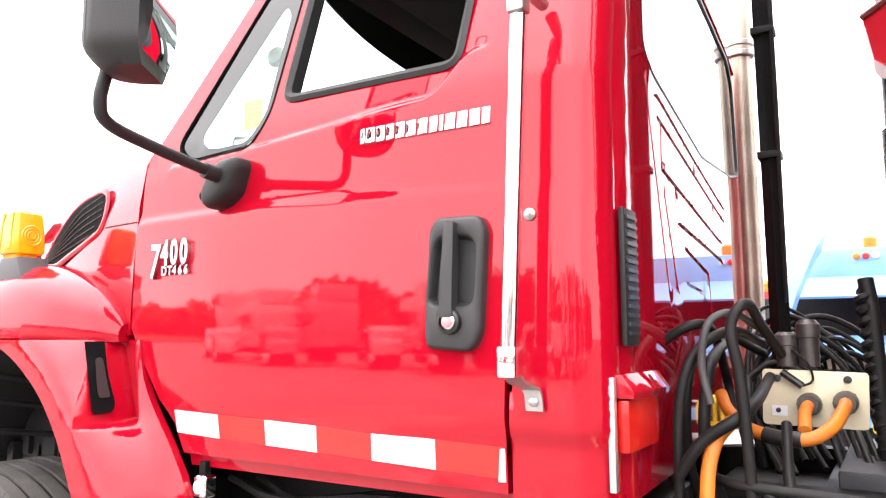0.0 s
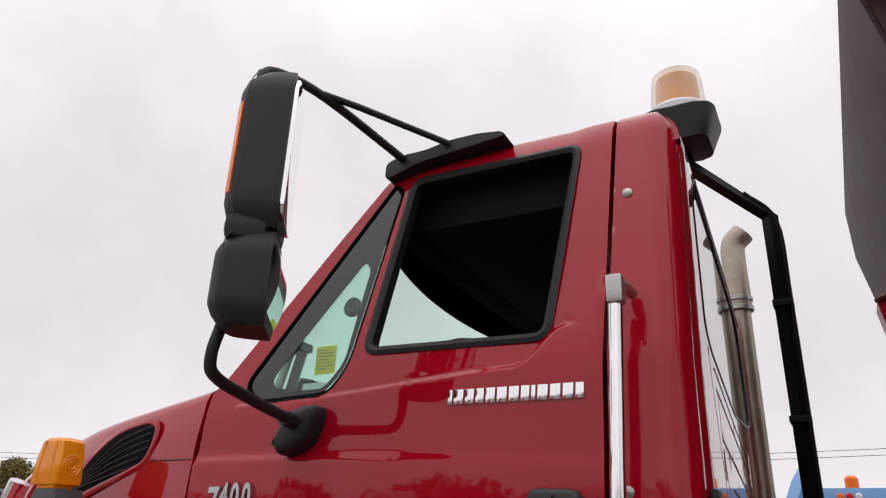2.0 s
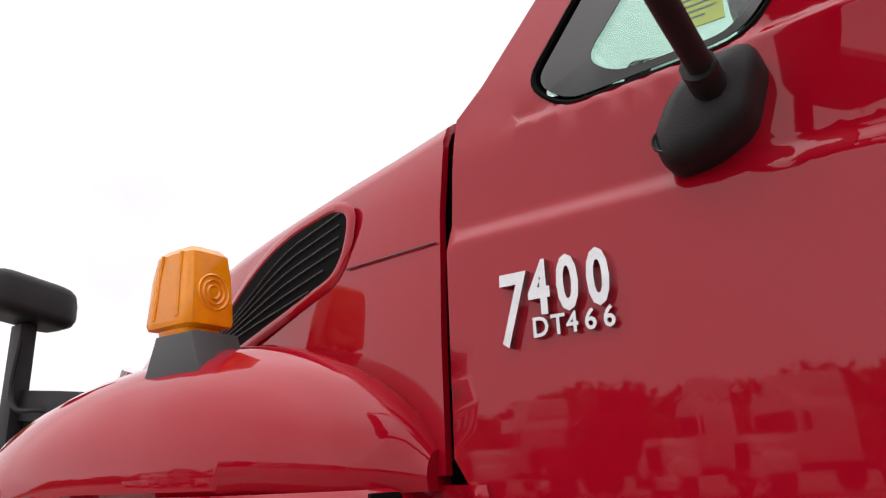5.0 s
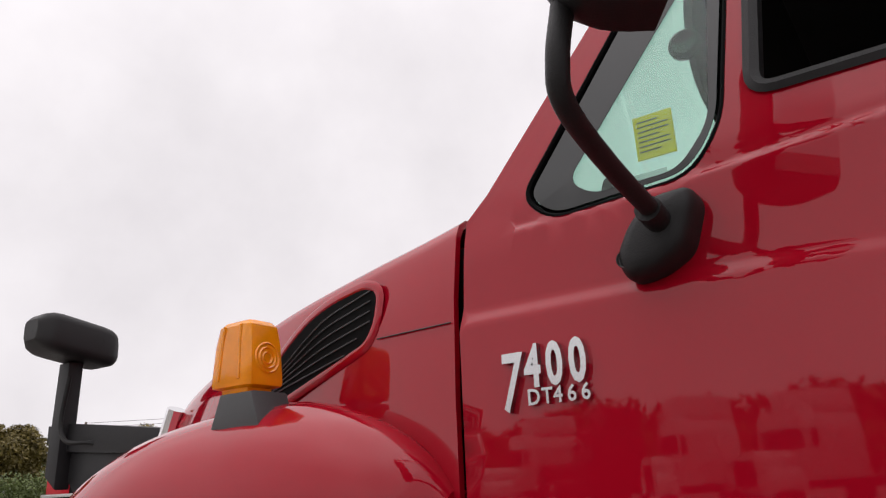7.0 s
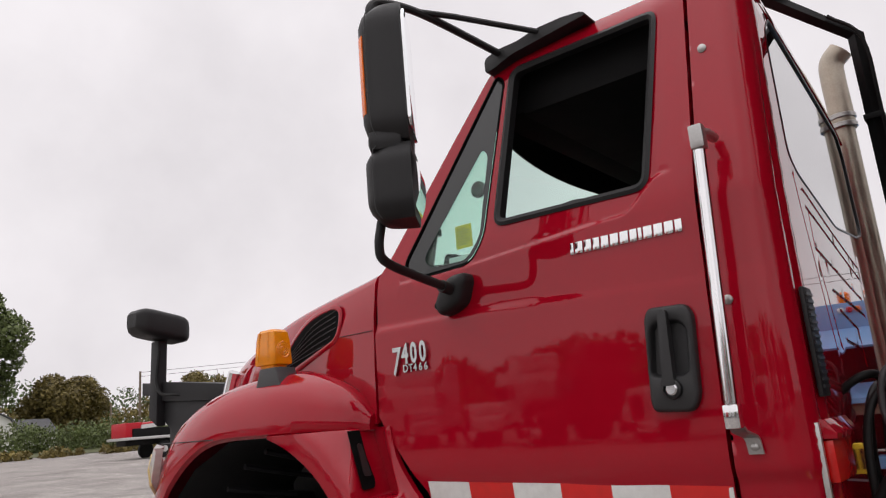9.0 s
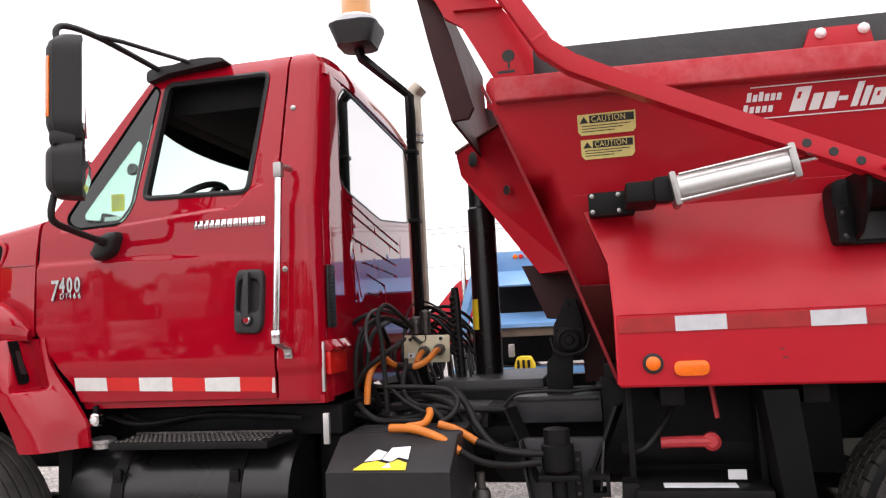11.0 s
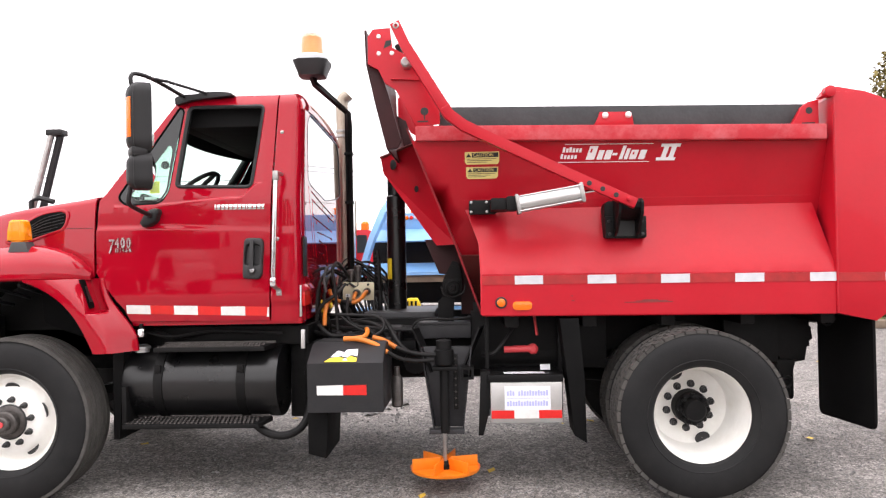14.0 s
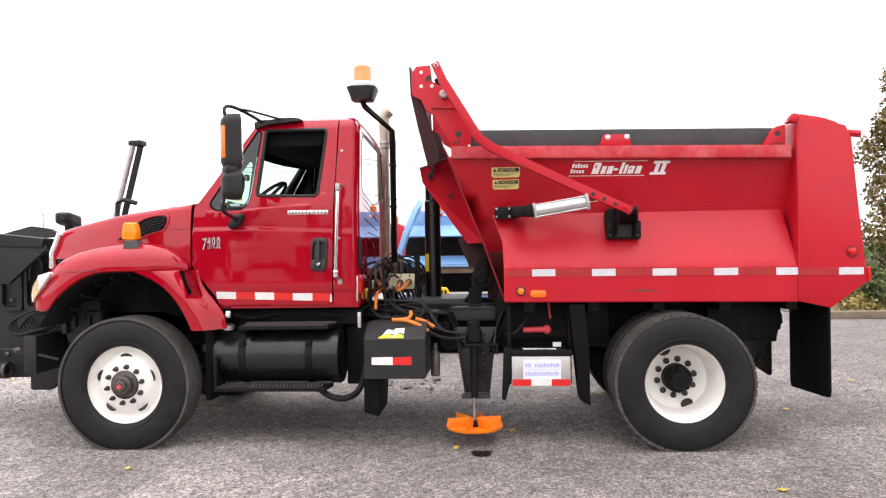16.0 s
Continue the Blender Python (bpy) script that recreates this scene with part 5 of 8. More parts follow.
        part("reflective_tape", box(5.548, 5.726, 0.030, 0.0345, 1.296, 1.350), SILVER_TAPE, post)
        part("reflective_tape", box(5.262, 5.548, 0.0305, 0.0345, 1.296, 1.350), DULL_RED_TAPE, post)
        for i in range(5):
            x0 = 3.266 + 0.457 * i
            z0 = 1.311 - 0.006 * i * 0.457
            part("reflective_tape", box(x0, x0 + 0.178, 0.0355, 0.0395, z0, z0 + 0.055), SILVER_TAPE, lr, "silver reflective tape block" if i == 0 else "")
        for a, b, i in [(3.062, 3.266, 0)] + [(3.444 + 0.457 * i, 3.723 + 0.457 * i, i + 0.5) for i in range(4)]:
            z0 = 1.311 - 0.006 * i * 0.457
            part("reflective_tape", box(a, b, 0.0365, 0.0398, z0, z0 + 0.055), DULL_RED_TAPE, lr)
        rl = part("side_marker", lathe([(0.026, 0), (0.026, -0.008), (0.018, -0.014), (0.001, -0.016)], (3.178, 0.036, 1.197), "y", 22), AMBER_FLAT, lr, "round amber side marker")
        part("lamp_grommet", lathe([(0.038, 0), (0.036, -0.009), (0.027, -0.010), (0.026, 0)], (3.178, 0.0395, 1.197), "y", 22, cap=False), BLACK_SM, rl)
        part("side_reflector", prism(rounded([(3.250, 1.150), (3.372, 1.150), (3.372, 1.204), (3.250, 1.204)], 0.026, 6), "y", 0.026, 0.039, 0.004), AMBER_FLAT, lr, "oval amber reflector")
        for a, b, z in ((3.95, 4.25, 1.184), (4.02, 4.22, 1.191), (4.06, 4.16, 1.197), (3.62, 3.64, 1.20), (3.615, 3.63, 1.23)):
            part("scratch", box(a, b, 0.0392, 0.0398, z, z + 0.006), RED_IN, lr, "brownish scuff in the paint" if a == 3.95 else "")
        # clips that hold the board
        part("board_clip", prism([(3.79, 2.318), (4.05, 2.314), (4.045, 2.338), (4.035, 2.40), (3.835, 2.404), (3.815, 2.34)], "y", 0.115, 0.148, 0.004), BODY_RED, body, "red clip with two bright bolts")
        for bx in (3.869, 4.015):
            part("clip_bolt", lathe([(0.020, 0), (0.020, -0.008), (0.012, -0.018), (0.001, -0.02)], (bx, 0.114, 2.380), "y", 14), WHITE_INK, body)
        part("board_clip", prism([(5.03, 2.282), (5.205, 2.278), (5.205, 2.445), (5.14, 2.43), (5.10, 2.40)], "y", 0.11, 0.148, 0.004), BODY_RED, body)
        part("clip_hole", lathe([(0.001, 0), (0.022, 0)], (5.145, 0.108, 2.375), "y", 14, cap=False), BLACK_INK, body)
        part("clip_slot", box(5.10, 5.18, 0.106, 0.109, 2.292, 2.300), BLACK_INK, body)

# front wall, cab guard and doghouse
bulk = [[(2.60, y, 2.33), (2.76, y, 1.92), (2.90, y, 1.57), (3.06, y, 1.12)] for y in (0.10, 0.5, CY, 2 * CY - 0.5, 2 * CY - 0.10)]
part("front_wall", thicken(loft(bulk), 0.012), GRIMY_SHADED_RED, body)
part("body_floor", box(3.0, 5.5, 0.25, 2 * CY - 0.25, 1.13, 1.19, 0.004), CHASSIS, body)
part("tailgate", box(5.50, 5.56, 0.28, 2 * CY - 0.28, 1.15, 2.38, 0.01), BODY_RED, body)
part("hopper_slope", thicken(loft([[(2.92, 0.30, 1.50), (5.3, 0.30, 1.50)], [(3.05, 0.52, 1.15), (5.3, 0.52, 1.15)]]), 0.01), RED_IN, body)
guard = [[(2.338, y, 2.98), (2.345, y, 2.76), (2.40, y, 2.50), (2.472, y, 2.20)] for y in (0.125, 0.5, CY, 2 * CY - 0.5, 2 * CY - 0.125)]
part("cab_guard", thicken(loft(guard), 0.012), GUARD_IN, body, "worn dark brown-red cab guard sheet, shade in its colour")
PLATE = [(2.352, 2.925), (2.387, 2.972), (2.498, 2.979), (2.508, 2.850), (2.60, 2.80), (2.690, 2.64), (2.809, 2.48), (2.809, 2.350), (2.655, 2.335), (2.53, 2.58), (2.46, 2.62), (2.42, 2.715), (2.352, 2.742)]
for k in (0, 1):
    p1 = prism(PLATE, "y", 0.085, 0.11, 0.003)
    p2 = prism([(2.345, 2.765), (2.425, 2.715), (2.475, 2.56), (2.555, 2.25), (2.53, 2.205), (2.462, 2.20), (2.395, 2.50)], "y", 0.12, 0.15, 0.003)
    if k:
        for p in (p1, p2):
            bmesh.ops.transform(p, matrix=Matrix.Translation((0, 2 * CY, 0)) @ Matrix.Diagonal((1, -1, 1, 1)), verts=p.verts)
    gp = part("guard_plate", p1, BODY_RED, body, "red gusset plate with bolts and a keyhole")
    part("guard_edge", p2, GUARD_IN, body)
    if not k:
        for bx, bz in ((2.425, 2.925), (2.424, 2.815), (2.508, 2.815)):
            part("plate_bolt", lathe([(0.015, 0), (0.013, -0.008), (0.001, -0.01)], (bx, 0.085, bz), "y", 12), WHITE_INK, gp)
        part("keyhole", lathe([(0.001, 0), (0.024, 0), (0.027, 0.003)], (2.712, 0.083, 2.432), "y", 16, cap=False), BLACK_INK, gp)
        part("keyhole", box(2.708, 2.716, 0.0825, 0.0835, 2.378, 2.418), BLACK_INK, gp)
        part("slot", box(2.665, 2.735, 0.082, 0.085, 2.362, 2.372), BLACK_INK, gp)
        part("notch", prism([(2.455, 2.845), (2.50, 2.865), (2.51, 2.90), (2.47, 2.895)], "y", 0.0825, 0.0845), BLACK_INK, gp)
part("guard_fold", prism([(2.50, 2.64), (2.70, 2.63), (2.69, 2.645), (2.51, 2.66)], "y", 0.06, 0.11), BODY_RED, body)
part("guard_tube", tube([(2.545, 0.12, 2.865), (2.545, 1.9, 2.865)], 0.02, 10), CHASSIS, body)
pin = part("roller_pin", lathe([(0.033, 0.1), (0.033, -0.02), (0.024, -0.028), (0.024, -0.034), (0.001, -0.034)], (2.605, 0.03, 2.735), "y", 16), STEEL, body, "steel roller pin")

near = [(2.312, 0.975, 2.258), (2.612, 0.660, 2.318), (2.888, 0.39, 1.578), (2.752, 0.485, 1.575), (2.332, 0.975, 2.140)]
bm = bmesh.new()
a = [bm.verts.new(p) for p in near]
b = [bm.verts.new(far(p)) for p in near]
bm.faces.new(a)
bm.faces.new(b[::-1])
for i in range(5):
    bm.faces.new((a[i], b[i], b[(i + 1) % 5], a[(i + 1) % 5]))
dog = part("doghouse", bm, BODY_RED, body, "red wedge-shaped hoist housing on the front wall", angle=20)
part("housing_flange", tube([(2.612, 0.655, 2.318), (2.750, 0.520, 1.948), (2.888, 0.385, 1.578)], 0.008, 6), BODY_RED, dog)
part("housing_lip", tube([(2.312, 0.975, 2.263), (2.612, 0.66, 2.323)], 0.010, 6), RED_IN, dog)
for p, r in (((2.428, 0.845, 2.190), 0.036), ((2.615, 0.640, 1.985), 0.022)):
    part("housing_hole", lathe([(0.001, 0), (r, 0), (r * 1.1, 0.002)], p, "y", 16, cap=False), BLACK_INK, dog).matrix_basis = Matrix.Translation(p) @ Matrix.Rotation(radians(-46), 4, "Z") @ Matrix.Translation([-c for c in p]) @ Matrix.Translation((0.0, -0.012, 0))

# dark colour stands for the shade below the hoist housing
part("sill_plate", prism([(2.66, 1.62), (2.90, 1.62), (3.06, 1.48), (3.05, 1.09), (2.915, 1.085), (2.913, 1.36), (2.762, 1.375)], "y", 0.60, 0.62, 0.006), GUARD_IN, body, "dark red front plate of the dump body, shade in its colour")
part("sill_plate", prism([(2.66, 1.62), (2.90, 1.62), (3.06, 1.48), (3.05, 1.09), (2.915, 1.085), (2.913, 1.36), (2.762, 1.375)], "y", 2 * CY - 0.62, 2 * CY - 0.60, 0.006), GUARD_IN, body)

# caution plates and lettering on the upper side
tilt = math.degrees(math.atan(0.36))
for x0, z0, w, h in ((2.965, 2.088, 0.222, 0.082), (2.972, 1.998, 0.206, 0.078)):
    yq = up_y(z0 + h / 2) - 0.004
    m = pose(x0, up_y(z0) - 0.006, z0, 90 + tilt * 0.98)
    lab = sheet([(0, 0.015), (0.012, 0), (w - 0.012, 0), (w, 0.015), (w, h), (0, h)], [], lambda u, v: m @ Vector((u, v, 0)), m.to_3x3() @ Vector((0, 0, -0.002)), 0.1)
    lab = part("caution_plate", lab, PALE_YELLOW, body, "yellow and black caution plate")
    bl = sheet([(0.046, h * 0.56), (w - 0.006, h * 0.56), (w - 0.006, h - 0.006), (0.046, h - 0.006)], [], lambda u, v: m @ Vector((u, v, 0.0015)), m.to_3x3() @ Vector((0, 0, -0.001)), 0.1)
    part("plate_heading", bl, BLACK_INK, lab)
    words("caution_word", "CAUTION", PALE_YELLOW, lab, m @ pose(0.053, h * 0.62, 0.002) @ Matrix.Diagonal((0.82, 1, 1, 1)), h * 0.40, 0.0004, 0, 1.12)
    part("warning_triangle", sheet([(0.008, h * 0.58), (0.042, h * 0.58), (0.025, h - 0.008)], [], lambda u, v: m @ Vector((u, v, 0.0015)), m.to_3x3() @ Vector((0, 0, -0.001)), 0.1), BLACK_INK, lab)
    for i in range(3):
        part("text_bar", sheet([(0.014, h * (0.42 - 0.13 * i)), (w - 0.02 - 0.03 * i, h * (0.42 - 0.13 * i)), (w - 0.02 - 0.03 * i, h * (0.46 - 0.13 * i)), (0.014, h * (0.46 - 0.13 * i))], [], lambda u, v: m @ Vector((u, v, 0.0012)), m.to_3x3() @ Vector((0, 0, -0.001)), 0.2), BLACK_INK, lab)
# maker's lettering as plain slanted shapes: two thin rules, a small block pair and a row of slanted blocks
m = pose(3.565, up_y(2.075) - 0.006, 2.075, 90 + tilt * 0.98, 0, 0) @ Matrix.Rotation(radians(-0.8), 4, "Z")


def decal(pts, material=WHITE_INK):
    return part("maker_lettering", sheet(pts, [], lambda u, v: m @ Vector((u, v, 0)), m.to_3x3() @ Vector((0, 0, -0.002)), 0.3), material, body)


decal([(0.04, 0.128), (0.60, 0.128), (0.598, 0.132), (0.041, 0.132)])
decal([(0.0, 0.012), (0.58, 0.012), (0.581, 0.016), (0.001, 0.016)])
for i in range(6):
    decal([(0.025 + 0.021 * i, 0.078), (0.041 + 0.021 * i, 0.078), (0.045 + 0.021 * i, 0.104 + 0.008 * (i in (0, 2))), (0.030 + 0.021 * i, 0.104 + 0.008 * (i in (0, 2)))])
for i in range(5):
    decal([(0.012 + 0.022 * i, 0.036), (0.028 + 0.022 * i, 0.036), (0.032 + 0.022 * i, 0.060 + 0.008 * (i == 0)), (0.017 + 0.022 * i, 0.060 + 0.008 * (i == 0))])
u0 = 0.175
for w, h, lo in ((0.062, 0.088, 0.0), (0.040, 0.060, 0.0), (0.048, 0.060, 0.0), (0.036, 0.016, 0.026), (0.026, 0.088, 0.0), (0.026, 0.070, 0.0), (0.052, 0.060, 0.0), (0.046, 0.060, 0.0)):
    v0 = 0.030 + lo
    sl = 0.30 * h
    decal([(u0, v0), (u0 + w * 0.86, v0), (u0 + w * 0.86 + sl, v0 + h), (u0 + sl, v0 + h)])
    if w > 0.05:
        decal([(u0 + w * 0.42, v0 + h * 0.52), (u0 + w * 0.6, v0 + h * 0.52), (u0 + w * 0.6 + sl * 0.28, v0 + h * 0.80), (u0 + w * 0.42 + sl * 0.28, v0 + h * 0.80)], BODY_RED).location = (0, -0.0008, 0)
    u0 += w + 0.006
for a, b, c, d in ((0.62, 0.74, 0.020, 0.040), (0.648, 0.770, 0.108, 0.128), (0.652, 0.682, 0.04, 0.108), (0.70, 0.730, 0.04, 0.108)):
    decal([(a, c), (b, c), (b + (d - c) * 0.28, d), (a + (d - c) * 0.28, d)])

# tarp arm with its cylinder and brackets
def bar(pts, w, t, y):
    """A flat bar of width w along points (x, z)."""
    n = len(pts)
    up_, dn = [], []
    for i, p in enumerate(pts):
        p = Vector(p)
        a_, b_ = Vector(pts[max(0, i - 1)]), Vector(pts[min(n - 1, i + 1)])
        d = (b_ - a_).normalized()
        nn = Vector((-d.y, d.x))
        up_.append(tuple(p + nn * w / 2)), dn.append(tuple(p - nn * w / 2))
    return prism(up_ + dn[::-1], "y", y, y + t, 0.006)


arm = part("tarp_arm", bar([(2.550, 2.945), (2.612, 2.805), (2.868, 2.372), (2.96, 2.298), (3.10, 2.230), (3.55, 2.01), (4.00, 1.795)], 0.062, 0.075, -0.135), BODY_RED, body, "bent red tarp lever arm")
part("arm_weld", bar([(2.848, 2.418), (2.856, 2.403)], 0.068, 0.08, -0.137), BODY_RED, arm)
for x, z in ((3.72, 1.925), (3.80, 1.888), (3.88, 1.850)):
    part("arm_hole", lathe([(0.001, 0), (0.014, 0), (0.016, 0.002)], (x, -0.137, z), "y", 12, cap=False), BLACK_INK, arm)
part("arm_pin", lathe([(0.014, 0), (0.012, -0.02), (0.001, -0.022)], (3.955, -0.135, 1.822), "y", 12), BODY_RED, arm)
part("arm_eye", lathe([(0.018, 0.01), (0.02, -0.004), (0.011, -0.006), (0.01, 0.0)], (2.560, -0.135, 2.922), "y", 14, cap=False), STEEL, arm)
cylinder = part("tarp_cylinder", tube([(3.295, -0.09, 1.808), (3.665, -0.09, 1.868)], 0.052, 24), ALU, body, "bright aluminium air cylinder")
for p, q in (((3.275, -0.09, 1.805), (3.300, -0.09, 1.809)), ((3.662, -0.09, 1.868), (3.690, -0.09, 1.872))):
    d = (Vector(q) - Vector(p)).length
    bb = box(-d / 2, d / 2, -0.06, 0.06, -0.062, 0.062, 0.012)
    bmesh.ops.transform(bb, matrix=Matrix.Translation((Vector(p) + Vector(q)) / 2) @ Matrix.Rotation(-math.atan2(0.06, 0.37), 4, "Y"), verts=bb.verts)
    part("cylinder_head", bb, STEEL, cylinder)
part("piston_rod", tube([(3.69, -0.09, 1.872), (3.84, -0.08, 1.893)], 0.012), CHROME, cylinder)
for dz in (-0.045, 0.045):
    part("tie_rod", tube([(3.30, -0.145, 1.808 + dz), (3.67, -0.145, 1.868 + dz)], 0.006, 6), STEEL, cylinder)
cb = part("cylinder_bracket", prism(rounded([(2.985, 1.765), (3.16, 1.765), (3.16, 1.855), (2.985, 1.855)], 0.01), "y", 0.12, 0.21, 0.004), CHASSIS, body, "black cylinder bracket")
part("bracket_lug", box(3.12, 3.235, -0.10, 0.16, 1.775, 1.850, 0.012), CHASSIS, cb)
part("bracket_lug", box(3.215, 3.285, -0.12, -0.05, 1.765, 1.86, 0.02), CHASSIS, cb)
for x, z in ((3.0, 1.78), (3.0, 1.842), (3.10, 1.842), (3.10, 1.78)):
    screw((x, 0.12, z), 0.009, STEEL, cb)
bk = part("arm_bracket", prism(rounded([(3.845, 1.592), (4.105, 1.588), (4.088, 1.74), (4.075, 1.80), (4.05, 1.828), (3.865, 1.828), (3.845, 1.80)], 0.015), "y", 0.095, 0.20, 0.004), CHASSIS, body, "black cast arm bracket bolted to the skirt")
for x0, x1 in ((3.845, 3.905), (4.045, 4.104)):
    part("bracket_flange", box(x0, x1, 0.062, 0.10, 1.594, 1.73, 0.008), CHASSIS, bk)
for x0 in (3.900, 4.036):
    part("bracket_cheek", prism(rounded([(0.10, 1.60), (0.02, 1.62), (-0.10, 1.74), (-0.11, 1.81), (-0.06, 1.832), (0.12, 1.832)], 0.012), "x", x0, x0 + 0.016, 0.003), CHASSIS, bk)
part("bracket_pocket", box(3.915, 4.038, 0.088, 0.096, 1.605, 1.71), BLACK_INK, bk)
part("bracket_arch", prism(rounded([(0.10, 1.70), (0.03, 1.71), (-0.085, 1.77), (-0.09, 1.815), (-0.05, 1.832), (0.10, 1.832)], 0.012), "x", 3.912, 4.04, 0.004), CHASSIS, bk)
for x, z in ((3.872, 1.618), (4.078, 1.614), (3.868, 1.70), (4.072, 1.697)):
    screw((x, 0.062, z), 0.011, BLACK_SM, bk)

# --- chassis
fr = part("frame_rail", prism([(-1.0, 0.82), (5.34, 0.82), (5.34, 1.06), (2.0, 1.06), (1.6, 1.02), (-1.0, 1.02)], "y", 0.62, 0.70, 0.005), CHASSIS, truck, "black steel frame rail")
part("frame_rail", prism([(-1.0, 0.82), (5.34, 0.82), (5.34, 1.06), (2.0, 1.06), (1.6, 1.02), (-1.0, 1.02)], "y", 1.36, 1.44, 0.005), CHASSIS, truck)
for x in (-0.3, 2.15, 2.95, 3.4, 5.0, 5.22):
    part("cross_member", box(x, x + 0.10, 0.70, 1.36, 0.84, 1.02, 0.006), CHASSIS, truck)
part("engine", box(-0.62, 0.56, 0.62, 1.44, 0.72, 1.60, 0.05), CHASSIS, truck)
part("transmission", tube([(0.6, CY, 0.80), (1.9, CY, 0.78)], 0.20, 14), CHASSIS, truck)
part("drive_shaft", tube([(1.9, CY, 0.75), (4.2, CY, 0.56)], 0.05, 12), CHASSIS, truck)
part("leaf_spring", thicken(loft([[(3.65 + 1.45 * t, y, 0.78 - 0.16 * math.sin(math.pi * t)) for t in (0, 0.2, 0.4, 0.6, 0.8, 1)] for y in (0.50, 0.60)]), 0.07), CHASSIS, truck)
part("leaf_spring", thicken(loft([[(-0.65 + 1.45 * t, y, 0.72 - 0.12 * math.sin(math.pi * t)) for t in (0, 0.2, 0.4, 0.6, 0.8, 1)] for y in (0.50, 0.60)]), 0.06), CHASSIS, truck)
part("under_cab_frame", box(0.62, 1.90, 0.24, 0.62, 0.93, 1.06, 0.02), CHASSIS, truck)
for i in range(6):
    y = 0.16 + 0.05 * i
    part("wiring_hose", tube(smooth_line([(0.82 + 0.05 * i, y, 1.04), (1.0 + 0.04 * i, y, 1.00 - 0.012 * i), (1.3, y + 0.03, 1.03), (1.75 - 0.05 * i, y, 1.015)], 5), 0.011, 7), HOSE, truck)
# unseen tanks, added to keep the space under the truck dark
for y, z in ((0.74, 0.74), (1.32, 0.74)):
    part("filler_cylinder", tube([(2.02, y, z), (3.55, y, z)], 0.12, 18), CHASSIS, truck, "black cylinder added to keep the space under the truck dark")
part("far_fuel_tank", tube([(0.76, 2 * CY - 0.27, 0.695), (1.76, 2 * CY - 0.27, 0.695)], 0.24, 28), TANK, truck)
for x in (3.2, 3.7, 4.2, 4.7, 5.2):
    part("body_cross_beam", box(x, x + 0.09, 0.14, 2 * CY - 0.14, 1.03, 1.13, 0.006), CHASSIS, body)
part("body_long_beam", box(3.0, 5.5, 0.70, 0.80, 1.06, 1.14, 0.006), CHASSIS, body)
# black backing sheets, added so the gaps behind read dark
part("backing_panel", box(2.98, 3.90, 0.44, 0.47, 0.72, 1.12, 0.006), CHASSIS, truck)
part("backing_panel", box(4.70, 5.06, 0.46, 0.49, 0.74, 1.10, 0.006), CHASSIS, truck)
# box made up to fill the gap behind the tank with black
bt = part("dark_gap_box", box(1.74, 1.975, 0.36, 0.60, 0.42, 0.93, 0.02), CHASSIS, truck, "black box added to darken the gap behind the fuel tank")
part("box_strap", box(1.84, 1.88, 0.355, 0.36, 0.42, 0.93, 0.002), CHASSIS, bt)
# unseen plate and reservoir, added to block sky light from the ground below
part("shade_deck", box(1.86, 3.12, 0.62, 1.80, 0.955, 0.985, 0.006), CHASSIS, truck, "black plate added behind the cab to shade the ground")
part("oil_reservoir", box(1.95, 2.55, 1.46, 1.90, 0.58, 0.95, 0.03), CHASSIS, truck)
# fuel tank, steps
tank = part("fuel_tank", lathe([(0.001, 0.0), (0.21, 0.0), (0.232, 0.006), (0.240, 0.02), (0.240, 1.0), (0.232, 1.015), (0.001, 1.02)], (0.715, 0.27, 0.695), "x", 48), TANK, truck, "black cylindrical fuel tank")
for x in (0.93, 1.47):
    part("tank_strap", lathe([(0.240, 0), (0.246, 0.002), (0.246, 0.058), (0.240, 0.06)], (x, 0.27, 0.695), "x", 48, cap=False), CHASSIS, tank)
    part("strap_buckle", box(x + 0.01, x + 0.05, 0.03, 0.05, 0.78, 0.83, 0.004), CHASSIS, tank)
part("filler_cap", lathe([(0.045, 0), (0.045, 0.02), (0.055, 0.024), (0.055, 0.038), (0.03, 0.05), (0.001, 0.05)], (0.815, 0.14, 0.905), "z", 20), ALU, tank, "aluminium filler cap")
for z, x0, x1, y0, y1 in ((0.955, 0.93, 1.675, -0.02, 0.19), (0.475, 0.735, 1.64, -0.05, 0.17)):
    st = part("step", prism([(x0 + 0.03, y0), (x1 - 0.0, y0), (x1 + 0.03, y1), (x0, y1)], "z", z - 0.035, z - 0.006, 0.004), CHASSIS, truck, "black grip-tread cab step")
    bm = bmesh.new()
    nx = 30
    for i in range(nx):
        for j in range(4):
            cx_ = x0 + 0.05 + (x1 - x0 - 0.07) * (i + 0.5 * (j % 2)) / nx
            cy_ = y0 + 0.03 + (y1 - y0 - 0.05) * j / 3
            lathe([(0.011, 0), (0.010, 0.006), (0.006, 0.006), (0.005, 0.001)], (cx_, cy_, z - 0.006), "z", 7, bm)
    part("grip_studs", bm, DARK_STEEL, st, kind="stuff")
    part("step_lip", box(x0 + 0.02, x1 + 0.02, y1 - 0.012, y1, z - 0.02, z + 0.008, 0.003), DARK_STEEL, st)
part("step_hanger", box(0.74, 0.77, 0.0, 0.2, 0.44, 0.70, 0.004), CHASSIS, truck)
for x in (0.95, 1.54):
    part("step_hanger", box(x, x + 0.06, 0.02, 0.2, 0.425, 0.455, 0.004), CHASSIS, truck)
part("splash_flap", prism([(0.66, 0.35), (0.70, 0.35), (0.74, 1.02), (0.66, 1.02)], "y", 0.05, 0.60, 0.004), FLAP, truck, "black rubber splash flap")
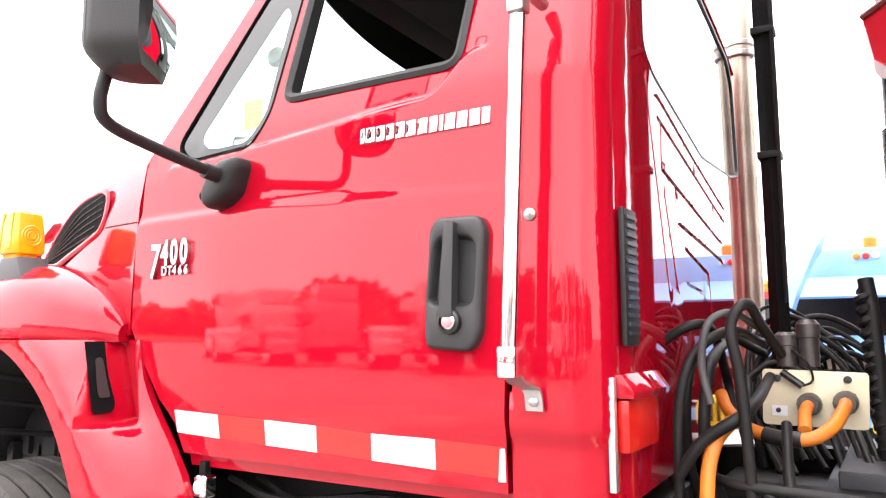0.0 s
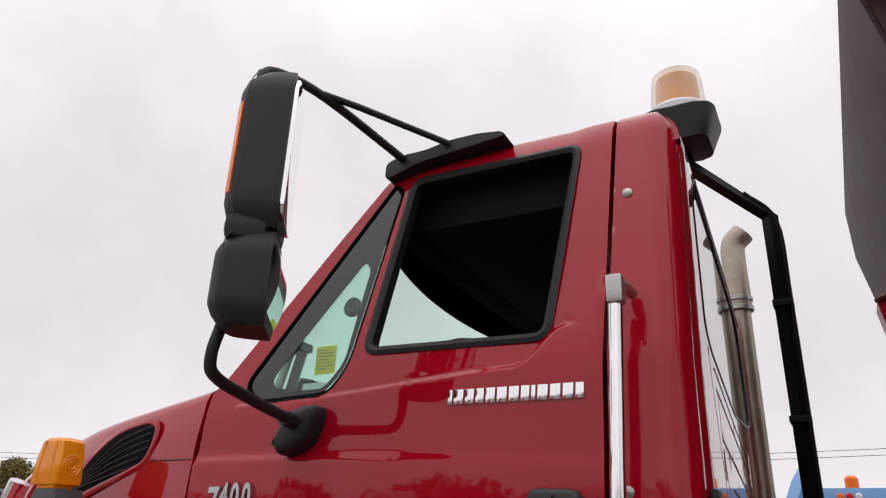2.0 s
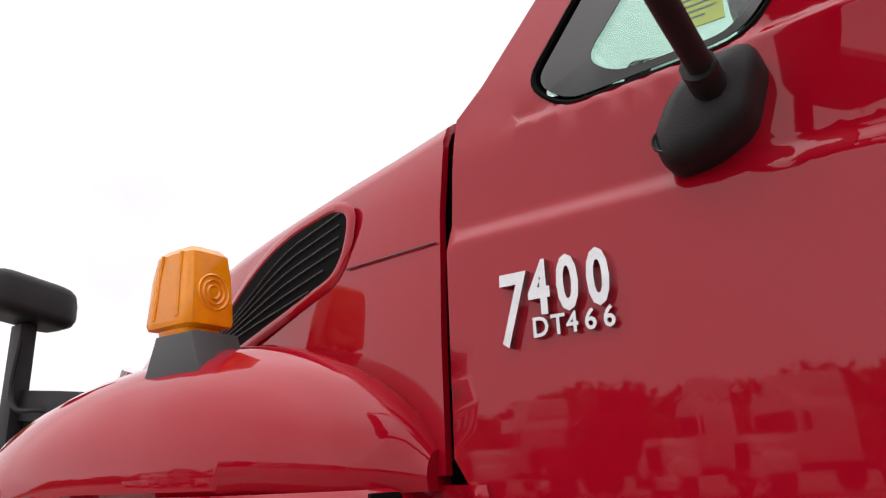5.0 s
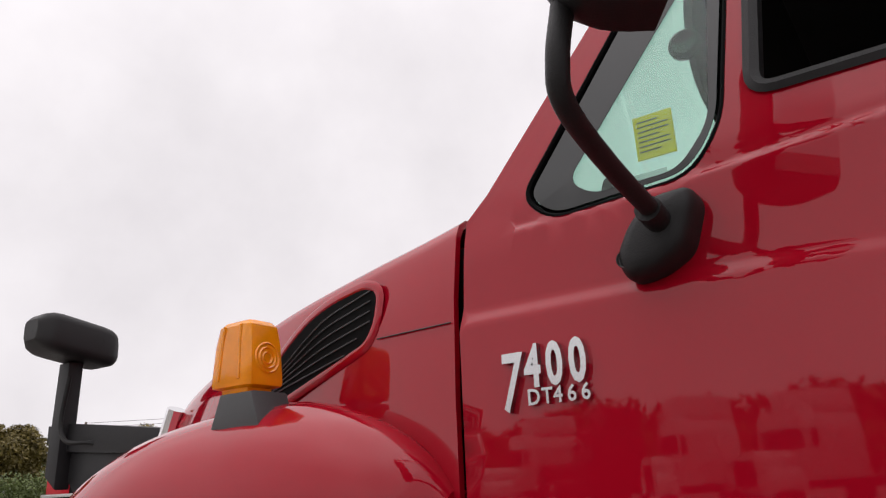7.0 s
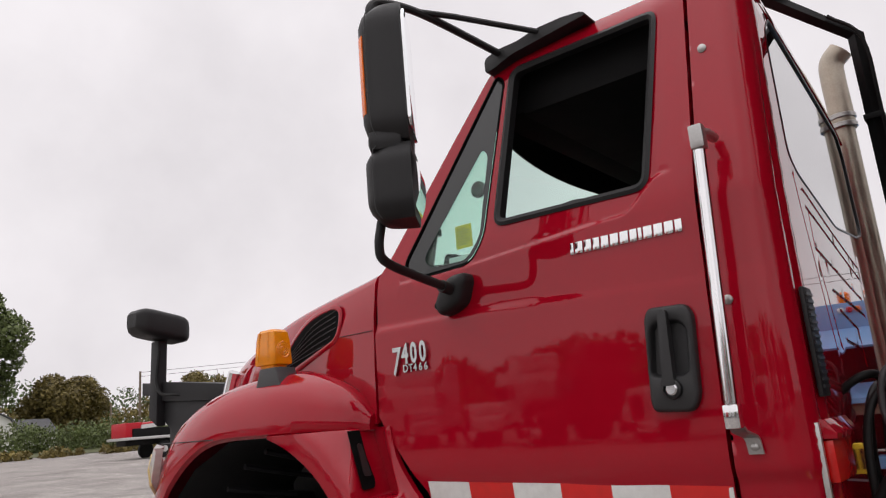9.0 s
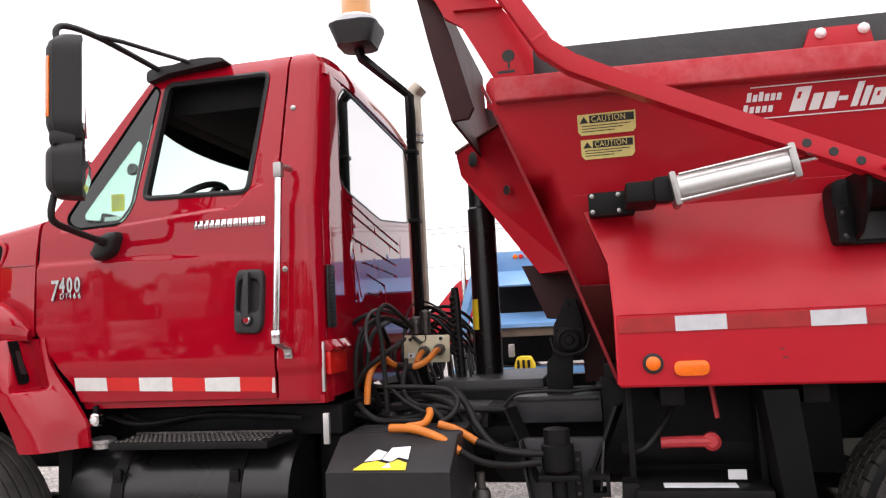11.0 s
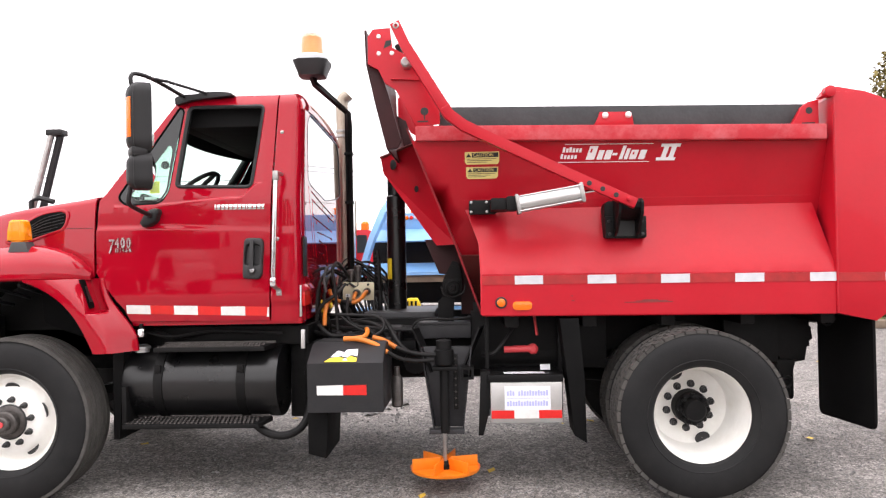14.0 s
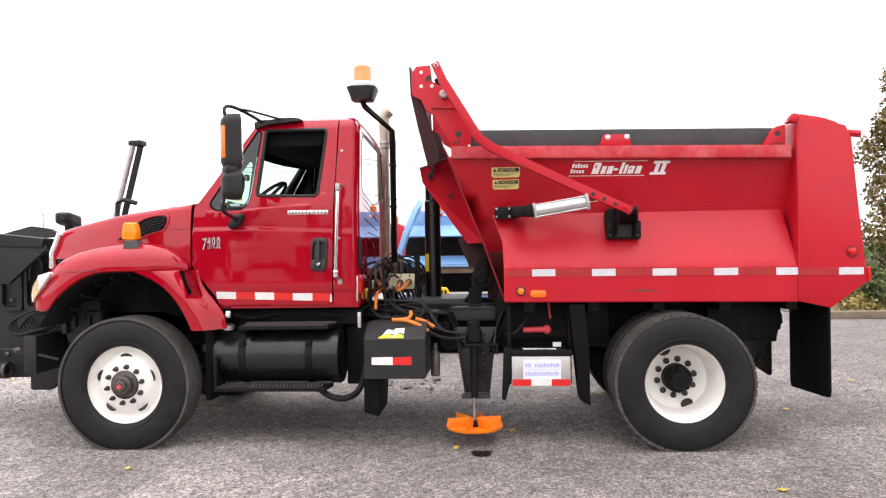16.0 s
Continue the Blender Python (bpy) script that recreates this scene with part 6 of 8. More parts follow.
wl = part("work_lamp", box(0.835, 0.880, 0.02, 0.062, 1.012, 1.068, 0.012, seg=3), CHROME, truck, "small chromed lamp under the cab")
part("lamp_lens", lathe([(0.017, 0), (0.016, -0.004), (0.009, -0.007), (0.001, -0.008)], (0.858, 0.021, 1.040), "y", 16), CLEAR_LENS, wl)
part("lamp_bracket", box(0.846, 0.868, 0.03, 0.05, 1.066, 1.10, 0.003), CHASSIS, wl)
part("side_strap", box(1.905, 1.93, 0.0, 0.02, 0.93, 1.05, 0.004), ALU, truck, "bare aluminium strip")

# black hopper box with chamfered top
HB = [(-0.20, 0.565), (0.28, 0.565), (0.28, 0.965), (-0.03, 0.965), (-0.20, 0.862)]
hop = part("tool_box", prism(HB, "x", 1.985, 2.452, 0.012), TOOL_BLACK, truck, "black steel tool box with a worn sticker")
m2 = pose(2.046, -0.2035, 0.669, 90)
for u0, u1, mt in ((0.0, 0.160, WHITE_TAPE), (0.160, 0.302, RED_TAPE)):
    part("reflective_tape", sheet([(u0, 0.002), (u1, 0.0), (u1, 0.062), (u0, 0.058)], [], lambda u, v: m2 @ Vector((u, v, 0)), (0, 0.002, 0), 0.3), mt, hop)
slope = lambda x, y, h: (x, y, 0.864 + (y + 0.2) * 0.606 + h)
part("torn_sticker", sheet([(2.092, -0.194), (2.288, -0.194), (2.286, -0.165), (2.25, -0.150), (2.215, -0.168), (2.17, -0.155), (2.12, -0.166)], [], lambda x, y: slope(x, y, 0.004), (0, 0, -0.002), 0.3), YELLOW, hop, "torn yellow and white sticker")
for pts in ([(2.125, -0.158), (2.16, -0.105), (2.20, -0.118), (2.185, -0.150)], [(2.19, -0.15), (2.215, -0.098), (2.285, -0.092), (2.288, -0.150), (2.25, -0.140), (2.225, -0.160)], [(2.20, -0.186), (2.218, -0.165), (2.232, -0.186)]):
    part("torn_sticker", sheet(pts, [], lambda x, y: slope(x, y, 0.0055), (0, 0, -0.002), 0.3), PAPER, hop)
for y in (0.05, 0.13, 0.21):
    part("lid_rib", box(2.0, 2.44, y, y + 0.012, 0.964, 0.969, 0.002), TOOL_BLACK, hop)
part("rubber_flap", prism([(1.965, 0.29), (2.075, 0.26), (2.095, 0.58), (1.965, 0.58)], "y", -0.10, 0.35, 0.003), FLAP, truck, "hanging black rubber flap")
part("air_pipe", tube(smooth_line([(1.55, 0.10, 0.45), (1.66, 0.08, 0.38), (1.78, 0.10, 0.36), (1.88, 0.16, 0.42), (1.93, 0.2, 0.60)], 5), 0.026, 10), HOSE, truck, "sagging black hose under the cab")
part("canister", lathe([(0.030, 0), (0.038, 0.008), (0.038, 0.18), (0.028, 0.20), (0.020, 0.20), (0.018, 0.26), (0.001, 0.26)], (2.495, 0.16, 0.525), "z", 20), DARK_STEEL, truck, "grey cylindrical canister")
part("valve_body", lathe([(0.075, 0), (0.085, 0.06), (0.06, 0.13), (0.03, 0.15)], (2.60, 0.35, 0.78), "y", 18), CHASSIS, truck)

# spinner chute and orange spinner disc
ch = part("spinner_chute", prism([(2.66, 0.90), (2.985, 0.90), (2.955, 0.62), (2.925, 0.372), (2.735, 0.372), (2.690, 0.62)], "y", 0.24, 0.285, 0.006), CHUTE, truck, "black steel salt spinner chute")
for xa, xb in ((2.66, 2.735), (2.985, 2.925)):
    part("chute_flange", thicken(loft([[(xa, 0.16, 0.90), (xb, 0.16, 0.372)], [(xa, 0.26, 0.90), (xb, 0.26, 0.372)]]), 0.008), CHUTE, ch)
part("chute_foot", box(2.70, 2.93, 0.14, 0.22, 0.345, 0.375, 0.006), CHUTE, ch)
mot = part("spinner_motor", lathe([(0.055, 0), (0.062, 0.01), (0.062, 0.10), (0.05, 0.105), (0.05, 0.16), (0.001, 0.17)], (2.805, 0.13, 0.795), "z", 20), CHASSIS, truck, "black hydraulic spinner motor")
part("motor_flange", box(2.73, 2.89, 0.08, 0.2, 0.765, 0.79, 0.008), CHASSIS, mot)
part("shaft_tube", tube([(2.805, 0.13, 0.77), (2.805, 0.13, 0.36)], 0.030, 14), CHASSIS, mot)
part("square_socket", frame_ring([(2.915, 0.70), (2.995, 0.70), (2.995, 0.78), (2.915, 0.78)], [(2.930, 0.715), (2.980, 0.715), (2.980, 0.765), (2.930, 0.765)], "y", 0.12, 0.24), CHASSIS, ch)
part("perforated_strip", box(2.862, 2.892, 0.17, 0.182, 0.50, 0.86, 0.002), CHASSIS, ch)
for i in range(8):
    part("strip_hole", lathe([(0.001, 0), (0.007, 0)], (2.877, 0.1685, 0.53 + 0.043 * i), "y", 8, cap=False), DARK_STEEL, ch)
part("spinner_shaft", tube([(2.80, 0.14, 0.37), (2.80, 0.14, 0.15)], 0.013, 10), STEEL, mot)
disc = part("spinner_disc", lathe([(0.001, 0.0), (0.22, 0.0), (0.225, 0.012), (0.225, 0.022), (0.215, 0.010), (0.001, 0.008)], (2.80, 0.14, 0.122), "z", 40), ORANGE, mot, "orange spinner disc with raised vanes")
for i in range(6):
    ang = 2 * math.pi * i / 6 + 0.25
    bb = box(0.035, 0.215, -0.004, 0.004, 0.006, 0.078, 0.002)
    bmesh.ops.transform(bb, matrix=Matrix.Translation((2.80, 0.14, 0.124)) @ Matrix.Rotation(ang, 4, "Z"), verts=bb.verts)
    part("vane", bb, ORANGE, disc)
part("disc_hub", lathe([(0.045, 0.0), (0.045, 0.03), (0.02, 0.05), (0.001, 0.05)], (2.80, 0.14, 0.127), "z", 12), CHASSIS, disc)

# control box under the body
cb2 = part("spreader_control_box", box(3.10, 3.552, 0.062, 0.42, 0.432, 0.688, 0.006), ALU, truck, "bare aluminium control box with stickers")
part("box_lid", box(3.085, 3.565, 0.075, 0.44, 0.686, 0.735, 0.01), CHASSIS, cb2)
part("box_sticker", box(3.188, 3.478, 0.057, 0.0615, 0.515, 0.665), PAPER, cb2, "white sticker with faded blue print")
for z, a, b in ((0.620, 3.203, 3.262), (0.620, 3.275, 3.465), (0.555, 3.203, 3.462)):
    x = a
    i = 0
    while x < b - 0.012:
        part("print_bar", box(x, x + 0.0125, 0.0555, 0.0565, z - 0.014, z + 0.014 + (0.006 if i % 3 == 1 else 0)), BLUE_INK, cb2)
        x += 0.0175
        i += 1
part("print_rule", box(3.20, 3.47, 0.0555, 0.0565, 0.588, 0.590), BLUE_INK, cb2)
part("box_tape", box(3.104, 3.248, 0.0565, 0.061, 0.462, 0.512), RED_TAPE, cb2, "red reflective tape")
part("box_tape", box(3.404, 3.548, 0.0565, 0.061, 0.462, 0.512), RED_TAPE, cb2)
part("box_tape", box(3.248, 3.404, 0.0565, 0.061, 0.462, 0.515), WHITE_TAPE, cb2)
part("lid_sticker", box(3.19, 3.45, 0.12, 0.19, 0.7355, 0.7375), PAPER, cb2)
part("box_tag", box(3.43, 3.495, 0.21, 0.22, 0.745, 0.78), PAPER, cb2)
for x in (3.085, 3.565):
    part("box_hanger", prism([(x - 0.012, 0.44), (x + 0.012, 0.44), (x + 0.012, 1.10), (x - 0.012, 1.10)], "y", 0.24, 0.36, 0.003), CHASSIS, truck)
part("box_skid", prism([(3.02, 0.34), (3.05, 0.34), (3.10, 0.52), (3.10, 0.75), (3.04, 0.75)], "y", 0.12, 0.24, 0.004), CHASSIS, truck)
hd = part("valve_handle", tube([(3.20, 0.30, 0.868), (3.30, 0.295, 0.872), (3.385, 0.29, 0.872)], 0.023, 10), RED_PLASTIC, truck, "red plastic valve handle")
part("handle_boss", lathe([(0.035, 0), (0.035, -0.03), (0.02, -0.04), (0.001, -0.04)], (3.39, 0.31, 0.872), "y", 16), RED_PLASTIC, hd)
part("red_rod", tube([(3.42, 0.30, 0.96), (3.405, 0.30, 1.09)], 0.010, 8), RED_PLASTIC, truck)
part("lift_air_tank", tube([(3.05, 0.55, 0.80), (3.62, 0.55, 0.80)], 0.12, 20), CHASSIS, truck)
part("wheel_flap", prism([(3.625, 0.35), (3.70, 0.305), (3.695, 0.70), (3.665, 1.09), (3.545, 1.09), (3.59, 0.7)], "y", 0.05, 0.30, 0.004), FLAP, truck, "black rubber flap before the rear wheel")
FLAP_EDGE = rounded([(0.06, 1.13), (0.06, 0.365), (0.80, 0.318), (0.80, 1.13)], [0.005, 0.05, 0.05, 0.005], 4)
part("mud_flap", prism(FLAP_EDGE, "x", 5.478, 5.495, 0.004), FLAP, truck, "large black rubber mud flap")
part("mud_flap", prism([(2 * CY - y, z) for y, z in FLAP_EDGE], "x", 5.478, 5.495, 0.004), FLAP, truck)
part("rear_hitch", prism([(5.12, 0.70), (5.29, 0.73), (5.30, 0.85), (5.345, 0.88), (5.335, 0.96), (5.29, 1.0), (5.27, 1.06), (5.08, 1.06)], "y", 0.58, 0.76, 0.008), CHASSIS, truck, "black hitch plate")
part("safety_chain", tube(smooth_line([(5.30, 0.40, 1.06), (5.36, 0.40, 0.99), (5.42, 0.40, 1.04)], 6), 0.010, 6), CHASSIS, truck)
part("tow_bracket", prism([(5.12, 0.63), (5.19, 0.63), (5.22, 0.74), (5.08, 0.74)], "y", 0.56, 0.58, 0.004), CHASSIS, truck)
part("tow_eye", lathe([(0.035 + 0.012 * math.cos(a), 0.012 * math.sin(a)) for a in (2 * math.pi * i / 8 for i in range(8))], (5.155, 0.57, 0.585), "y", 18, closed=True), CHASSIS, truck)

# hoist, pivot and beam behind the cab
ho = part("hoist_cylinder", lathe([(0.073, 0), (0.073, 0.95), (0.064, 0.96), (0.064, 1.10), (0.001, 1.10)], (2.408, 1.10, 1.02), "z", 28), TANK, truck, "black telescopic hoist cylinder")
part("hoist_label", lathe([(0.0745, 0), (0.0745, 0.16)], (2.408, 1.10, 1.33), "z", 28, cap=False), YELLOW, ho)
hl = scene.objects["hoist_label"]
bmx = bmesh.new()
bmx.from_mesh(hl.data)
bmesh.ops.delete(bmx, geom=[f for f in bmx.faces if not (f.calc_center_median().x < 2.375 and f.calc_center_median().y < 1.10)], context="FACES")
bmx.to_mesh(hl.data)
bmx.free()
part("hoist_cradle", box(2.20, 2.72, 0.70, 1.36, 0.98, 1.10, 0.01), CHUTE, truck)
pb = part("pivot_bracket", prism([(2.745, 0.99), (2.86, 0.99), (2.865, 1.20), (2.925, 1.23), (2.928, 1.34), (2.912, 1.40), (2.900, 1.455), (2.858, 1.465), (2.825, 1.40), (2.795, 1.345), (2.79, 1.22), (2.755, 1.18)], "y", 0.52, 0.57, 0.004), CHASSIS, truck, "black body pivot bracket")
part("pivot_plate", box(2.792, 2.926, 0.505, 0.521, 1.222, 1.338, 0.004), CHASSIS, pb)
for bx, bz in ((2.805, 1.235), (2.913, 1.235), (2.805, 1.325), (2.913, 1.325), (2.862, 1.43), (2.77, 1.03), (2.84, 1.03)):
    part("bracket_bolt", lathe([(0.010, 0), (0.009, -0.008), (0.001, -0.009)], (bx, 0.506 if 1.1 < bz < 1.4 else 0.521, bz), "y", 8), CHASSIS, pb)
part("grease_hose", tube(smooth_line([(2.78, 0.49, 1.29), (2.80, 0.47, 1.235), (2.86, 0.47, 1.215), (2.93, 0.48, 1.24), (2.95, 0.49, 1.30)], 5), 0.007, 6), HOSE, truck)
part("pivot_pin", lathe([(0.052, 0), (0.052, -0.018), (0.044, -0.022), (0.040, -0.012), (0.022, -0.012), (0.018, -0.03), (0.001, -0.032)], (2.86, 0.506, 1.278), "y", 22), CHASSIS, truck)
xb = part("cross_beam", box(2.61, 2.98, 0.42, 0.60, 0.935, 1.045, 0.008), CHUTE, truck)
part("beam_lip", box(2.62, 2.97, 0.40, 0.42, 1.03, 1.05, 0.004), CHUTE, xb)
part("oil_line", tube(smooth_line([(2.56, 0.38, 0.98), (2.62, 0.37, 1.06), (2.74, 0.36, 1.075), (2.86, 0.37, 1.07), (2.99, 0.40, 1.08)], 5), 0.008, 6), HOSE, truck)
for xa, xb in ((2.60, 2.72), (3.04, 2.92)):
    part("beam_strut", thicken(loft([[(xa, 0.24, 1.02), (xb, 0.20, 0.74)], [(xa + 0.03, 0.34, 1.02), (xb + 0.03, 0.30, 0.74)]]), 0.012), CHASSIS, truck)
# valve block, beige plate, hoses
VD, VX = 0.25, -0.088   # the coupling plate stands deeper behind the cab than the hoses in front of it


def deeper(p):
    """A place near the coupling plate, moved back with it."""
    k = ss((p[1] - 0.32) / 0.14) * ss((p[2] - 1.10) / 0.12) * (1 if p[0] > 2.05 else ss((p[0] - 1.98) / 0.07))
    return (p[0] + VX * k, p[1] + VD * k, p[2])


vp = part("valve_plate", prism(rounded([(2.040, 1.190), (2.268, 1.187), (2.274, 1.318), (2.044, 1.324)], 0.01), "y", 0.50 + VD, 0.512 + VD, 0.002), BEIGE, truck, "beige hose coupling plate")
for x, z, r in ((2.165, 1.302, 0.009), (2.165, 1.225, 0.006), (2.318, 1.302, 0.009), (2.328, 1.265, 0.006)):
    part("plate_hole", lathe([(r, 0), (r, -0.006), (0.001, -0.007)], (x + VX, 0.50 + VD, z), "y", 12), BLACK_SM, vp)
part("plate_label", box(2.15 + VX, 2.185 + VX, 0.4975 + VD, 0.4995 + VD, 1.212, 1.236), PAPER, vp)
for x, z in ((2.235, 1.243), (2.312, 1.250)):
    part("coupling", lathe([(0.027, 0), (0.027, -0.035), (0.022, -0.05), (0.001, -0.05)], (x + VX, 0.50 + VD, z), "y", 14), DARK_STEEL, vp)
for x, z, h in ((2.185, 1.33, 0.085), (2.235, 1.33, 0.115)):
    part("filter_pot", lathe([(0.024, 0), (0.025, h * 0.6), (0.028, h * 0.62), (0.028, h * 0.9), (0.018, h), (0.001, h)], (x + VX, 0.545 + VD, z), "z", 16), DARK_STEEL, truck)


def hose(pts, r=0.017, material=None, label=""):
    return part("hydraulic_hose", tube(smooth_line([deeper(p) for p in pts], 7), r * 0.88, 12), material or HOSE, truck, label)


hose([(2.312, 0.46, 1.250), (2.300, 0.425, 1.245), (2.255, 0.40, 1.208), (2.19, 0.395, 1.186), (2.10, 0.40, 1.196), (2.055, 0.41, 1.230), (2.038, 0.43, 1.268)], 0.0165, ORANGE_HOSE, "orange sleeved hose")
hose([(2.235, 0.46, 1.243), (2.222, 0.43, 1.228), (2.205, 0.405, 1.198)], 0.016, ORANGE_HOSE)
part("hose_tape", tube(smooth_line([deeper(p) for p in [(2.19, 0.395, 1.186), (2.15, 0.3965, 1.186), (2.12, 0.398, 1.191)]], 5), 0.0175, 12), BLACK_SM, truck)
hose([(2.045, 0.33, 1.235), (2.02, 0.30, 1.20), (2.006, 0.28, 1.14), (2.004, 0.26, 1.05)], 0.0165, ORANGE_HOSE)
hose([(1.945, 0.30, 1.08), (1.948, 0.30, 1.25), (1.975, 0.32, 1.36), (2.05, 0.36, 1.415), (2.14, 0.46, 1.39)], 0.012)
hose([(2.088, 0.28, 1.02), (2.075, 0.28, 1.30), (2.060, 0.28, 1.42), (2.085, 0.32, 1.468), (2.13, 0.40, 1.43), (2.18, 0.48, 1.36)], 0.0125)
hose([(2.012, 0.30, 1.27), (1.998, 0.30, 1.35), (2.015, 0.30, 1.43), (2.06, 0.34, 1.45), (2.14, 0.44, 1.42)], 0.009, GREY_DARK)
hose([(1.95, 0.28, 1.13), (2.00, 0.28, 1.20), (2.08, 0.32, 1.26), (2.15, 0.42, 1.31)], 0.014)
part("sensor_plug", tube([deeper(p) for p in [(2.178, 0.49, 1.318), (2.222, 0.485, 1.285)]], 0.009, 10), BLACK_SM, truck)
part("sensor_lead", tube(smooth_line([deeper(p) for p in [(2.222, 0.485, 1.285), (2.245, 0.49, 1.30), (2.235, 0.49, 1.34), (2.20, 0.52, 1.37)]], 6), 0.003, 6), HOSE, truck)
hose([(1.97, 0.24, 1.06), (2.0, 0.25, 1.02), (2.06, 0.24, 0.985), (2.16, 0.22, 0.985), (2.24, 0.20, 0.985), (2.29, 0.15, 1.0)], 0.015)
hose([(2.24, 0.02, 0.988), (2.30, 0.05, 0.995), (2.315, 0.10, 1.02), (2.305, 0.14, 1.035)], 0.017, ORANGE_HOSE)
hose([(2.18, 0.0, 0.988), (2.28, -0.02, 0.986), (2.38, -0.04, 0.955), (2.46, -0.05, 0.905)], 0.019, ORANGE_HOSE)
hose([(2.35, 0.10, 0.985), (2.42, 0.09, 0.965), (2.50, 0.08, 0.92)], 0.018, ORANGE_HOSE)
hose([(2.46, -0.05, 0.905), (2.54, -0.02, 0.86), (2.64, 0.05, 0.835), (2.74, 0.10, 0.835)], 0.015)
hose([(2.35, 0.10, 0.985), (2.40, 0.16, 1.02), (2.41, 0.2, 1.07), (2.35, 0.25, 1.105), (2.24, 0.27, 1.115), (2.08, 0.28, 1.12), (2.0, 0.35, 1.12)], 0.012)
hose([(2.10, 0.28, 1.12), (2.18, 0.24, 1.06), (2.27, 0.2, 1.02), (2.31, 0.14, 1.02)], 0.009)
hose([(2.16, 0.38, 1.22), (2.15, 0.32, 1.10), (2.22, 0.28, 1.04), (2.34, 0.26, 1.03), (2.40, 0.28, 1.0)], 0.012)
hose([(2.38, 0.30, 1.10), (2.44, 0.24, 1.04), (2.50, 0.18, 0.95), (2.58, 0.14, 0.88), (2.70, 0.12, 0.865)], 0.017)
hose([(2.50, 0.08, 0.92), (2.60, 0.08, 0.885), (2.68, 0.09, 0.87), (2.76, 0.11, 0.865)], 0.015)
hose([(1.95, 0.44, 1.05), (2.10, 0.35, 1.02), (2.28, 0.25, 1.03), (2.36, 0.2, 0.95), (2.33, 0.15, 0.88), (2.26, 0.12, 0.85)], 0.016)
hose([(2.20, 0.45, 1.06), (2.35, 0.35, 1.03), (2.45, 0.3, 0.93), (2.55, 0.3, 0.86), (2.60, 0.33, 0.84)], 0.018)
hose([(1.90, 0.55, 1.02), (1.84, 0.50, 1.18), (1.86, 0.45, 1.36), (1.97, 0.48, 1.43), (2.03, 0.55, 1.30), (2.02, 0.60, 1.18)], 0.013)
hose([(1.99, 0.5, 0.98), (1.94, 0.42, 1.12), (1.95, 0.40, 1.33), (2.03, 0.48, 1.41), (2.12, 0.62, 1.36)], 0.013)
hose([(2.02, 0.40, 1.02), (1.99, 0.34, 1.18), (2.00, 0.38, 1.34), (2.06, 0.50, 1.40)], 0.014)
rng = random.Random(5)
for i in range(24):
    x0, y0 = 2.00 + 0.16 * rng.random(), 0.80 + 0.35 * rng.random()
    hh = 1.24 + 0.22 * rng.random()
    x1, y1 = x0 + 0.14 + 0.14 * rng.random(), y0 + 0.2 * (rng.random() - 0.3)
    hose([(x0, y0, 1.06), (x0 - 0.03, y0, 1.22), (x0 + 0.02, y0 + 0.02, hh), ((x0 + x1) / 2, (y0 + y1) / 2, hh + 0.05), (x1, y1, hh - 0.05), (x1 + 0.02, y1, 1.20), (x1, y1, 1.06)], 0.006 + 0.006 * rng.random())
for i in range(6):
    y0 = 0.35 + 0.06 * i
    hose([(1.92, y0, 1.00 - 0.02 * i), (2.15, y0 - 0.1, 0.97 + 0.015 * i), (2.40, y0 - 0.06, 1.01), (2.62, y0, 1.0)], 0.013)
hose([(3.06, 0.3, 0.83), (3.14, 0.24, 0.86), (3.24, 0.30, 0.98), (3.30, 0.4, 1.08)], 0.013)
part("valve_bank", box(2.02, 2.50, 0.40, 0.60, 0.92, 1.02, 0.015), CHUTE, truck, "black hydraulic valve bank")
for i in range(6):
    part("valve_spool", lathe([(0.028, 0), (0.028, -0.05), (0.016, -0.06), (0.001, -0.06)], (2.08 + 0.075 * i, 0.40, 0.975), "y", 10), CHUTE, truck)
part("dump_box_guard", box(1.95, 2.60, 0.45, 0.62, 0.80, 0.92, 0.01), CHASSIS, truck)
loom = part("wrapped_hose", tube(smooth_line([(2.30, 0.91, 1.00), (2.292, 0.91, 1.25), (2.286, 0.912, 1.45), (2.275, 0.925, 1.55)], 8), 0.019, 12), HOSE, truck, "thick hose in a black spiral wrap")
part("spiral_wrap", tube([(2.302 - 0.036 * i / 260 + 0.0105 * math.cos(0.42 * i), 0.911 + 0.0105 * math.sin(0.42 * i), 1.02 + 0.50 * i / 260) for i in range(261)], 0.0115, 6), HOSE, loom)

# beacon pole, beacon, exhaust stack
POLE = [(2.054, 1.06, 1.06), (2.050, 1.06, 2.628), (1.808, 0.99, 2.850), (1.802, 0.965, 2.885), (1.801, 0.955, 2.95)]
pl = part("beacon_pole", tube(POLE, 0.027, 4), CHASSIS, truck, "bent square black beacon pole")
part("pole_cable", tube(smooth_line([(2.076, 1.035, 1.5), (2.078, 1.035, 2.3), (2.070, 1.035, 2.60), (1.98, 1.01, 2.715)], 5), 0.007, 6), HOSE, pl)
for z in (1.92, 2.30):
    part("pole_clamp", box(2.020, 2.084, 1.028, 1.092, z, z + 0.022, 0.004), CHASSIS, pl)
part("beacon_plate", prism(rounded([(1.67, 0.81), (1.935, 0.81), (1.935, 1.075), (1.67, 1.075)], 0.06), "z", 2.890, 3.005, 0.01), BLACK_PL, pl, "black rubber beacon mount")
bmx = scene.objects["beacon_plate"].data
for v in bmx.vertices:
    if v.co.z < 2.98:
        v.co.x = 1.805 + (v.co.x - 1.805) * 0.74
        v.co.y = 0.943 + (v.co.y - 0.943) * 0.74
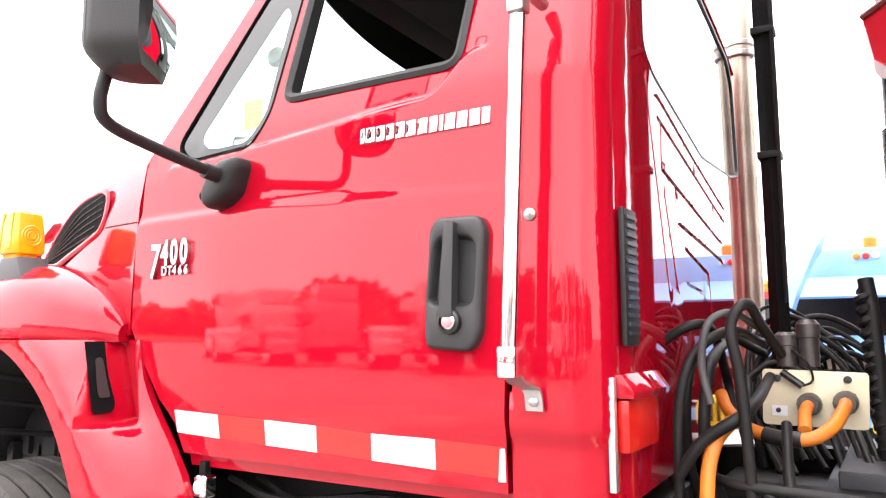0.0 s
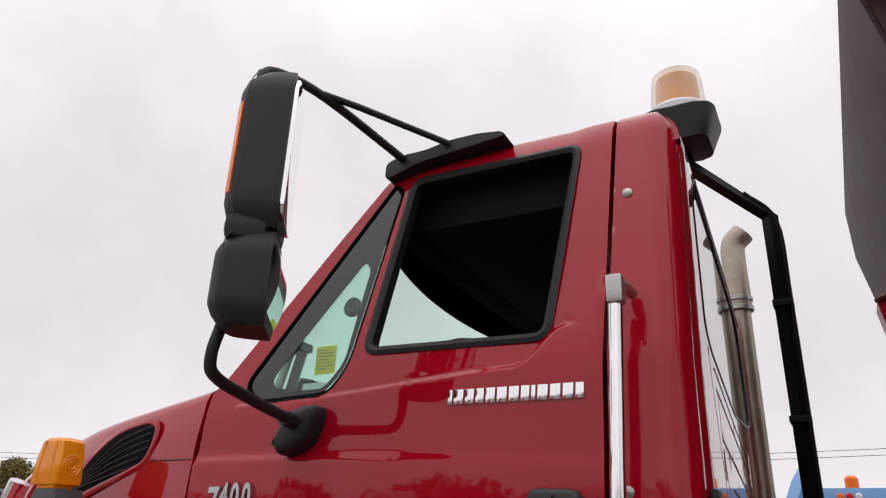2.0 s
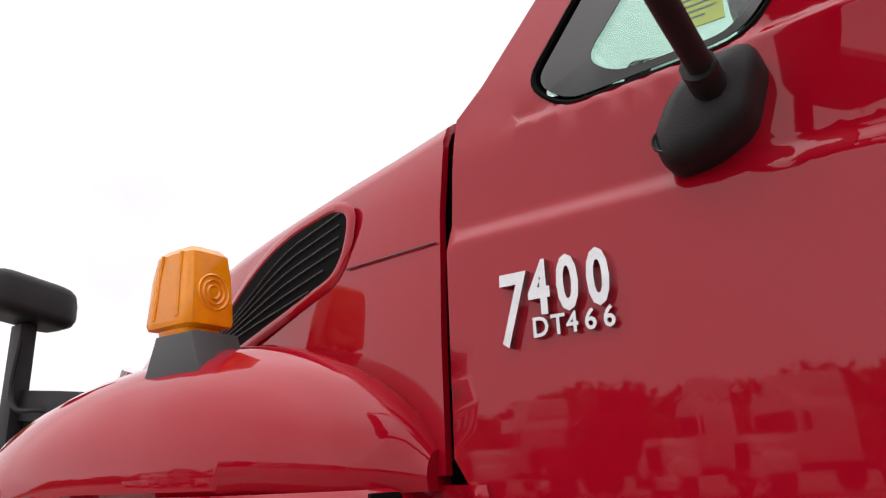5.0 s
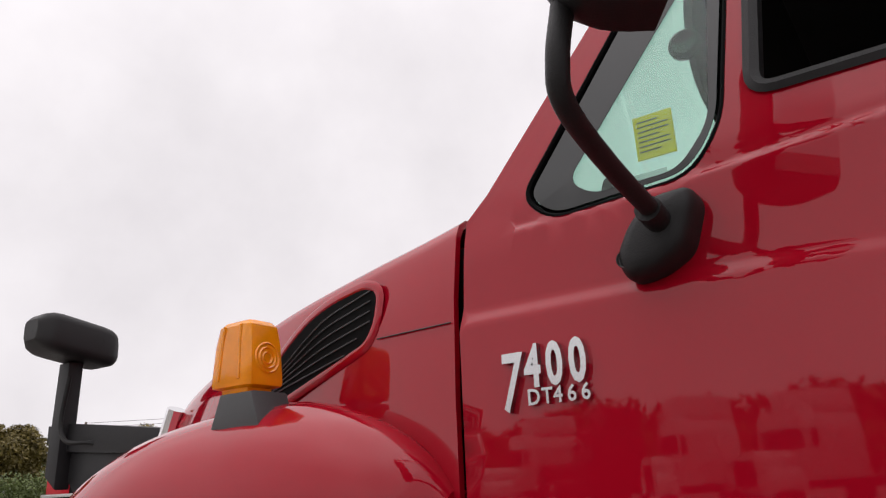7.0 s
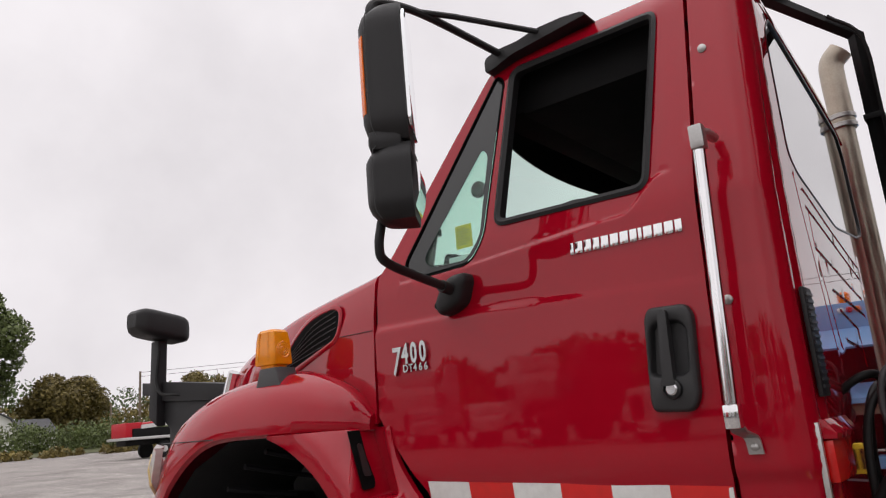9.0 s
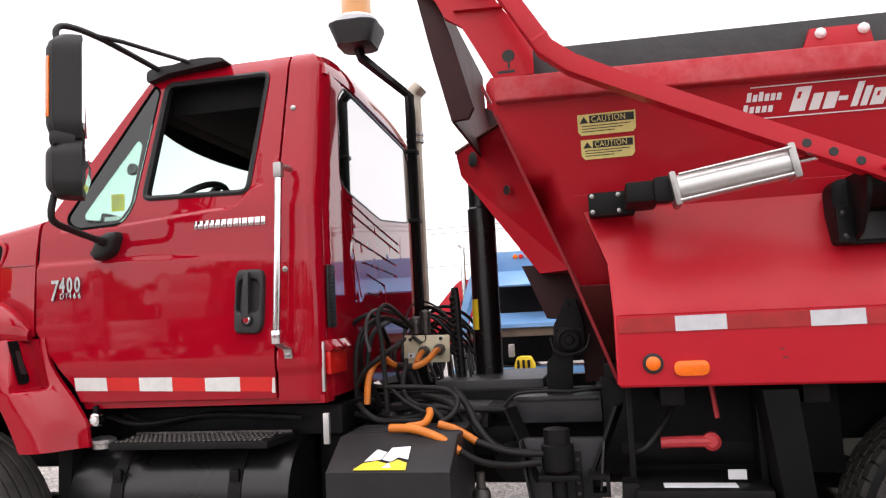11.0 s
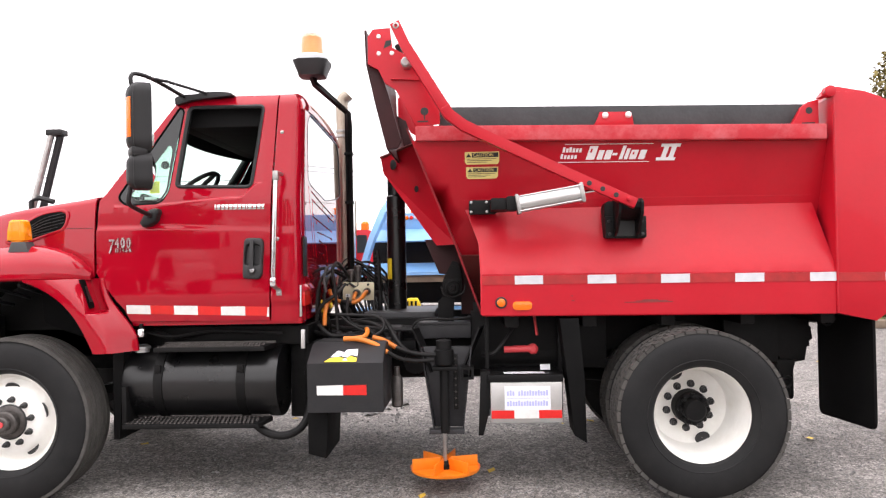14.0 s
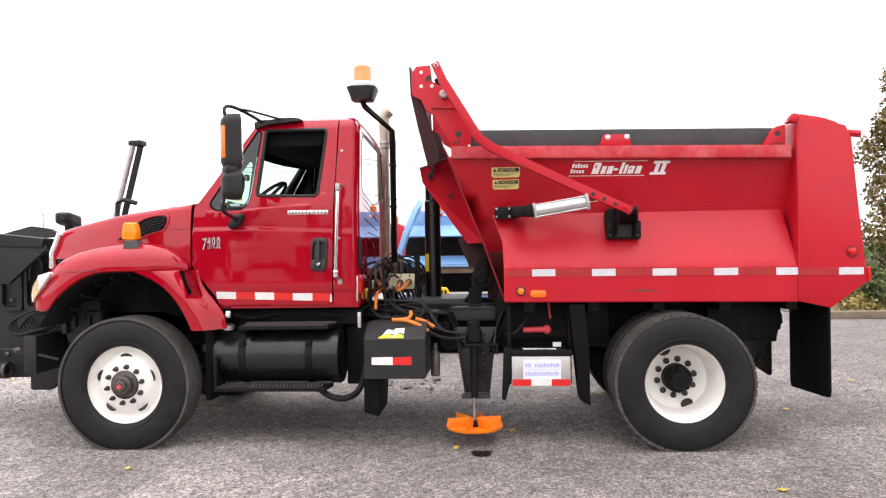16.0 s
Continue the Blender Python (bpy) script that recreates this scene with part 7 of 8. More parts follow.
bc = part("beacon", lathe([(0.115, 0), (0.118, 0.04), (0.105, 0.055), (0.001, 0.055)], (1.802, 0.943, 2.998), "z", 28), PAPER, truck, "amber beacon under a clear dome")
gd = part("beacon_dome", lathe([(0.100, 0.055), (0.094, 0.16), (0.088, 0.205), (0.06, 0.222), (0.001, 0.226)], (1.802, 0.943, 2.998), "z", 28), glass_mat("clear_dome", (0.93, 0.87, 0.78), 2.0), bc)
part("beacon_lens", lathe([(0.080, 0.055), (0.079, 0.13), (0.076, 0.19), (0.05, 0.206), (0.001, 0.208)], (1.802, 0.943, 2.998), "z", 24), lens_mat("pale_amber_lens", (0.95, 0.52, 0.20), 0.2, 0.4), bc)
ex = part("exhaust_pipe", tube(smooth_line([(1.832, 2.03, 2.60), (1.832, 2.03, 2.70), (1.830, 2.03, 2.85), (1.838, 2.03, 2.94), (1.888, 2.032, 2.995)], 8), 0.056, 20), EXH, truck, "heat-stained upright exhaust pipe with a turned-out end")
part("stack_pipe", tube([(1.834, 2.03, 1.05), (1.832, 2.03, 2.61)], 0.046, 18), EXH, ex)
for z in (2.60, 2.645):
    part("stack_clamp", lathe([(0.057, 0), (0.062, 0.004), (0.062, 0.022), (0.057, 0.026)], (1.832, 2.03, z), "z", 20, cap=False), STEEL, ex)

# plow harness on the nose
pf = part("plow_frame", prism([(-1.62, 0.40), (-1.10, 0.40), (-1.10, 1.02), (-1.28, 1.40), (-1.20, 1.56), (-1.30, 1.62), (-1.66, 1.66)], "y", 0.84, 0.90, 0.01), TOOL_BLACK, truck, "black steel snow plow harness")
part("plow_frame", prism([(-1.62, 0.40), (-1.10, 0.40), (-1.10, 1.02), (-1.28, 1.40), (-1.20, 1.56), (-1.30, 1.62), (-1.66, 1.66)], "y", 2 * CY - 0.90, 2 * CY - 0.84, 0.01), TOOL_BLACK, truck)
part("harness_plate", prism([(-2.3, 0.39), (-1.15, 0.39), (-1.12, 0.95), (-1.40, 1.36), (-1.55, 1.48), (-1.7, 1.66), (-2.3, 1.72)], "y", 1.00, 1.05, 0.006), TOOL_BLACK, truck)
part("harness_cap", prism([(-2.3, 1.80), (-1.12, 1.64), (-1.09, 1.60), (-1.12, 1.585), (-2.3, 1.72)], "y", 0.80, 1.10, 0.006), TOOL_BLACK, pf)
part("harness_rib", prism([(-2.25, 1.70), (-1.95, 1.78), (-1.75, 1.83), (-1.55, 1.80), (-1.40, 1.72), (-1.7, 1.70)], "y", 1.5, 1.56, 0.006), TOOL_BLACK, pf)
for x0, x1 in ((-1.60, -1.38), (-1.36, -1.20)):
    part("harness_rib", frame_ring(rounded([(x0, 1.02), (x1, 1.02), (x1, 1.50), (x0, 1.56)], 0.05), rounded([(x0 + 0.03, 1.06), (x1 - 0.03, 1.06), (x1 - 0.03, 1.46), (x0 + 0.03, 1.51)], 0.04), "y", 0.80, 0.84), TOOL_BLACK, pf)
for z, x in ((0.62, -1.55), (0.80, -1.45), (1.12, -1.50), (1.30, -1.42), (0.70, -1.25)):
    part("harness_bolt", lathe([(0.022, 0), (0.022, -0.012), (0.012, -0.02), (0.001, -0.02)], (x, 0.84, z), "y", 8), DARK_STEEL, pf)
part("bumper", box(-1.04, -0.92, 0.30, 2 * CY - 0.30, 0.52, 0.85, 0.02), TOOL_BLACK, truck, "black front bumper")
part("push_plate", prism(rounded([(-1.28, 0.30), (-1.08, 0.30), (-0.86, 0.60), (-0.86, 0.98), (-1.28, 0.98)], 0.02), "y", 0.76, 0.82, 0.006), TOOL_BLACK, truck, "black plow push plate")
part("harness_arch", tube(smooth_line([(-1.30, 0.80, 1.30), (-1.27, 0.80, 1.48), (-1.20, 0.80, 1.56), (-1.02, 0.80, 1.55)], 5), 0.016, 8), TOOL_BLACK, truck)
part("lift_cylinder", tube([(-2.0, 0.78, 0.47), (-1.52, 0.76, 0.48)], 0.075, 16), TOOL_BLACK, truck)
part("lift_cylinder", lathe([(0.05, 0), (0.05, 0.03), (0.075, 0.03), (0.075, 0.0)], (-1.52, 0.76, 0.48), "x", 18, cap=False), DARK_STEEL, truck)
part("tie_bar", tube([(-1.9, 0.36, 0.735), (-1.13, 0.36, 0.722), (-0.72, 0.30, 0.648)], 0.013, 8), TOOL_BLACK, truck)
part("tie_rod_end", lathe([(0.02, -0.03), (0.03, 0), (0.02, 0.03)], (-1.12, 0.355, 0.72), "x", 12), DARK_STEEL, truck)
rng = random.Random(8)
for i in range(9):
    rr = 0.34 + 0.05 * i
    dz = 0.05 * rng.random()
    part("plow_hose", tube(smooth_line([(-0.78, rr + 0.1, 1.12 - dz), (-1.0 - 0.02 * i, rr, 1.06 - dz), (-1.17 - 0.01 * i, rr, 0.98 - 2 * dz), (-1.16, rr, 0.88 - dz), (-1.05 + 0.03 * i, rr, 0.86), (-0.80, rr, 0.92 + dz)], 5), 0.008 + 0.004 * rng.random(), 6), HOSE, truck)
for i in range(5):
    x = -0.72 + 0.07 * i
    part("frame_clutter", box(x, x + 0.045, 0.34 + 0.02 * i, 0.56, 0.86 + 0.05 * (i % 3), 1.05 - 0.04 * (i % 2), 0.012), TOOL_BLACK, truck)
part("steering_gear", box(-0.72, -0.40, 0.40, 0.60, 0.78, 1.14, 0.04), TOOL_BLACK, truck)
part("lift_arm", prism([(-1.64, 1.64), (-1.35, 1.62), (-1.0, 1.60), (-0.98, 1.68), (-1.35, 1.72), (-1.60, 1.745), (-1.64, 1.745)], "y", 0.52, 0.68, 0.01), TOOL_BLACK, truck, "black plow light arm")
part("arm_gusset", prism([(-1.66, 1.70), (-1.0, 1.64), (-0.98, 1.57), (-1.10, 1.48), (-1.32, 1.28), (-1.46, 1.28), (-1.48, 1.44), (-1.66, 1.57)], "y", 0.54, 0.58, 0.006), TOOL_BLACK, truck)
part("light_post", prism([(-1.68, 1.55), (-1.60, 1.50), (-1.585, 1.98), (-1.66, 1.98)], "y", 0.49, 0.55, 0.008), TOOL_BLACK, truck)
part("light_cable", tube(smooth_line([(-1.57, 0.49, 1.92), (-1.58, 0.48, 1.74), (-1.52, 0.48, 1.67), (-1.42, 0.52, 1.66), (-1.36, 0.58, 1.62)], 5), 0.009, 6), HOSE, truck)


def oblong(x0, x1, y0, y1, z0, z1):
    """A lamp head across the truck: flat lens side, domed back, soft ends."""
    rows_ = []
    for i in range(15):
        t = i / 14
        k = 1 - 0.5 * abs(2 * t - 1) ** 7
        rows_.append([((x0 + x1) / 2 + (x1 - x0) / 2 * k * px, y0 + (y1 - y0) * t, (z0 + z1) / 2 + (z1 - z0) / 2 * k * pz) for px, pz in rounded([(-1, -1), (1, -1), (1, 1), (-1, 1)], 0.5, 4)])
    rows_ = [[(x, y, z - 0.16 * (y - (y0 + y1) / 2)) for x, y, z in r_] for r_ in rows_]
    return loft(rows_, close=True, cap=True)


part("plow_light", oblong(-1.70, -1.50, 0.335, 0.67, 1.985, 2.140), BLACK_PL, truck, "black oblong plow light head")
part("plow_light", oblong(-1.84, -1.66, 2.02, 2.32, 1.850, 1.985), BLACK_PL, truck, "black oblong plow light head")
part("light_post", prism([(-1.80, 1.30), (-1.72, 1.30), (-1.72, 1.86), (-1.80, 1.86)], "y", 2.17, 2.24, 0.008), TOOL_BLACK, truck)
part("light_post_arm", box(-1.80, -1.10, 1.20, 2.24, 1.28, 1.34, 0.01), TOOL_BLACK, truck)
ms = part("plow_mast", tube([(-1.33, 2.30, 1.30), (-1.33, 2.30, 1.75), (-1.09, 2.36, 2.76)], 0.030, 12), STEEL, truck, "steel plow mast with a black cap")
part("mast_back", tube([(-1.26, 2.36, 1.75), (-1.02, 2.40, 2.76)], 0.035, 8), TOOL_BLACK, ms)
part("mast_cap", box(-1.13, -0.97, 2.32, 2.45, 2.75, 2.81, 0.015), BLACK_PL, ms)
part("mast_base", box(-1.40, -1.10, 1.2, 2.34, 1.24, 1.32, 0.01), TOOL_BLACK, ms)
part("mast_hook", tube([(-1.20, 2.2, 1.30), (-1.20, 2.2, 2.10), (-1.12, 2.2, 2.13), (-0.98, 2.2, 2.09)], 0.026, 8), BLACK_PL, truck)

# ------------------------------------------------------------------ ground and distance


def land(x, y):
    """Height of the lot: level round the truck, rising gently towards the road."""
    return 0.027 * max(0.0, -x - 13.0) * ss((-x - 10) / 8) + 0.01 * max(0.0, y - 40)


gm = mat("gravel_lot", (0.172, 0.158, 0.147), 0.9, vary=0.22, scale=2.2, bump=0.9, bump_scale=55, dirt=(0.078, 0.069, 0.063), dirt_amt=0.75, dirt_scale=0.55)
gn, glk = gm.node_tree.nodes, gm.node_tree.links
gco = gn.new("ShaderNodeTexCoord")
out = gn["Principled BSDF"].inputs["Base Color"].links[0].from_socket
# stones of two sizes, each with a shade of its own
for gscale, lo_, hi_ in ((95, 0.4, 1.65), (40, 0.65, 1.38), (9, 0.85, 1.16), (0.9, 0.86, 1.14)):
    gv, gbw, gmr, gsc = gn.new("ShaderNodeTexVoronoi"), gn.new("ShaderNodeRGBToBW"), gn.new("ShaderNodeMapRange"), gn.new("ShaderNodeVectorMath")
    gv.inputs["Scale"].default_value = gscale
    gmr.inputs["From Min"].default_value, gmr.inputs["From Max"].default_value = 0.15, 0.85
    gmr.inputs["To Min"].default_value, gmr.inputs["To Max"].default_value = lo_, hi_
    gsc.operation = "SCALE"
    glk.new(gco.outputs["Object"], gv.inputs["Vector"])
    glk.new(gv.outputs["Color"], gbw.inputs["Color"])
    glk.new(gbw.outputs["Val"], gmr.inputs["Value"])
    glk.new(out, gsc.inputs[0])
    glk.new(gmr.outputs["Result"], gsc.inputs["Scale"])
    out = gsc.outputs["Vector"]
# brightness painted into the ground colour, rising towards -x, with a ragged edge
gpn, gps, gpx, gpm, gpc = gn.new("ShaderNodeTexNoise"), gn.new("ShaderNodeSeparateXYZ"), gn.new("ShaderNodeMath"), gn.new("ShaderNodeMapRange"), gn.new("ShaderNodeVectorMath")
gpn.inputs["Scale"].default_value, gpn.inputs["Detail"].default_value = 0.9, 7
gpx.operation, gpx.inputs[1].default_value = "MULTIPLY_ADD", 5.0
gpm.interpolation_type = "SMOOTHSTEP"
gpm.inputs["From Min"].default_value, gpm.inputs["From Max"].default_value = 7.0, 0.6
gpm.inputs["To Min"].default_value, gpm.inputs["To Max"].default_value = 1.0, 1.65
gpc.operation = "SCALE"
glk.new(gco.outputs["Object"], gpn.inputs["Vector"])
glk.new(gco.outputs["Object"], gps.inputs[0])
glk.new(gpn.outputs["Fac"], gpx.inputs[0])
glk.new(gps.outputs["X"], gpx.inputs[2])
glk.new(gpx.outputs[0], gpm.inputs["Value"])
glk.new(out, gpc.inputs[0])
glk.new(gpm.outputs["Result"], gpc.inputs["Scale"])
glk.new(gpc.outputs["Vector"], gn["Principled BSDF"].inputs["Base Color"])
xs_ = sorted({*np.round(np.concatenate([np.linspace(-12, 18, 61), np.linspace(-130, -12, 60), np.linspace(18, 130, 40), [-1500, -600, -300, 300, 600, 1500]]), 3).tolist()})
ys_ = sorted({*np.round(np.concatenate([np.linspace(-8, 14, 45), np.linspace(-80, -8, 30), np.linspace(14, 130, 50), [-1500, -600, -200, 300, 600, 1500]]), 3).tolist()})
verts = [(x, y, land(max(x, -130), min(y, 130)) + (0.018 * noise.noise((x * 0.7, y * 0.7, 0)) if abs(x) < 30 and abs(y) < 30 else 0)) for x in xs_ for y in ys_]
nyy = len(ys_)
faces = [(i * nyy + j, (i + 1) * nyy + j, (i + 1) * nyy + j + 1, i * nyy + j + 1) for i in range(len(xs_) - 1) for j in range(nyy - 1)]
me = bpy.data.meshes.new("ground")
me.from_pydata(verts, [], faces)
me.polygons.foreach_set("use_smooth", [True] * len(faces))
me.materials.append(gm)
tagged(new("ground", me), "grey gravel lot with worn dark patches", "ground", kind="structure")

# loose stones and fallen leaves on the lot
rng = random.Random(11)


def stone_mesh(count, x0, x1, y0, y1, s0, s1, seed):
    r = random.Random(seed)
    vs, fs = [], []
    base = [(0, 0, 1), (0.94, 0, 0.33), (-0.47, 0.82, 0.33), (-0.47, -0.82, 0.33), (0.5, 0.8, -0.4), (-0.94, 0, -0.4), (0.5, -0.8, -0.4)]
    tri = [(0, 1, 2), (0, 2, 3), (0, 3, 1), (1, 4, 2), (2, 5, 3), (3, 6, 1), (1, 6, 4), (2, 4, 5), (3, 5, 6)]
    for _ in range(count):
        x, y = r.uniform(x0, x1), r.uniform(y0, y1)
        s = s0 + (s1 - s0) * r.random() ** 3
        a = r.random() * 6.3
        k = len(vs)
        sq = r.uniform(0.5, 0.9)
        for bx, by, bz in base:
            j = r.uniform(0.7, 1.2)
            vs.append((x + s * j * (bx * math.cos(a) - by * math.sin(a)), y + s * j * (bx * math.sin(a) + by * math.cos(a)), 0.3 * s + s * sq * j * bz))
        fs += [tuple(k + i for i in t) for t in tri]
    return vs, fs


vs, fs = stone_mesh(42000, -4, 9, -3.2, 6.0, 0.004, 0.014, 3)
me = bpy.data.meshes.new("loose_gravel")
me.from_pydata(vs, [], fs)
me.materials.append(STONE)
tagged(new("loose_gravel", me), "loose grey gravel scattered over the lot", "gravel", kind="stuff")
vs, fs = stone_mesh(34, 1.62, 2.35, 2.3, 2.95, 0.02, 0.07, 9)
me = bpy.data.meshes.new("broken_stones")
me.from_pydata(vs, [], fs)
me.materials.append(STONE)
tagged(new("broken_stones", me), "small heap of pale broken stones", "stones", kind="stuff")
vs, fs = [], []
for i in range(150):
    x, y, a, s = rng.uniform(-5, 12), rng.uniform(-3.5, 9), rng.random() * 6.3, rng.uniform(0.025, 0.055)
    k = len(vs)
    for u, v, h in ((-1, 0, 0.0), (-0.3, 0.6, 0.25), (0.5, 0.55, 0.1), (1.1, 0, 0.3), (0.5, -0.55, 0.15), (-0.3, -0.6, 0.2)):
        vs.append((x + s * (u * math.cos(a) - v * math.sin(a)), y + s * (u * math.sin(a) + v * math.cos(a)), 0.012 + s * h))
    fs += [(k, k + 1, k + 2, k + 3), (k, k + 3, k + 4, k + 5)]
me = bpy.data.meshes.new("fallen_leaves")
me.from_pydata(vs, [], fs)
me.materials.append(FALLEN)
tagged(new("fallen_leaves", me), "scattered fallen yellow leaves on gravel", "leaves", kind="stuff")
oil = sheet([(0.07 * math.cos(a) * (1 + 0.2 * math.sin(3 * a)), 0.06 * math.sin(a) * (1 + 0.25 * math.cos(2 * a))) for a in (2 * math.pi * i / 18 for i in range(18))], [], lambda u, v: (2.86 + u, -0.22 + v, 0.024), (0, 0, -0.01), 0.08)
tagged(part("oil_patch", oil, CHASSIS), "dark round oil-stained patch on the gravel", "stain")

# timbers at the lot's edge
for i, (x, y, a) in enumerate(((11.6, 9.6, 3), (15.8, 9.9, 4), (13.6, 10.5, 2))):
    t = part("timber_beam", box(-2.1, 2.1, -0.11, 0.11, 0.0, 0.15, 0.015), WOOD)
    t.matrix_basis = pose(x, y, 0.0 if i < 2 else 0.0, 0, 0, a)
    tagged(t, "long weathered timber laid at the lot edge", "timber", "timbers at the lot edge")
br = bmesh.new()
for i in range(9):
    y = 7.0 + 0.12 * i * rng.random()
    x = 9.7 + 1.2 * rng.random()
    tube([(x, y, 0.03), (x + 0.7, y + 0.2 * rng.random(), 0.06), (x + 1.5, y + 0.1, 0.03)], 0.015, 5, br)
tagged(part("fallen_branches", br, BARK), "dry fallen branches lying on the gravel", "branches", kind="stuff")


def leaf_cloud(centres, count, size, seed, flat=0.8):
    """Many small leaves on the outside of a set of clumps (x, y, z, radius)."""
    r = np.random.RandomState(seed)
    rad = np.array([c[3] for c in centres])
    pick = r.choice(len(centres), count, p=rad ** 2 / np.sum(rad ** 2))
    d = r.normal(size=(count, 3))
    d /= np.linalg.norm(d, axis=1)[:, None]
    c = np.array([c[:3] for c in centres])[pick]
    pos = c + d * (rad[pick] * (0.55 + 0.55 * r.rand(count) ** 0.7))[:, None] * np.array([1, 1, flat])
    u = r.normal(size=(count, 3))
    u /= np.linalg.norm(u, axis=1)[:, None]
    w = np.cross(u, d + 0.5 * r.normal(size=(count, 3)))
    w /= np.linalg.norm(w, axis=1)[:, None]
    s = (size * (0.6 + 0.8 * r.rand(count)))[:, None]
    quad = np.stack([pos - u * s, pos + w * s * 0.55, pos + u * s, pos - w * s * 0.55], 1).reshape(-1, 3)
    return quad.tolist(), [tuple(range(4 * i, 4 * i + 4)) for i in range(count)]


def tree(name, label, x, y, z, height, spread, seed, leaf, count=5200, trunk=0.3, size=0.28, low=0.25, group=""):
    r = random.Random(seed)
    t = thing(name, label, "tree", group, at=(x, y, z))
    bm = bmesh.new()
    top = height * 0.72
    tube(smooth_line([(0, 0, -0.2), (0.1 * r.uniform(-1, 1), 0.1, height * 0.2), (0.3 * r.uniform(-1, 1), 0.3 * r.uniform(-1, 1), height * 0.45), (0, 0, top)], 4), trunk, 9, bm, trunk * 0.25)
    clumps = []
    n = 26
    for i in range(n):
        a = 2.4 * i + r.uniform(-0.4, 0.4)
        h = height * (low + (0.94 - low) * (i + 0.5) / n)
        f = (h / height - low) / (1 - low)
        rad = spread * (0.35 + 0.75 * math.sin(math.pi * min(0.95, 0.12 + 0.85 * f)) ** 0.8) * r.uniform(0.55, 1.0)
        p = (rad * math.cos(a) * 0.72, rad * math.sin(a) * 0.72, h)
        clumps.append((*p, spread * r.uniform(0.22, 0.42)))
        if i % 2 == 0:
            tube([(0, 0, h * 0.62), (p[0] * 0.5, p[1] * 0.5, h * 0.86), p], trunk * 0.28, 5, bm, trunk * 0.06)
    part("trunk", bm, BARK, None).parent = t
    vs, fs = leaf_cloud(clumps, count, size, seed)
    me = bpy.data.meshes.new("crown")
    me.from_pydata(vs, [], fs)
    me.materials.append(leaf)
    c = new("crown", me)
    c.parent = t
    return t


tree("maple_tree", "large broad maple, green and yellow, behind the white house", -96, 30.2, 1.6, 20.0, 7.6, 1, GREEN_LEAF, 26000, 0.5, 0.26)
tree("maple_tree", "broad maple turning yellow at its edge", -91, 41, 2.4, 7.6, 5.0, 2, OLIVE_LEAF, 15000, 0.4, 0.22)
tree("maple_tree", "green maple at the road", -98, 8, 2.6, 16, 8, 22, OLIVE_LEAF, 16000, 0.4, 0.24)
tree("young_maple", "small rounded yellow-green maple by the road", -72, 48, 2.0, 6.6, 3.4, 3, OLIVE_LEAF, 12000, 0.25, 0.17)
tree("roadside_tree", "rounded green tree beside the utility pole", -70, 58, 2.0, 7.2, 4.0, 4, GREEN_LEAF, 12000, 0.25, 0.17)
bare = thing("bare_tree", "leafless grey tree in front of the woods", "tree", at=(-80, 56, 2.0))
bm = bmesh.new()
r = random.Random(6)
tube([(0, 0, 0), (0.1, 0, 3.5), (0, 0.1, 6.5)], 0.16, 6, bm, 0.03)
for i in range(26):
    a, h = 2.4 * i, 2.2 + 4.2 * i / 26
    L = 2.2 * (1 - 0.5 * i / 26)
    tube([(0, 0, h), (L * 0.5 * math.cos(a), L * 0.5 * math.sin(a), h + 0.8), (L * math.cos(a), L * math.sin(a), h + 1.9 + 0.4 * r.random())], 0.045, 4, bm, 0.012)
part("trunk", bm, BARK).parent = bare
# trees by the lot's edge behind the dump body
tree("edge_tree", "tall leafy tree with browning leaves at the lot edge", 13.75, 12.2, 0.2, 6.2, 2.2, 7, OLIVE_LEAF, 34000, 0.16, 0.06, 0.10, "trees at the lot edge")
tree("edge_tree", "tall green tree at the lot edge", 15.4, 11.8, 0.2, 8.8, 2.6, 8, GREEN_LEAF, 38000, 0.2, 0.06, 0.08, "trees at the lot edge")
tree("edge_tree", "green tree behind the timbers", 17.6, 15.5, 0.0, 7.4, 3.4, 9, GREEN_LEAF, 24000, 0.25, 0.07, 0.05, "trees at the lot edge")


def foliage(name, label, clumps, count, size, seed, leaf, cat="bushes"):
    vs, fs = leaf_cloud(clumps, count, size, seed)
    me = bpy.data.meshes.new(name)
    me.from_pydata(vs, [], fs)
    me.materials.append(leaf)
    return tagged(new(name, me), label, cat, kind="stuff")


r = random.Random(12)
foliage("edge_bushes", "low green bushes and weeds along the lot edge", [(r.uniform(11, 22), r.uniform(10.8, 13.5), r.uniform(0.2, 0.9), r.uniform(0.4, 0.9)) for _ in range(36)], 14000, 0.07, 31, GREEN_LEAF)
foliage("edge_brush", "dry brown brush along the lot edge", [(r.uniform(10.5, 22), r.uniform(10.2, 12), r.uniform(0.0, 0.3), r.uniform(0.25, 0.5)) for _ in range(40)], 9000, 0.06, 32, OLIVE_LEAF)
foliage("hedge", "overgrown green hedge before the house", [(-66 + 2.2 * r.uniform(-1, 1), 24 + 30 * i / 40, 1.9 + r.uniform(0, 0.8), r.uniform(1.1, 1.9)) for i in range(40)], 20000, 0.13, 33, GREEN_LEAF)
foliage("dry_weeds", "brown dry weeds along the gravel edge", [(-50 - 3 * r.random(), -5 + 55 * i / 60, 1.1 + 0.2 * r.random(), r.uniform(0.4, 0.7)) for i in range(60)], 7000, 0.16, 34, OLIVE_LEAF)
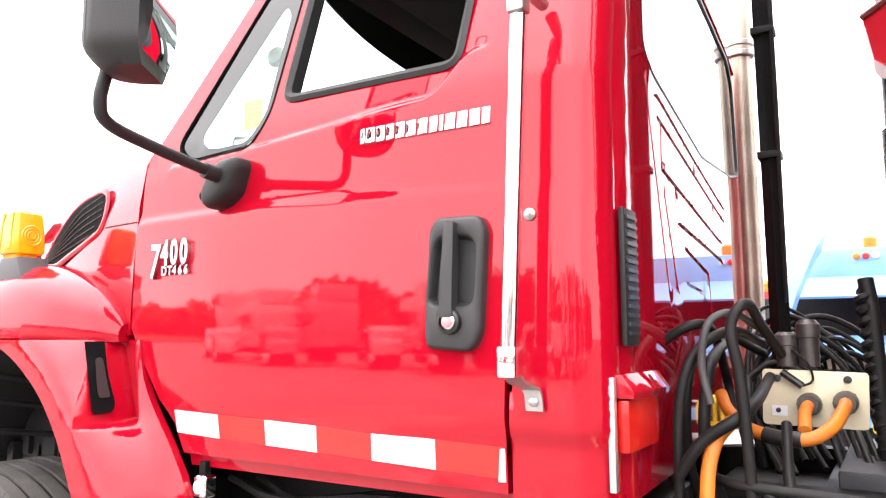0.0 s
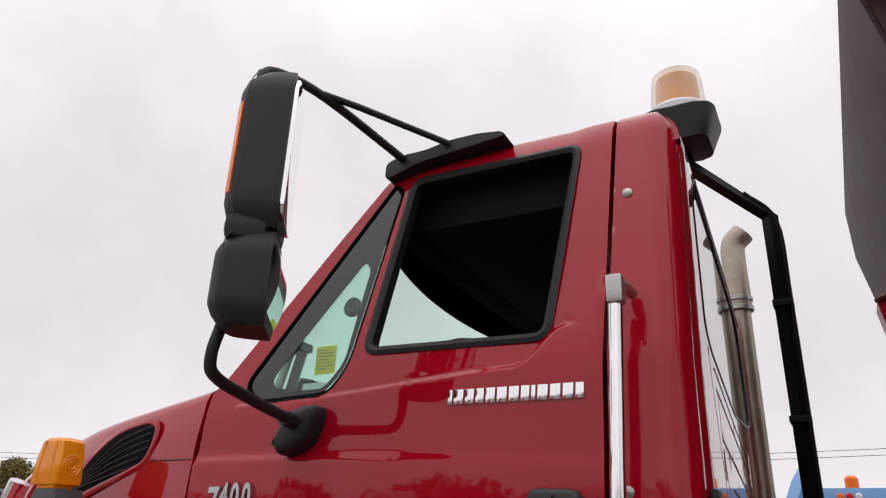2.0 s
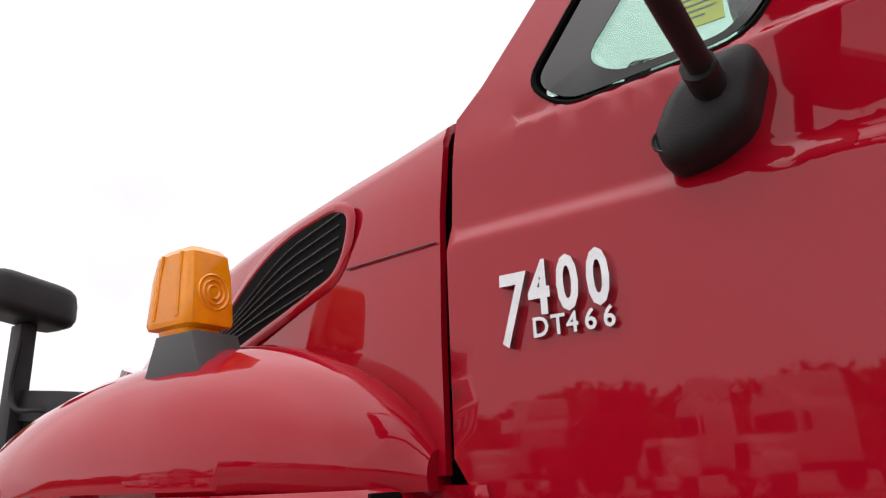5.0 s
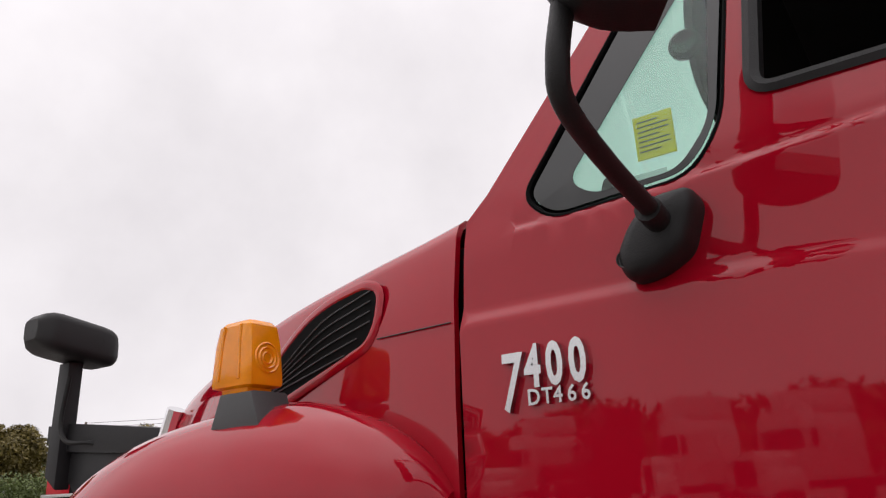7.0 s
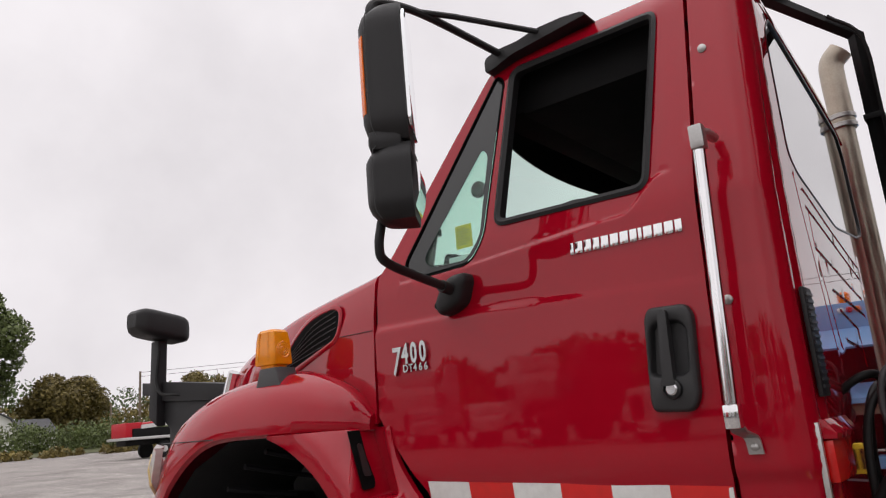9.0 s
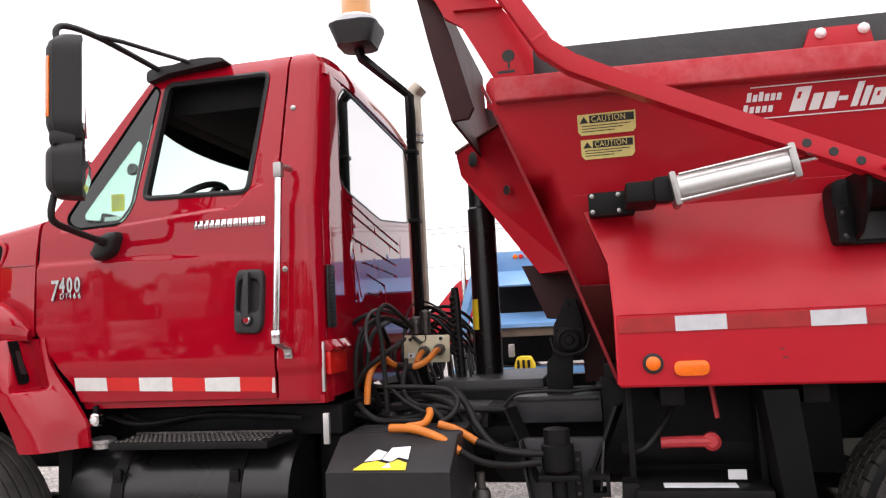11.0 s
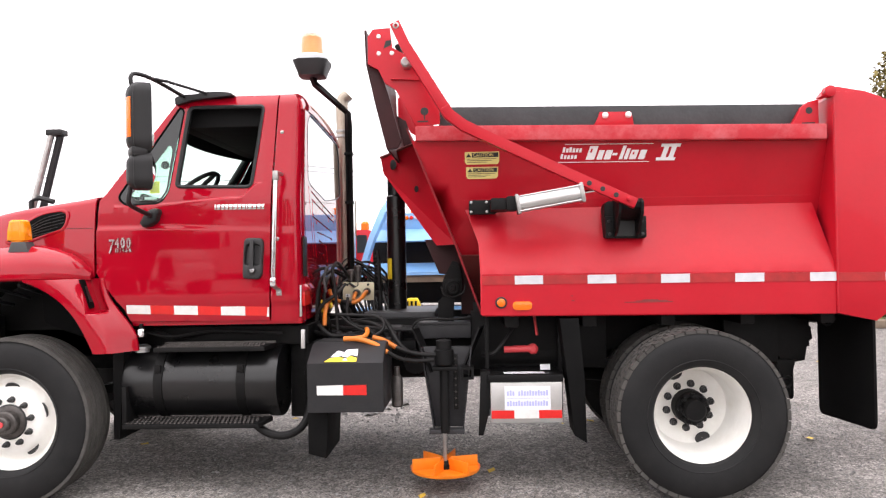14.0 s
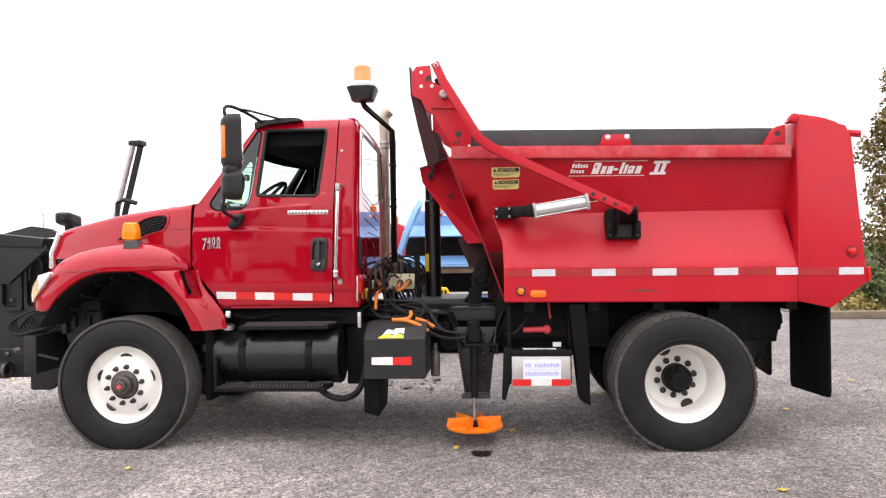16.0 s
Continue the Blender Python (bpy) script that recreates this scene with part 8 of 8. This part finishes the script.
foliage("tree_line", "dark green distant tree line in early autumn", [(-120 + r.uniform(-6, 6), -40 + 190 * i / 90, 4 + r.uniform(0, 5.5), r.uniform(3, 5)) for i in range(90)], 36000, 0.34, 35, DARK_LEAF, "trees")
foliage("tree_line", "distant trees turning yellow", [(-112 + r.uniform(-4, 4), 35 + 70 * i / 30, 3 + r.uniform(0, 4), r.uniform(2, 3.6)) for i in range(30)], 12000, 0.3, 36, OLIVE_LEAF, "trees")
foliage("tree_line", "wooded ridge across the lot, in leaf", [(-110 + 220 * i / 130, -64 + r.uniform(-4, 4), 1.5 + r.uniform(0, 4.0), r.uniform(2.6, 4.0)) for i in range(130)], 46000, 0.55, 37, DARK_LEAF, "trees")
foliage("tree_line", "autumn trees across the lot", [(-90 + 180 * i / 40, -59 + r.uniform(-4, 4), 1.5 + r.uniform(0, 2.5), r.uniform(1.6, 3.0)) for i in range(40)], 14000, 0.45, 38, OLIVE_LEAF, "trees")
# grass beyond the gravel
grass = bpy.data.meshes.new("grass")
gx = [-54, -60, -70, -90, -130, -400]
gy = [-60, -20, 0, 20, 40, 60, 90, 200]
grass.from_pydata([(x, y, land(max(x, -130), min(y, 130)) + 0.05) for x in gx for y in gy], [], [(i * 8 + j, i * 8 + j + 1, (i + 1) * 8 + j + 1, (i + 1) * 8 + j) for i in range(5) for j in range(7)])
grass.materials.append(mat("grass", (0.065, 0.075, 0.022), 0.9, vary=0.4, scale=0.6, dirt=(0.12, 0.10, 0.04), dirt_amt=0.6, dirt_scale=0.3))
tagged(new("grass", grass), "rough green and brown grass strip", "grass", kind="structure")
g2 = bpy.data.meshes.new("grass")
g2.from_pydata([(10.2, 10.3, 0.03), (60, 9.2, 0.04), (60, 60, 0.04), (10.2, 60, 0.04), (6, 40, 0.03), (8.6, 14, 0.03)], [], [(0, 1, 2, 3), (0, 3, 4, 5)])
g2.materials.append(grass.materials[0])
tagged(new("grass", g2), "dry grass beyond the timbers", "grass", kind="structure")

# earth bank under the trees
bank = bpy.data.meshes.new("earth_bank")
bxs, bys = [9.4 + 0.5 * i for i in range(40)], [11.0 + 0.4 * j for j in range(16)]
bank.from_pydata([(x, y + 0.3 * noise.noise((x * 0.5, 3, 0)), 0.02 + 1.15 * ss((y - 11.0) / 3.2) * ss((x - 9.2) / 2.5) + 0.14 * noise.noise((x * 0.9, y * 0.9, 5)) * ss((y - 11) / 0.8)) for x in bxs for y in bys], [], [(i * 16 + j, (i + 1) * 16 + j, (i + 1) * 16 + j + 1, i * 16 + j + 1) for i in range(39) for j in range(15)])
bank.polygons.foreach_set("use_smooth", [True] * len(bank.polygons))
bank.materials.append(mat("earth_and_dry_grass", (0.15, 0.115, 0.07), 0.95, vary=0.4, scale=3, dirt=(0.075, 0.08, 0.03), dirt_amt=0.7, dirt_scale=1.3, bump=0.8, bump_scale=25))
tagged(new("earth_bank", bank), "brown earth bank with dry grass at the lot edge", "bank", kind="structure")

# white house
HX, HY, HZ = -84.0, 27.6, 1.1
house = thing("house", "white wooden house with a grey gambrel roof", "house", at=(HX, HY, HZ))


def hpart(name, bm, material, parent=None, label=""):
    ob = part(name, bm, material, None, label)
    ob.parent = parent or house
    return ob


wall = hpart("wall", prism([(-4.2, 0), (4.2, 0), (4.2, 2.4), (3.2, 4.0), (0.0, 5.6), (-3.2, 4.0), (-4.2, 2.4)], "x", -5.0, 3.0), SIDING)
rf = hpart("roof", thicken(loft([[(x, y, z) for y, z in ((-4.5, 2.1), (-3.3, 4.1), (0, 5.75), (3.3, 4.1), (4.5, 2.1))] for x in (-5.3, 3.3)]), 0.12), ROOFING)
hpart("wing_wall", box(-4.5, 1.2, -13.0, -4.2, 0, 2.3), SIDING)
hpart("wing_roof", prism([(1.6, 2.2), (-1.6, 4.2), (-5.0, 2.2)], "y", -13.3, -4.2), ROOFING)
hpart("wing_wall", box(-4.5, 0.6, 4.2, 9.0, 0, 2.3), SIDING)
hpart("wing_roof", prism([(1.0, 2.2), (-2.0, 4.1), (-5.0, 2.2)], "y", 4.2, 9.3), ROOFING)
for y, z, w, h in ((0.2, 3.3, 1.9, 1.2), (-2.2, 1.2, 1.4, 1.0)):
    win = hpart("window", box(3.0, 3.06, y - w / 2 - 0.1, y + w / 2 + 0.1, z - 0.1, z + h + 0.1, 0.01), SIDING)
    hpart("pane", box(3.06, 3.09, y - w / 2 + 0.3, y + w / 2 - 0.3, z, z + h), WINDOW_DARK, win)
    for s in (-1, 1):
        hpart("shutter", box(3.06, 3.10, y + s * (w / 2 - 0.13) - 0.13, y + s * (w / 2 - 0.13) + 0.13, z, z + h, 0.01), GREY_PAINT, win)
shed = thing("shed", "small pale shed beside the house", "shed", at=(HX + 2, HY - 15, HZ))
ob = part("wall", box(-2, 2, -3, 1.2, 0, 2.2), SIDING)
ob.parent = shed
ob = part("roof", prism([(-3.2, 2.1), (-0.9, 3.1), (1.4, 2.1)], "x", -2.2, 2.2), ROOFING)
ob.parent = shed

# utility poles and wires
def pole(x, y, h, label, arms=True):
    z = land(x, y)
    p = thing("utility_pole", label, "utility pole", "utility poles", at=(x, y, z))
    a = part("shaft", tube([(0, 0, -0.2), (0, 0, h)], 0.15, 10, r_end=0.10), WOOD)
    a.parent = p
    if not arms:
        return (x, y, z + h)
    b = part("crossarm", box(-0.06, 0.06, -1.1, 1.1, h - 0.7, h - 0.55, 0.01), WOOD)
    b.parent = p
    for s in (-0.9, 0.0, 0.9):
        c = part("insulator", lathe([(0.05, 0), (0.06, 0.08), (0.03, 0.14), (0.001, 0.14)], (0, s, h - 0.55), "z", 8), GREY_PAINT)
        c.parent = p
    return (x, y, z + h)


q0 = pole(-66, 36.6, 7.0, "grey wooden utility pole by the road", False)
pole(-75, 38.4, 4.2, "short wooden utility pole beyond the hedge", False)
pole(-102, 157, 7.6, "distant wooden utility pole with crossarm")
q1 = pole(18, 58, 9.5, "wooden utility pole behind the lot")
q2 = pole(75, 54, 9.5, "wooden utility pole far along the lot")
for a, b in ((q0, q1), (q1, q2)):
    for dz, off in ((-0.10, 0.0), (-0.5, 0.0), (-3.0, 0.0)):
        pts = [Vector(a).lerp(Vector(b), t / 12) + Vector((0, off, dz - 1.2 * math.sin(math.pi * t / 12))) for t in range(13)]
        tagged(part("power_line", tube(pts, 0.018, 4), BLACK_PL), "thin black overhead wire", "wire", "overhead wires")

# flatbed trailer by the road
tz = land(-37, 21)
tr = thing("flatbed_trailer", "flatbed trailer carrying red and white equipment", "trailer", at=(-37.5, 21.2, tz))


def tpart(name, bm, material, label=""):
    ob = part(name, bm, material, None, label)
    ob.parent = tr
    return ob


tpart("deck", box(-1.2, 1.2, -1.9, 3.3, 1.05, 1.2, 0.02), ALU)
tpart("chassis_beam", box(-0.5, 0.5, -1.7, 3.0, 0.75, 1.05, 0.02), CHASSIS)
for y in (0.3, 1.4):
    for s in (-1, 1):
        tpart("wheel", lathe([(0.18, -0.12), (0.42, -0.12), (0.46, -0.06), (0.46, 0.06), (0.42, 0.12), (0.18, 0.12)], (s * 0.95, y, 0.46), "x", 24), RUBBER)
        tpart("hub", lathe([(0.2, 0), (0.16, 0.05), (0.001, 0.06)], (s * 0.95 + (0.1 if s > 0 else -0.16), y, 0.46), "x", 18), ALU)
tpart("load_panel", prism([(-1.0, 1.62), (2.2, 1.86), (2.2, 2.08), (-1.0, 1.84)], "x", -0.9, 0.9, 0.03), WHITE_PAINT)
tpart("load_stripe", prism([(-1.0, 1.845), (2.2, 2.085), (2.2, 2.17), (-1.0, 1.93)], "x", -0.92, 0.92, 0.02), RED_PLASTIC)
tpart("load_block", box(-0.9, 0.9, -1.5, 2.2, 1.2, 1.66, 0.05), CHASSIS)
tpart("load_box", box(-0.8, 0.8, -1.85, -0.9, 1.2, 1.98, 0.05), BODY_RED)
tpart("load_post", box(0.5, 0.7, -0.8, -0.6, 1.2, 1.8), CHASSIS)

# blue dump truck parked behind, seen through the gap
bl = thing("blue_dump_truck", "light blue dump truck parked behind, seen from its side", "dump truck", at=(0, 0, 0))


def bpart(name, bm, material, parent=None, label=""):
    return part(name, bm, material, parent or bl, label)


bb = bpart("box_side", prism([(1.70, 1.86), (1.755, 2.04), (1.81, 2.10), (4.3, 2.10), (4.3, 1.86)], "y", 5.30, 5.36, 0.01), BLUE)
bpart("box_slope", thicken(loft([[(1.70, 5.32, 1.87), (4.3, 5.32, 1.87)], [(1.62, 5.08, 1.70), (4.3, 5.08, 1.70)]]), 0.02), BLUE, bb)
bpart("box_recess", box(1.60, 4.3, 5.55, 5.60, 1.38, 1.75), CHASSIS, bb)
bpart("box_ledge", prism([(5.05, 1.26), (5.05, 1.30), (5.40, 1.42), (5.40, 1.26)], "x", 1.58, 4.3, 0.006), BLUE, bb)
bpart("wood_sill", box(1.58, 4.3, 5.10, 5.25, 1.165, 1.255, 0.01), WOOD, bb)
bpart("front_edge", thicken(loft([[(1.44, 5.0, 1.02), (1.55, 5.0, 1.42), (1.64, 5.02, 1.72), (1.745, 5.10, 2.0), (1.80, 5.2, 2.10)], [(1.51, 5.0, 1.02), (1.62, 5.0, 1.42), (1.71, 5.02, 1.70), (1.815, 5.10, 1.97), (1.87, 5.2, 2.07)]]), 0.25), BLUE, bb)
bpart("box_top", box(1.95, 4.3, 5.36, 7.2, 2.06, 2.10), BLUE, bb)
bpart("box_far_side", box(1.6, 4.3, 7.1, 7.2, 1.2, 2.08), BLUE, bb)
for i, mt in enumerate((AMBER_FLAT, RED_LENS, CLEAR_LENS)):
    bpart("round_lamp", lathe([(0.026, 0), (0.026, -0.014), (0.016, -0.022), (0.001, -0.022)], (2.105 + 0.064 * i, 5.298, 2.035), "y", 16), mt)
bpart("blue_frame", box(1.3, 4.6, 5.3, 5.5, 0.72, 0.82, 0.01), BLUE)
bpart("corner_lamp", box(3.35, 3.43, 5.28, 5.30, 0.74, 0.80, 0.01), RED_LENS)
bpart("hoist_pack", box(1.5, 4.3, 5.7, 7.0, 0.85, 1.4, 0.02), CHASSIS)
yb = bpart("yellow_bracket", prism(rounded([(2.17, 0.80), (2.34, 0.80), (2.35, 0.92), (2.31, 1.00), (2.19, 1.00), (2.16, 0.92)], 0.015), "y", 4.2, 4.35, 0.02), YELLOW, None, "yellow painted bracket")
for x in (2.185, 2.235, 2.285):
    bpart("bracket_slot", box(x, x + 0.025, 4.185, 4.2, 0.83, 0.97, 0.004), CHASSIS, yb)
bpart("bracket_cap", box(2.11, 2.16, 4.2, 4.3, 1.0, 1.12, 0.01), ALU, yb)
for y in (5.5, 6.9):
    for x in (1.9, 3.9):
        bpart("wheel", lathe([(0.2, -0.12), (0.38, -0.12), (0.42, -0.08), (0.42, 0.08), (0.38, 0.12), (0.2, 0.12)], (x, y, 0.42), "y", 28), RUBBER)
bpart("frame_beam", box(1.2, 4.6, 5.8, 6.8, 0.55, 0.75, 0.02), CHASSIS)
bpart("beacon", lathe([(0.05, 0), (0.05, 0.08), (0.03, 0.10), (0.001, 0.10)], (2.20, 5.4, 2.10), "z", 14), AMBER_FLAT)

# red truck farther back
rt = thing("red_truck", "red truck cab with an amber roof beacon, parked", "truck", at=(0, 0, 0))


def rpart(name, bm, material, parent=None):
    return part(name, bm, material, parent or rt)


rc = rpart("cab", prism(rounded([(-0.3, 0.9), (0.95, 0.9), (0.95, 1.95), (0.80, 2.11), (0.36, 2.11), (-0.1, 1.6)], 0.08), "y", 11.0, 13.0, 0.03), BODY_RED)
rpart("side_window", prism(rounded([(0.36, 1.62), (0.72, 1.62), (0.72, 2.0), (0.50, 2.0)], 0.05), "y", 10.97, 11.01), WINDOW_DARK, rc)
rpart("hood", prism(rounded([(-1.6, 0.9), (-0.1, 0.9), (-0.1, 1.55), (-1.5, 1.4)], 0.08), "y", 11.1, 12.9, 0.05), BODY_RED)
rpart("box", box(1.3, 5.0, 10.9, 13.1, 1.0, 1.95, 0.03), BODY_RED)
rpart("chassis", box(-1.6, 5.5, 11.4, 12.6, 0.7, 1.1, 0.02), CHASSIS)
rpart("beacon", lathe([(0.09, 0), (0.09, 0.15), (0.05, 0.2), (0.001, 0.2)], (0.62, 11.4, 2.11), "z", 14), AMBER_FLAT)
rpart("exhaust_stack", tube(smooth_line([(0.47, 10.9, 0.9), (0.47, 10.9, 2.55), (0.475, 10.9, 2.70), (0.42, 10.9, 2.78)], 5), 0.045, 10), CHROME)
for x in (-0.9, 4.2):
    for y in (11.1, 12.9):
        rpart("wheel", lathe([(0.28, -0.13), (0.46, -0.13), (0.5, -0.08), (0.5, 0.08), (0.46, 0.13), (0.28, 0.13)], (x, y, 0.5), "y", 24), RUBBER)


# row of parked highway trucks across the lot, mirrored in the red paint
def tractor(x, y, paint, label, turn):
    t = thing("parked_truck", label, "truck", "trucks parked across the lot", at=(x, y, 0))

    def p(name, bm, material, parent=None):
        ob = part(name, bm, material)
        ob.parent = parent or t
        return ob
    cab = p("cab", prism(rounded([(-1.05, 1.0), (1.05, 1.0), (1.05, 2.7), (0.85, 3.2), (-0.85, 3.2), (-1.05, 2.7)], 0.12), "y", -3.4, -1.0, 0.08), paint)
    p("windscreen", prism(rounded([(-0.92, 2.0), (0.92, 2.0), (0.84, 2.62), (-0.84, 2.62)], 0.06), "y", -1.02, -0.96), WINDOW_DARK, cab)
    p("fairing", prism(rounded([(-0.95, 3.1), (0.95, 3.1), (0.85, 3.9), (-0.85, 3.9)], 0.12), "y", -3.4, -1.6, 0.1), paint, cab)
    p("hood", prism(rounded([(-0.75, 0.85), (0.75, 0.85), (0.72, 1.75), (0.55, 1.95), (-0.55, 1.95), (-0.72, 1.75)], 0.1), "y", -1.0, 0.75, 0.1), paint)
    p("grille", prism(rounded([(-0.5, 0.9), (0.5, 0.9), (0.45, 1.7), (-0.45, 1.7)], 0.05), "y", 0.74, 0.79), CHASSIS)
    p("bumper", box(-1.15, 1.15, 0.6, 0.95, 0.40, 0.80, 0.06), CHROME)
    for s in (-1, 1):
        p("fender", prism(rounded([(s * 0.75, 0.75), (s * 1.2, 0.75), (s * 1.18, 1.3), (s * 0.78, 1.45)][::s], 0.08), "y", -0.55, 0.72, 0.08), paint)
        p("headlight", box(min(s * 0.85, s * 1.12), max(s * 0.85, s * 1.12), 0.70, 0.76, 1.0, 1.22, 0.03), CLEAR_LENS)
        p("wheel", lathe([(0.28, -0.13), (0.46, -0.13), (0.5, -0.08), (0.5, 0.08), (0.46, 0.13), (0.28, 0.13)], (s * 0.98, 0.0, 0.5), "x", 24), RUBBER)
        p("rear_wheel", lathe([(0.28, -0.26), (0.46, -0.26), (0.5, -0.2), (0.5, 0.2), (0.46, 0.26), (0.28, 0.26)], (s * 0.9, -5.0, 0.5), "x", 24), RUBBER)
        p("mirror", box(min(s * 1.2, s * 1.4), max(s * 1.2, s * 1.4), -1.1, -1.0, 2.0, 2.6, 0.04), CHASSIS)
    p("frame", box(-0.45, 0.45, -6.2, 0.6, 0.75, 1.0, 0.03), CHASSIS)
    t.rotation_euler = (0, 0, radians(turn))


for i in range(13):
    tractor(-30 + 4.3 * i + 0.5 * math.sin(3 * i), -24 - 1.0 * math.cos(2 * i), (WHITE_PAINT, WHITE_PAINT, GREY_PAINT, WHITE_PAINT, BODY_RED)[i % 5], ("white highway tractor facing the lot", "white highway tractor facing the lot", "grey highway tractor facing the lot", "white highway tractor facing the lot", "red highway tractor facing the lot")[i % 5], 38 + 4 * math.sin(5 * i))
